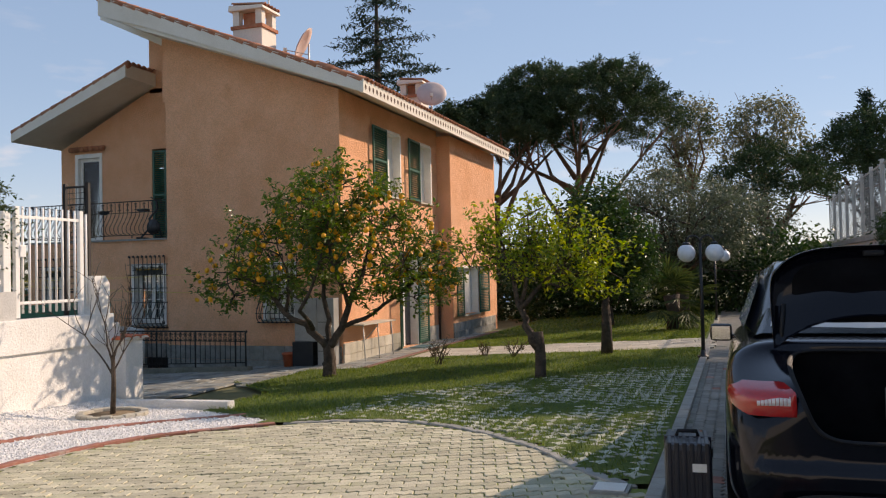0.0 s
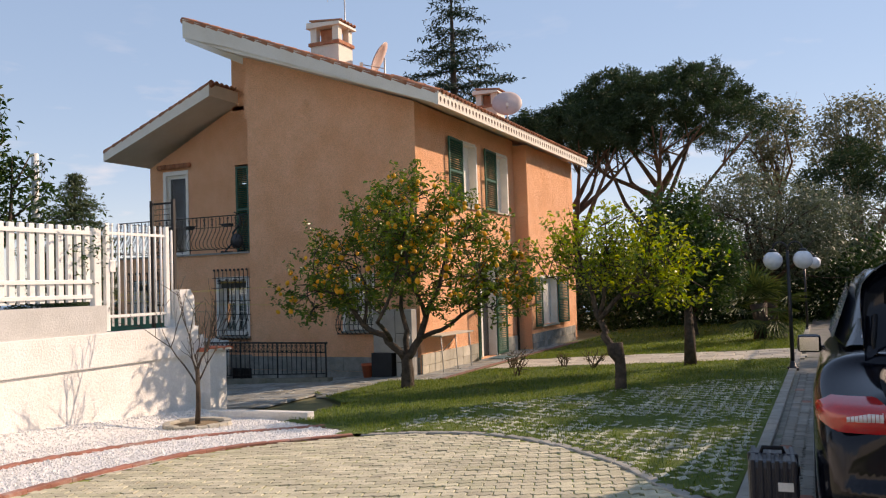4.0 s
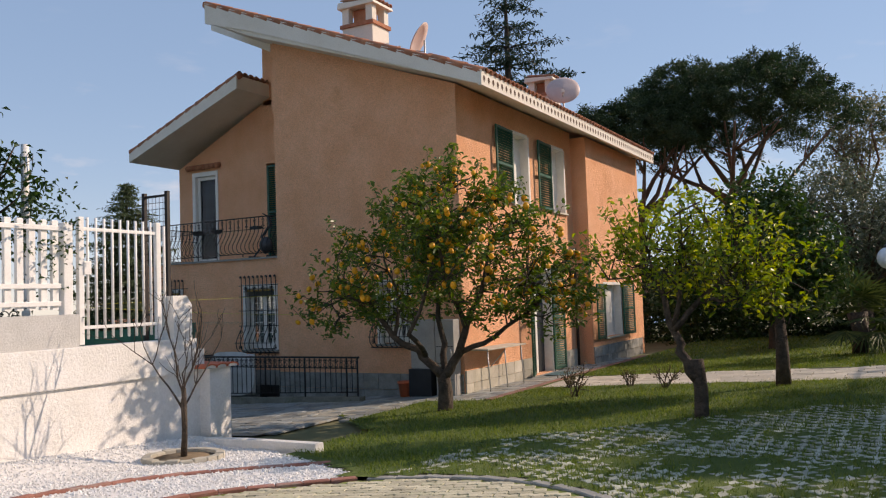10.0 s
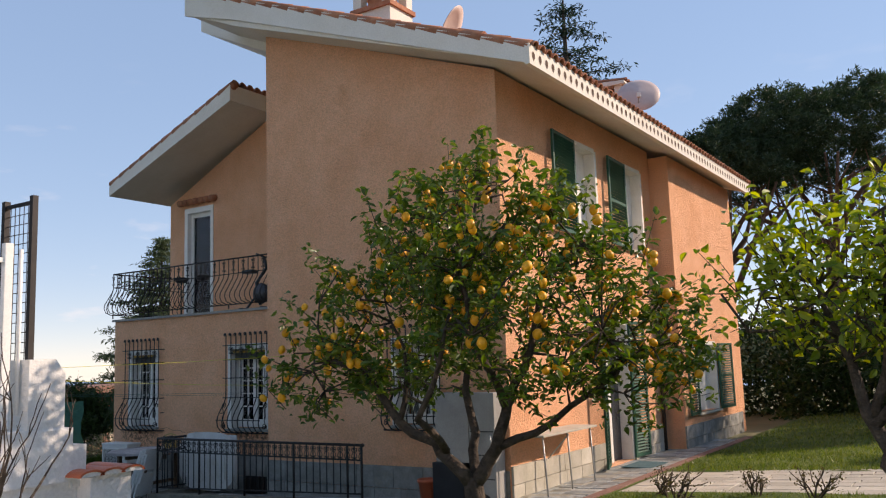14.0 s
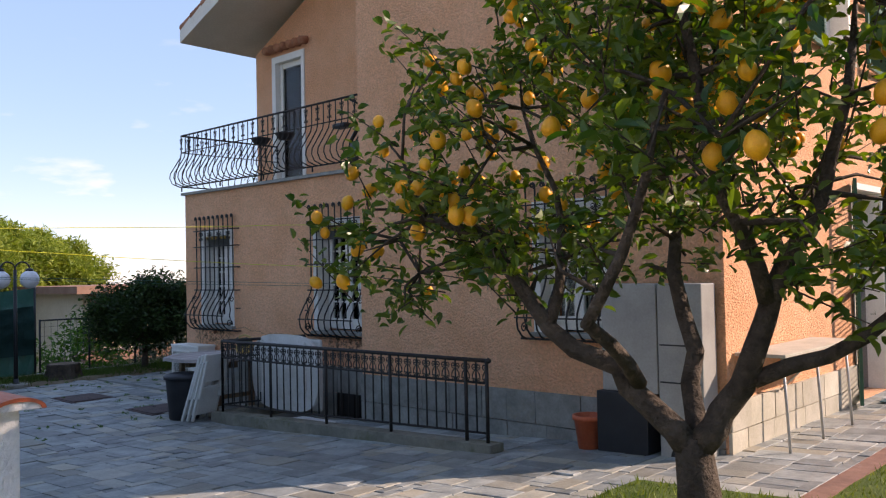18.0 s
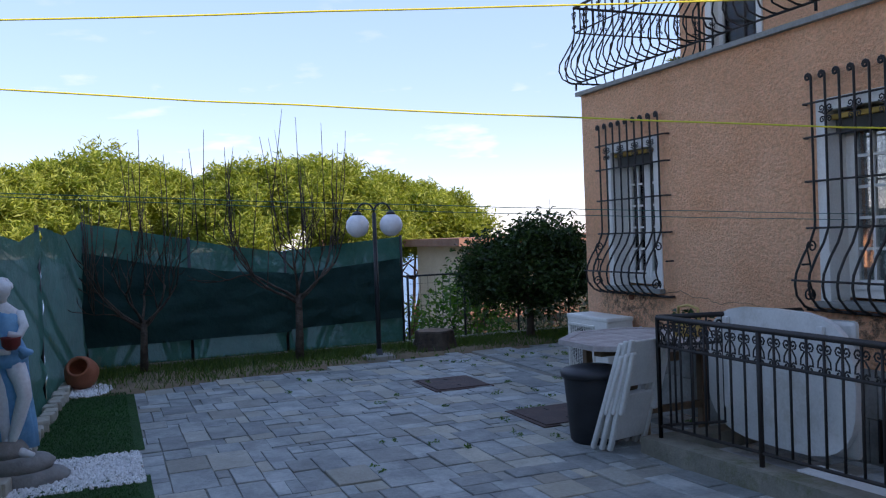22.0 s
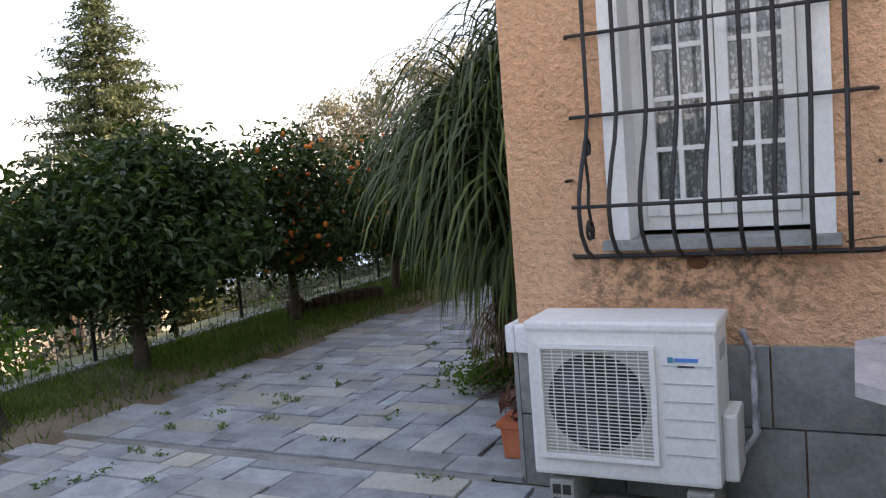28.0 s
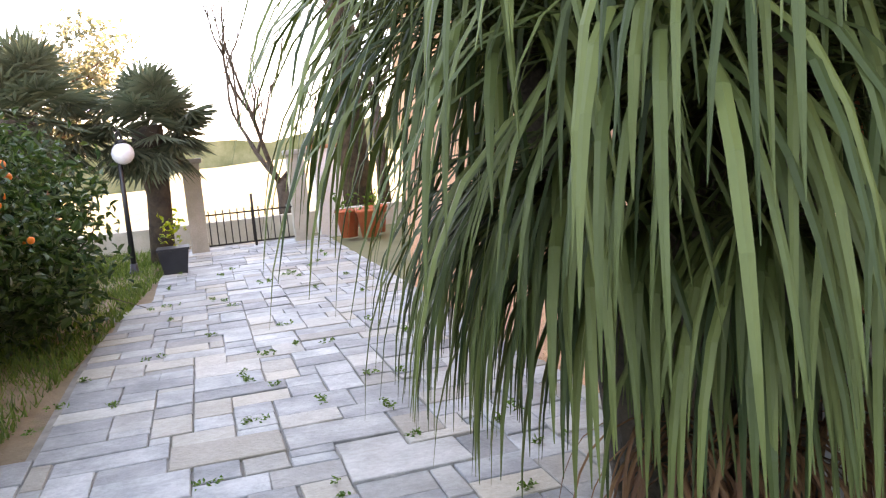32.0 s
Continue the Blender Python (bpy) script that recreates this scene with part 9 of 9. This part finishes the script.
def fan_palm(at, h, n, seed, label, R=0.75):
    t = thing("fan_palm", label, "palm", "fan palms", at=at)
    r = np.random.default_rng(seed)
    V, F = [], []
    tube_into(V, F, [(0, 0, -0.05), (0.05, 0.0, h * 0.5), (0.0, 0.03, h)], [0.16, 0.15, 0.21], 9)
    raw("trunk", V, F, DARKBARK, t, "shaggy brown palm trunk", True)
    V, F = [], []
    for i in range(n):
        a, el = r.uniform(0, 6.28), r.uniform(-0.95, 1.4)
        d = Vector((math.cos(a) * math.cos(el), math.sin(a) * math.cos(el), math.sin(el)))
        c = Vector((0, 0, h)) + d * R * r.uniform(0.5, 0.8)
        side = d.cross(Vector((0, 0, 1)))
        side = side.normalized() if side.length > 0.05 else Vector((1, 0, 0))
        upv = side.cross(d)
        b = len(V)
        V += [tuple(Vector((0, 0, h - 0.05)) + side * 0.012), tuple(Vector((0, 0, h - 0.05)) - side * 0.012), tuple(c)]
        F.append((b, b + 1, b + 2))
        for k in range(17):
            th = (k / 16 - 0.5) * 3.9
            q = (d * math.cos(th) + side * math.sin(th)).normalized()
            e = c + q * R * r.uniform(0.5, 0.62) - Vector((0, 0, 0.05 + 0.08 * abs(th)))
            s = q.cross(upv).normalized() * 0.022
            m1 = c.lerp(e, 0.55) + Vector((0, 0, 0.02))
            b = len(V)
            V += [tuple(c), tuple(m1 + s), tuple(e), tuple(m1 - s)]
            F.append((b, b + 1, b + 2, b + 3))
    raw("fronds", V, F, OLIVELEAF if seed % 2 else PALMLEAF, t)
    return t


fan_palm((-18.9, 27.3, -0.6), 1.75, 84, 3, "fan palm with grey-green fronds by the end gate")
fan_palm((-20.3, 26.9, -0.6), 1.95, 80, 5, "taller fan palm behind the bush at the end of the path", 0.9)
fan_palm((-1.6, 21.8, -0.1), 0.9, 36, 4, "low dark fan palm at the lawn's edge", 0.95)
pt = thing("plant_pot", "square black plastic pot with a small plant on the slate path", "plant pot", at=(-18.72, 26.2, -0.62))
bmq = bmesh.new()
for z, w in ((0.0, 0.13), (0.3, 0.175)):
    for sx, sy in ((-1, -1), (1, -1), (1, 1), (-1, 1)):
        bmq.verts.new((sx * w, sy * w, z))
bmq.verts.ensure_lookup_table()
for i in range(4):
    bmq.faces.new([bmq.verts[i], bmq.verts[(i + 1) % 4], bmq.verts[4 + (i + 1) % 4], bmq.verts[4 + i]])
bmq.faces.new(bmq.verts[4:8])
part("pot", bmq, BLACKPLASTIC, pt)
part("rim", bx(-0.185, -0.185, 0.285, 0.185, 0.185, 0.31, 0.004), BLACKPLASTIC, pt)
V, F = [], []
leaves_into(r8, V, F, [(0, 0, 0.4), (0.05, 0, 0.5), (-0.05, 0.03, 0.45), (0.02, 0, 0.6)], 0.08, 16, 0.09, 0.4, -0.5)
raw("plant", V, F, YELLOWLEAF, pt)
# end gate between stone pillars
eg = thing("end_gate", "low black iron gate between stone pillars at the path's end", "gate", at=(-17.65, 28.3, -0.62))
for x in (-0.78, 0.68):
    p = part("pillar", bx(x - 0.12, -0.14, -0.05, x + 0.12, 0.14, 1.25, 0.01), PALESTONE, eg, "pale stone gate pillar")
    part("pillar_cap", bx(x - 0.16, -0.18, 1.25, x + 0.16, 0.18, 1.32, 0.01), CONCRETE, p)
for i in range(13):
    tube("bar", [(-0.62 + i * 0.1, 0, 0.05), (-0.62 + i * 0.1, 0, 0.56)], 0.009, IRON, eg, sides=5)
for z in (0.06, 0.5):
    tube("rail", [(-0.66, 0, z), (0.62, 0, z)], 0.012, IRON, eg, sides=5)
tube("post", [(0, 0, 0), (0, 0, 0.75)], 0.02, IRON, eg)
lowwall = thing("garden_wall", "low stone wall beyond the end gate", "wall", at=(-17, 29.6, -0.7))
part("wall_body", bx(-6, 0, -0.2, 7, 0.25, 0.38, 0.01), PALESTONE, lowwall)
wp = thing("gate_pillar", "white plastered pillar with a tiled cap past the gate", "pillar", at=(-16.45, 28.9, -0.62))
part("shaft", bx(-0.2, -0.2, -0.1, 0.2, 0.2, 1.3, 0.01), WHITEWALL, wp)
part("cap", bx(-0.24, -0.24, 1.3, 0.24, 0.24, 1.36, 0.01), TERRACOTTA, wp)
for i, (x, y) in enumerate(((-16.35, 27.9), (-16.1, 27.6), (-15.9, 28.1))):
    p = thing("flower_pot", "bright orange-red plastic pot by the end gate", "flower pot", "red pots", at=(x, y, -0.62))
    lathe("pot", [(0.0, 0), (0.12, 0), (0.17, 0.36), (0.185, 0.36), (0.185, 0.4), (0.15, 0.4), (0.14, 0.34), (0.0, 0.34)], REDTILE, p)
    V, F = [], []
    leaves_into(r8, V, F, [(0, 0, 0.5)], 0.1, 24, 0.1)
    raw("plant", V, F, WEEDLEAF, p)
glb = globe_lamp(-19.2, 26.5, -0.6, 1.62, 0.05, 0.13, "black lamp post with white globe among the palms", arms=1)

# ---- far trees ----
def pine(at, h, R, thick, seed, label, leaf=PINELEAF, n=620, per=40, size=0.24, trunk=0.32, lean=0.0):
    """An umbrella pine: bare trunk, forking limbs, flat domed crown of needle tufts."""
    t = thing("umbrella_pine", label, "tree", "umbrella pines", at=at)
    r = np.random.default_rng(seed)
    V, F = [], []
    zc = h - thick
    tube_into(V, F, [(0, 0, -0.3), (lean * 0.4, 0, zc * 0.35), (lean, 0.1, zc * 0.7)], [trunk * 1.15, trunk, trunk * 0.8], 9)
    top = Vector((lean, 0.1, zc * 0.7))
    pads = []
    for i in range(11):
        a = 2 * math.pi * i / 11 + r.normal(0, 0.2)
        rr = R * r.uniform(0.35, 0.85)
        e = Vector((lean + rr * math.cos(a), rr * math.sin(a), zc + thick * (0.25 - 0.25 * (rr / R) ** 2)))
        s = top + Vector((0, 0, r.uniform(-0.25, 0.1) * zc))
        mid = s.lerp(e, 0.55) + Vector((0, 0, -0.12 * rr)) + Vector(r.normal(0, 0.12, 3)) * rr * 0.5
        tube_into(V, F, [s, mid, e], [trunk * 0.42, trunk * 0.3, trunk * 0.12], 6)
        for k in range(3):
            e2 = e + Vector(r.normal(0, 0.3, 3) * (R * 0.8, R * 0.8, thick * 0.5))
            tube_into(V, F, [mid.lerp(e, 0.5), e2], [trunk * 0.16, trunk * 0.05], 4)
    raw("trunk", V, F, PINEBARK, t, "", True)
    V, F = [], []
    # the crown is a dome of rounded pads, each a cushion of needle tufts
    cs = []
    pads_n = 78
    for i in range(pads_n):
        q = (i + 0.5) / pads_n
        a = i * 2.39996 + r.normal(0, 0.15)
        rr = math.sqrt(q) * (1 + 0.10 * r.normal())
        edge = 1 + 0.16 * noise.noise((math.cos(a) * 1.5, math.sin(a) * 1.5, seed))
        x, y = rr * math.cos(a) * edge, rr * math.sin(a) * edge
        dome = math.sqrt(max(0.02, 1 - min(1, rr * rr))) * thick * (0.86 + 0.25 * noise.noise((x * 3, y * 3, seed + 3)))
        pr = R * r.uniform(0.17, 0.25)
        for lvl in (1.0, 0.45):
            c0 = np.array((lean + x * R, y * R, zc + dome * lvl))
            m = int(n / pads_n * (0.7 if lvl == 1.0 else 0.3))
            v = r.normal(0, 1, (m, 3))
            v /= np.linalg.norm(v, axis=1)[:, None]
            v[:, 2] = np.abs(v[:, 2]) * 1.15 - 0.35
            cs.extend((c0 + v * pr * r.uniform(0.75, 1.0, (m, 1))).tolist())
    leaves_into(r, V, F, cs, size * 0.62, per, size * 0.85, 0.26, -0.55, 0.05)
    raw("crown", V, F, leaf, t)
    return t


pine((-7.2, 40, -1.2), 12.1, 5.0, 3.3, 1, "tall umbrella pine with a dark domed crown behind the house", n=1500, per=54, size=0.21)
pine((-10.3, 36.5, -1.2), 10.2, 3.4, 2.2, 2, "umbrella pine with a forked trunk behind the house", n=850, per=50, size=0.21)
pine((0.6, 36, -1.0), 7.2, 2.4, 2.4, 3, "smaller leaning pine beyond the lawn", n=300, trunk=0.22, lean=0.7)
pine((7.3, 44, -1.0), 9.6, 4.2, 3.6, 4, "umbrella pine beyond the retaining wall", n=560, size=0.28)
pine((9.0, 21.2, 0.0), 8.3, 3.6, 2.4, 5, "large pine leaning over the retaining wall", n=640, size=0.24)
pine((13.5, 33, 0.0), 8.2, 4.4, 3.0, 6, "umbrella pine beyond the mesh fence", n=460, size=0.28)
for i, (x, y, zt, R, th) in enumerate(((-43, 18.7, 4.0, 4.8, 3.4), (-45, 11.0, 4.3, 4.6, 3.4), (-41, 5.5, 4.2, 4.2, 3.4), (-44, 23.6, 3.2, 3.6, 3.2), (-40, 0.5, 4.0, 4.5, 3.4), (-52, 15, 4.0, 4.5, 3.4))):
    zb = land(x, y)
    pine((x, y, zb), zt - zb, R, th, 20 + i, "sunlit yellow-green umbrella pine on the slope below", PINELEAF_SUNLIT, n=1500, size=0.30, per=40)


def conifer(at, h, R, seed, label, leaf=CEDARLEAF, layers=17, bare=0.0, size=0.3):
    t = thing("cedar_tree", label, "tree", "cedars", at=at)
    r = np.random.default_rng(seed)
    V, F = [], []
    tube_into(V, F, [(0, 0, -0.3), (0, 0, h * 0.5), (0, 0, h)], [h * 0.022, h * 0.014, 0.02], 7)
    cs = []
    for k in range(layers):
        f = k / (layers - 1)
        if f < bare:
            continue
        z = h * (0.28 + 0.71 * f)
        L = R * (1 - f) ** 0.85 + 0.12
        m = int(6 + 4 * (1 - f))
        for i in range(m):
            a = 2 * math.pi * (i + r.uniform(-0.35, 0.35)) / m + k * 0.7
            l = L * r.uniform(0.6, 1.15)
            e = Vector((l * math.cos(a), l * math.sin(a), z + r.uniform(-0.2, 0.02) * l))
            tube_into(V, F, [(0, 0, z - 0.05 * l), e], [0.012 * h * (1 - f) * 0.4 + 0.01, 0.006], 3)
            for q in np.linspace(0.25, 1, max(2, int(l * 3.2))):
                p = Vector((0, 0, z)).lerp(e, q)
                cs.append((p.x, p.y, p.z - 0.04))
    raw("trunk", V, F, DARKBARK, t, "", True)
    V, F = [], []
    leaves_into(r, V, F, cs, size * 0.8, 24, size, 0.26, 0.3, 0.05, squash=0.28)
    raw("crown", V, F, leaf, t)
    return t


conifer((-15.0, 34.5, -1.0), 16.6, 5.8, 1, "tall dark cedar rising behind the house roof", layers=15, bare=0.3, size=0.25)
# this cedar's needles carry sunlight in a paler copy of the cedar colour
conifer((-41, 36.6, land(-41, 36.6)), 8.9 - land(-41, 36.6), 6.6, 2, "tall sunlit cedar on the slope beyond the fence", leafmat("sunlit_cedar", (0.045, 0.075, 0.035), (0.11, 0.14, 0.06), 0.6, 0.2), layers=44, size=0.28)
cy = thing("cypress", "slim dark cypress spire beyond the wall", "tree", at=(6.0, 44, -0.6))
V, F = [], []
rc_ = np.random.default_rng(3)
cs = [((rc_.normal(0, 0.3)) * 1.0 * (1 - z / 10.6) ** 0.6, rc_.normal(0, 0.3) * (1 - z / 10.6) ** 0.6, z) for z in rc_.uniform(0.5, 10.2, 420)]
leaves_into(rc_, V, F, cs, 0.14, 16, 0.22, 0.3, -0.8)
raw("crown", V, F, CEDARLEAF, cy)
tube("trunk", [(0, 0, -0.2), (0, 0, 9)], [0.16, 0.04], DARKBARK, cy)
tree("eucalyptus", "airy tall eucalyptus with grey-brown foliage in the distance", "tree", (1.5, 48, -1), 81, 14, [((0, 0, 9.9), (2.0, 2.0, 1.7)), ((-1.2, 0, 8.6), (1.2, 1.2, 1.0)), ((1.4, 0, 8.8), (1.1, 1.1, 1.0))], 240, 15, 0.3, 0.26, EUCALEAF, PINEBARK, 0.22, 6.5, 0.4)
tree("eucalyptus", "airy eucalyptus with grey-brown foliage beside the pines", "tree", (-2.4, 50, -1), 82, 14, [((0, 0, 10.4), (1.9, 1.9, 1.9)), ((-1.0, 0, 8.3), (1.6, 1.5, 1.2))], 240, 15, 0.3, 0.26, EUCALEAF, PINEBARK, 0.22, 6.5, 0.4)
tree("olive_tree", "broad silvery olive tree beyond the lawn", "tree", (-1.7, 28.0, -0.3), 83, 12, [((0, 0, 3.3), (2.5, 2.2, 1.5)), ((-0.8, 0, 4.2), (1.6, 1.5, 1.0)), ((1.2, 0, 3.0), (1.4, 1.4, 1.3))], 520, 26, 0.26, 0.16, OLIVELEAF, DARKBARK, 0.2, 1.4, 0.3)
tree("olive_tree", "silvery olive tree further along the driveway", "tree", (0.0, 33.0, -0.6), 84, 10, [((0, 0, 3.6), (2.2, 2.0, 1.6)), ((-1.4, 0, 3.0), (1.4, 1.4, 1.3))], 380, 24, 0.26, 0.18, OLIVELEAF, DARKBARK, 0.2, 1.4, 0.3)
tree("bay_tree", "dark evergreen tree behind the lawn", "tree", (-3.6, 24.5, -0.3), 85, 10, [((0, 0, 1.7), (1.1, 1.1, 1.0)), ((0.3, 0.2, 2.5), (0.8, 0.8, 0.6))], 330, 18, 0.17, 0.12, ORANGELEAF, DARKBARK, 0.16, 0.8, 0.45)
tree("magnolia", "glossy dark evergreen tree behind the white fence", "tree", (-12.6, 9.0, -0.4), 86, 10, [((0, 0, 4.2), (0.8, 0.9, 1.2)), ((0.1, 0.9, 3.6), (0.7, 0.8, 0.9)), ((0, -0.9, 3.6), (0.9, 0.9, 1.1)), ((0, 0.2, 5.1), (0.4, 0.4, 0.6))], 330, 17, 0.14, 0.14, ORANGELEAF, DARKBARK, 0.12, 2.2, 0.42)
for i in range(9):
    rr = np.random.default_rng(90 + i)
    x, y = ((-23.0, 17.5), (-24.5, 20.5), (-23.5, 23.5), (-26, 16.5), (-28, 24), (-23.4, 26.5), (-30, 20), (-24, 29), (-27, 28))[i]
    leafm = (WEEDLEAF, OLIVELEAF, EUCALEAF, IVYLEAF)[i % 4]
    zz = land(x, y) - 0.7
    tree("hillside_shrub", "leafy shrub on the slope below the fence", "shrub", (x, y, zz), 90 + i, 6, [((0, 0, 1.1), (1.1, 1.1, 0.9)), ((0.4, 0.3, 1.5 + rr.uniform(0, 0.5)), (0.7, 0.7, 0.6))], 170, 15, 0.16, 0.12, leafm, DARKBARK, 0.06, 0.5, 0.45, group="hillside shrubs")
for i, (x, y, h, R) in enumerate(((-25.5, 38.5, 6.6, 2.6), (-30.0, 41, 6.6, 3.0), (-21.5, 36, 5.0, 2.4), (-34.5, 42, 5.4, 2.6), (-23.0, 33, 3.8, 2.0))):
    tree("eucalyptus", "pale sunlit eucalyptus behind the orange trees", "tree", (x, y, -1.3), 110 + i, 12, [((0, 0, h * 0.72), (R * 0.75, R * 0.75, h * 0.24)), ((R * 0.4, 0, h * 0.9), (R * 0.5, R * 0.5, h * 0.14)), ((-R * 0.4, 0, h * 0.6), (R * 0.5, R * 0.5, h * 0.16))], 300, 16, 0.22, 0.2, EUCALEAF, PINEBARK, 0.14, h * 0.4, 0.4, group="eucalyptus row")
bare_tree("bare_garden_tree", "leafless leaning tree beyond the end gate", (-16.9, 31.5, -0.8), 31, 1.0, 0.12, 1.5, depth=3, kids=3, n_main=3, first=0.8, spread=0.4)
bare_tree("bare_garden_tree", "tall leafless tree beyond the end gate", (-14.6, 33.5, -0.9), 32, 2.6, 0.12, 1.9, depth=3, kids=3, n_main=4, first=1.2, spread=0.4)
# dense undergrowth that closes the garden to the north
V, F = [], []
rn = np.random.default_rng(8)
cs = np.stack([rn.uniform(-7.5, 2.8, 1500), rn.uniform(29.5, 33, 1500), rn.uniform(-0.6, 2.5, 1500)], 1)
leaves_into(rn, V, F, cs, 0.3, 14, 0.2)
ug = thing("hedge", "dense dark shrubs closing the far end of the lawn", "hedge", at=(0, 0, 0))
raw("leaves", V, F, ORANGELEAF, ug)
V, F = [], []
cs = np.stack([rn.uniform(-13, -5.0, 800), rn.uniform(31.5, 34.5, 800), rn.uniform(-1.2, 2.4, 800)], 1)
leaves_into(rn, V, F, cs, 0.32, 14, 0.22)
ug2 = thing("hedge", "low dark hedge behind the house", "hedge", at=(0, 0, 0))
raw("leaves", V, F, PINELEAF, ug2)
# house on the slope below
nh = thing("neighbour_house", "cream villa with a flat terracotta roof on the slope below", "house", at=(-35, 26.2, land(-35, 26.2)))
zb = -land(-35, 26.2)
ROOFBROWN = mat("brown_roof_edge", (0.24, 0.13, 0.09), (0.31, 0.18, 0.13), 2, 0.9, 0.2, 20)
CREAM = mat("cream_wall", (0.52, 0.45, 0.34), (0.58, 0.51, 0.4), 1, 0.9, 0.1, 10)
part("wall", bx(-4, -3.6, -1, 0.6, 5.8, zb + 0.62), CREAM, nh)
part("roof", bx(-4.6, -4.2, zb + 0.62, 1.5, 6.4, zb + 0.88), ROOFBROWN, nh, "flat terracotta roof edge")
part("floor_band", bx(0.6, -3.9, zb - 1.75, 1.5, 5.9, zb - 1.5), ROOFBROWN, nh)
for y in (-3.4, -0.6, 2.0, 4.8):
    part("pier", bx(0.62, y, -1, 0.95, y + 0.3, zb + 0.6), ROOFBROWN, nh)
for i in range(40):
    tube("balcony_bar", [(1.45, -3.8 + i * 0.24, zb - 1.5), (1.45, -3.8 + i * 0.24, zb - 0.75)], 0.018, IRON, nh, sides=3)
tube("balcony_rail", [(1.45, -3.9, zb - 0.75), (1.45, 5.9, zb - 0.75)], 0.025, IRON, nh)
for y in (-2.4, 0.6, 3.2):
    part("window", bx(0.6, y, zb - 1.3, 0.64, y + 1.1, zb + 0.2), GLASS, nh)
lp = thing("utility_pole", "tall white pole with a cable behind the fence", "pole", at=(-12.4, 10.3, -0.4))
tube("pole", [(0, 0, 0), (0, 0, 4.4)], 0.06, WHITEPAINT, lp, sides=10)
tube("cable", [(0, 0, 4.3), (0.12, 0.05, 4.25), (0.1, 0.05, 4.0), (0.02, 0.02, 3.9)], 0.008, BLACKMETAL, lp, sides=4)
# far hills beyond the trees
rh = np.random.default_rng(2)
V, F = [], []
n = 60
for i in range(n + 1):
    a = radians(-70 + 130 * i / n)
    R = 260
    hgt = 7 + 5 * noise.noise((i * 0.23, 1, 2)) + 3 * noise.noise((i * 0.8, 5, 2))
    V += [(R * math.sin(a) - 5, R * math.cos(a), -6), (R * math.sin(a) - 5, R * math.cos(a), hgt if a > -0.5 else -6 + 0.01)]
F = [(2 * i, 2 * i + 2, 2 * i + 3, 2 * i + 1) for i in range(n)]
tagged(raw("backdrop_hills", V, F, FARGROUND, None, "", True), "low wooded hills on the horizon", "hills", kind="structure")


# ---- paving pieces, last ----
MADE = {}
for parent, name, V, F, material, m in PIECES:
    key = (id(V), material.name)
    if key not in MADE:
        MADE[key] = raw(name, V, F, material, parent)
        ob = MADE[key]
    else:
        ob = share(name, MADE[key].data, m, parent)
    ob.matrix_basis = parent.matrix_basis.inverted() @ m
for parent, name, material, V, F in RESTS.values():
    ob = raw(name + "_field", V, F, material)
    ob.parent = parent
    ob.matrix_basis = parent.matrix_basis.inverted()
    ob["kind"] = "stuff"
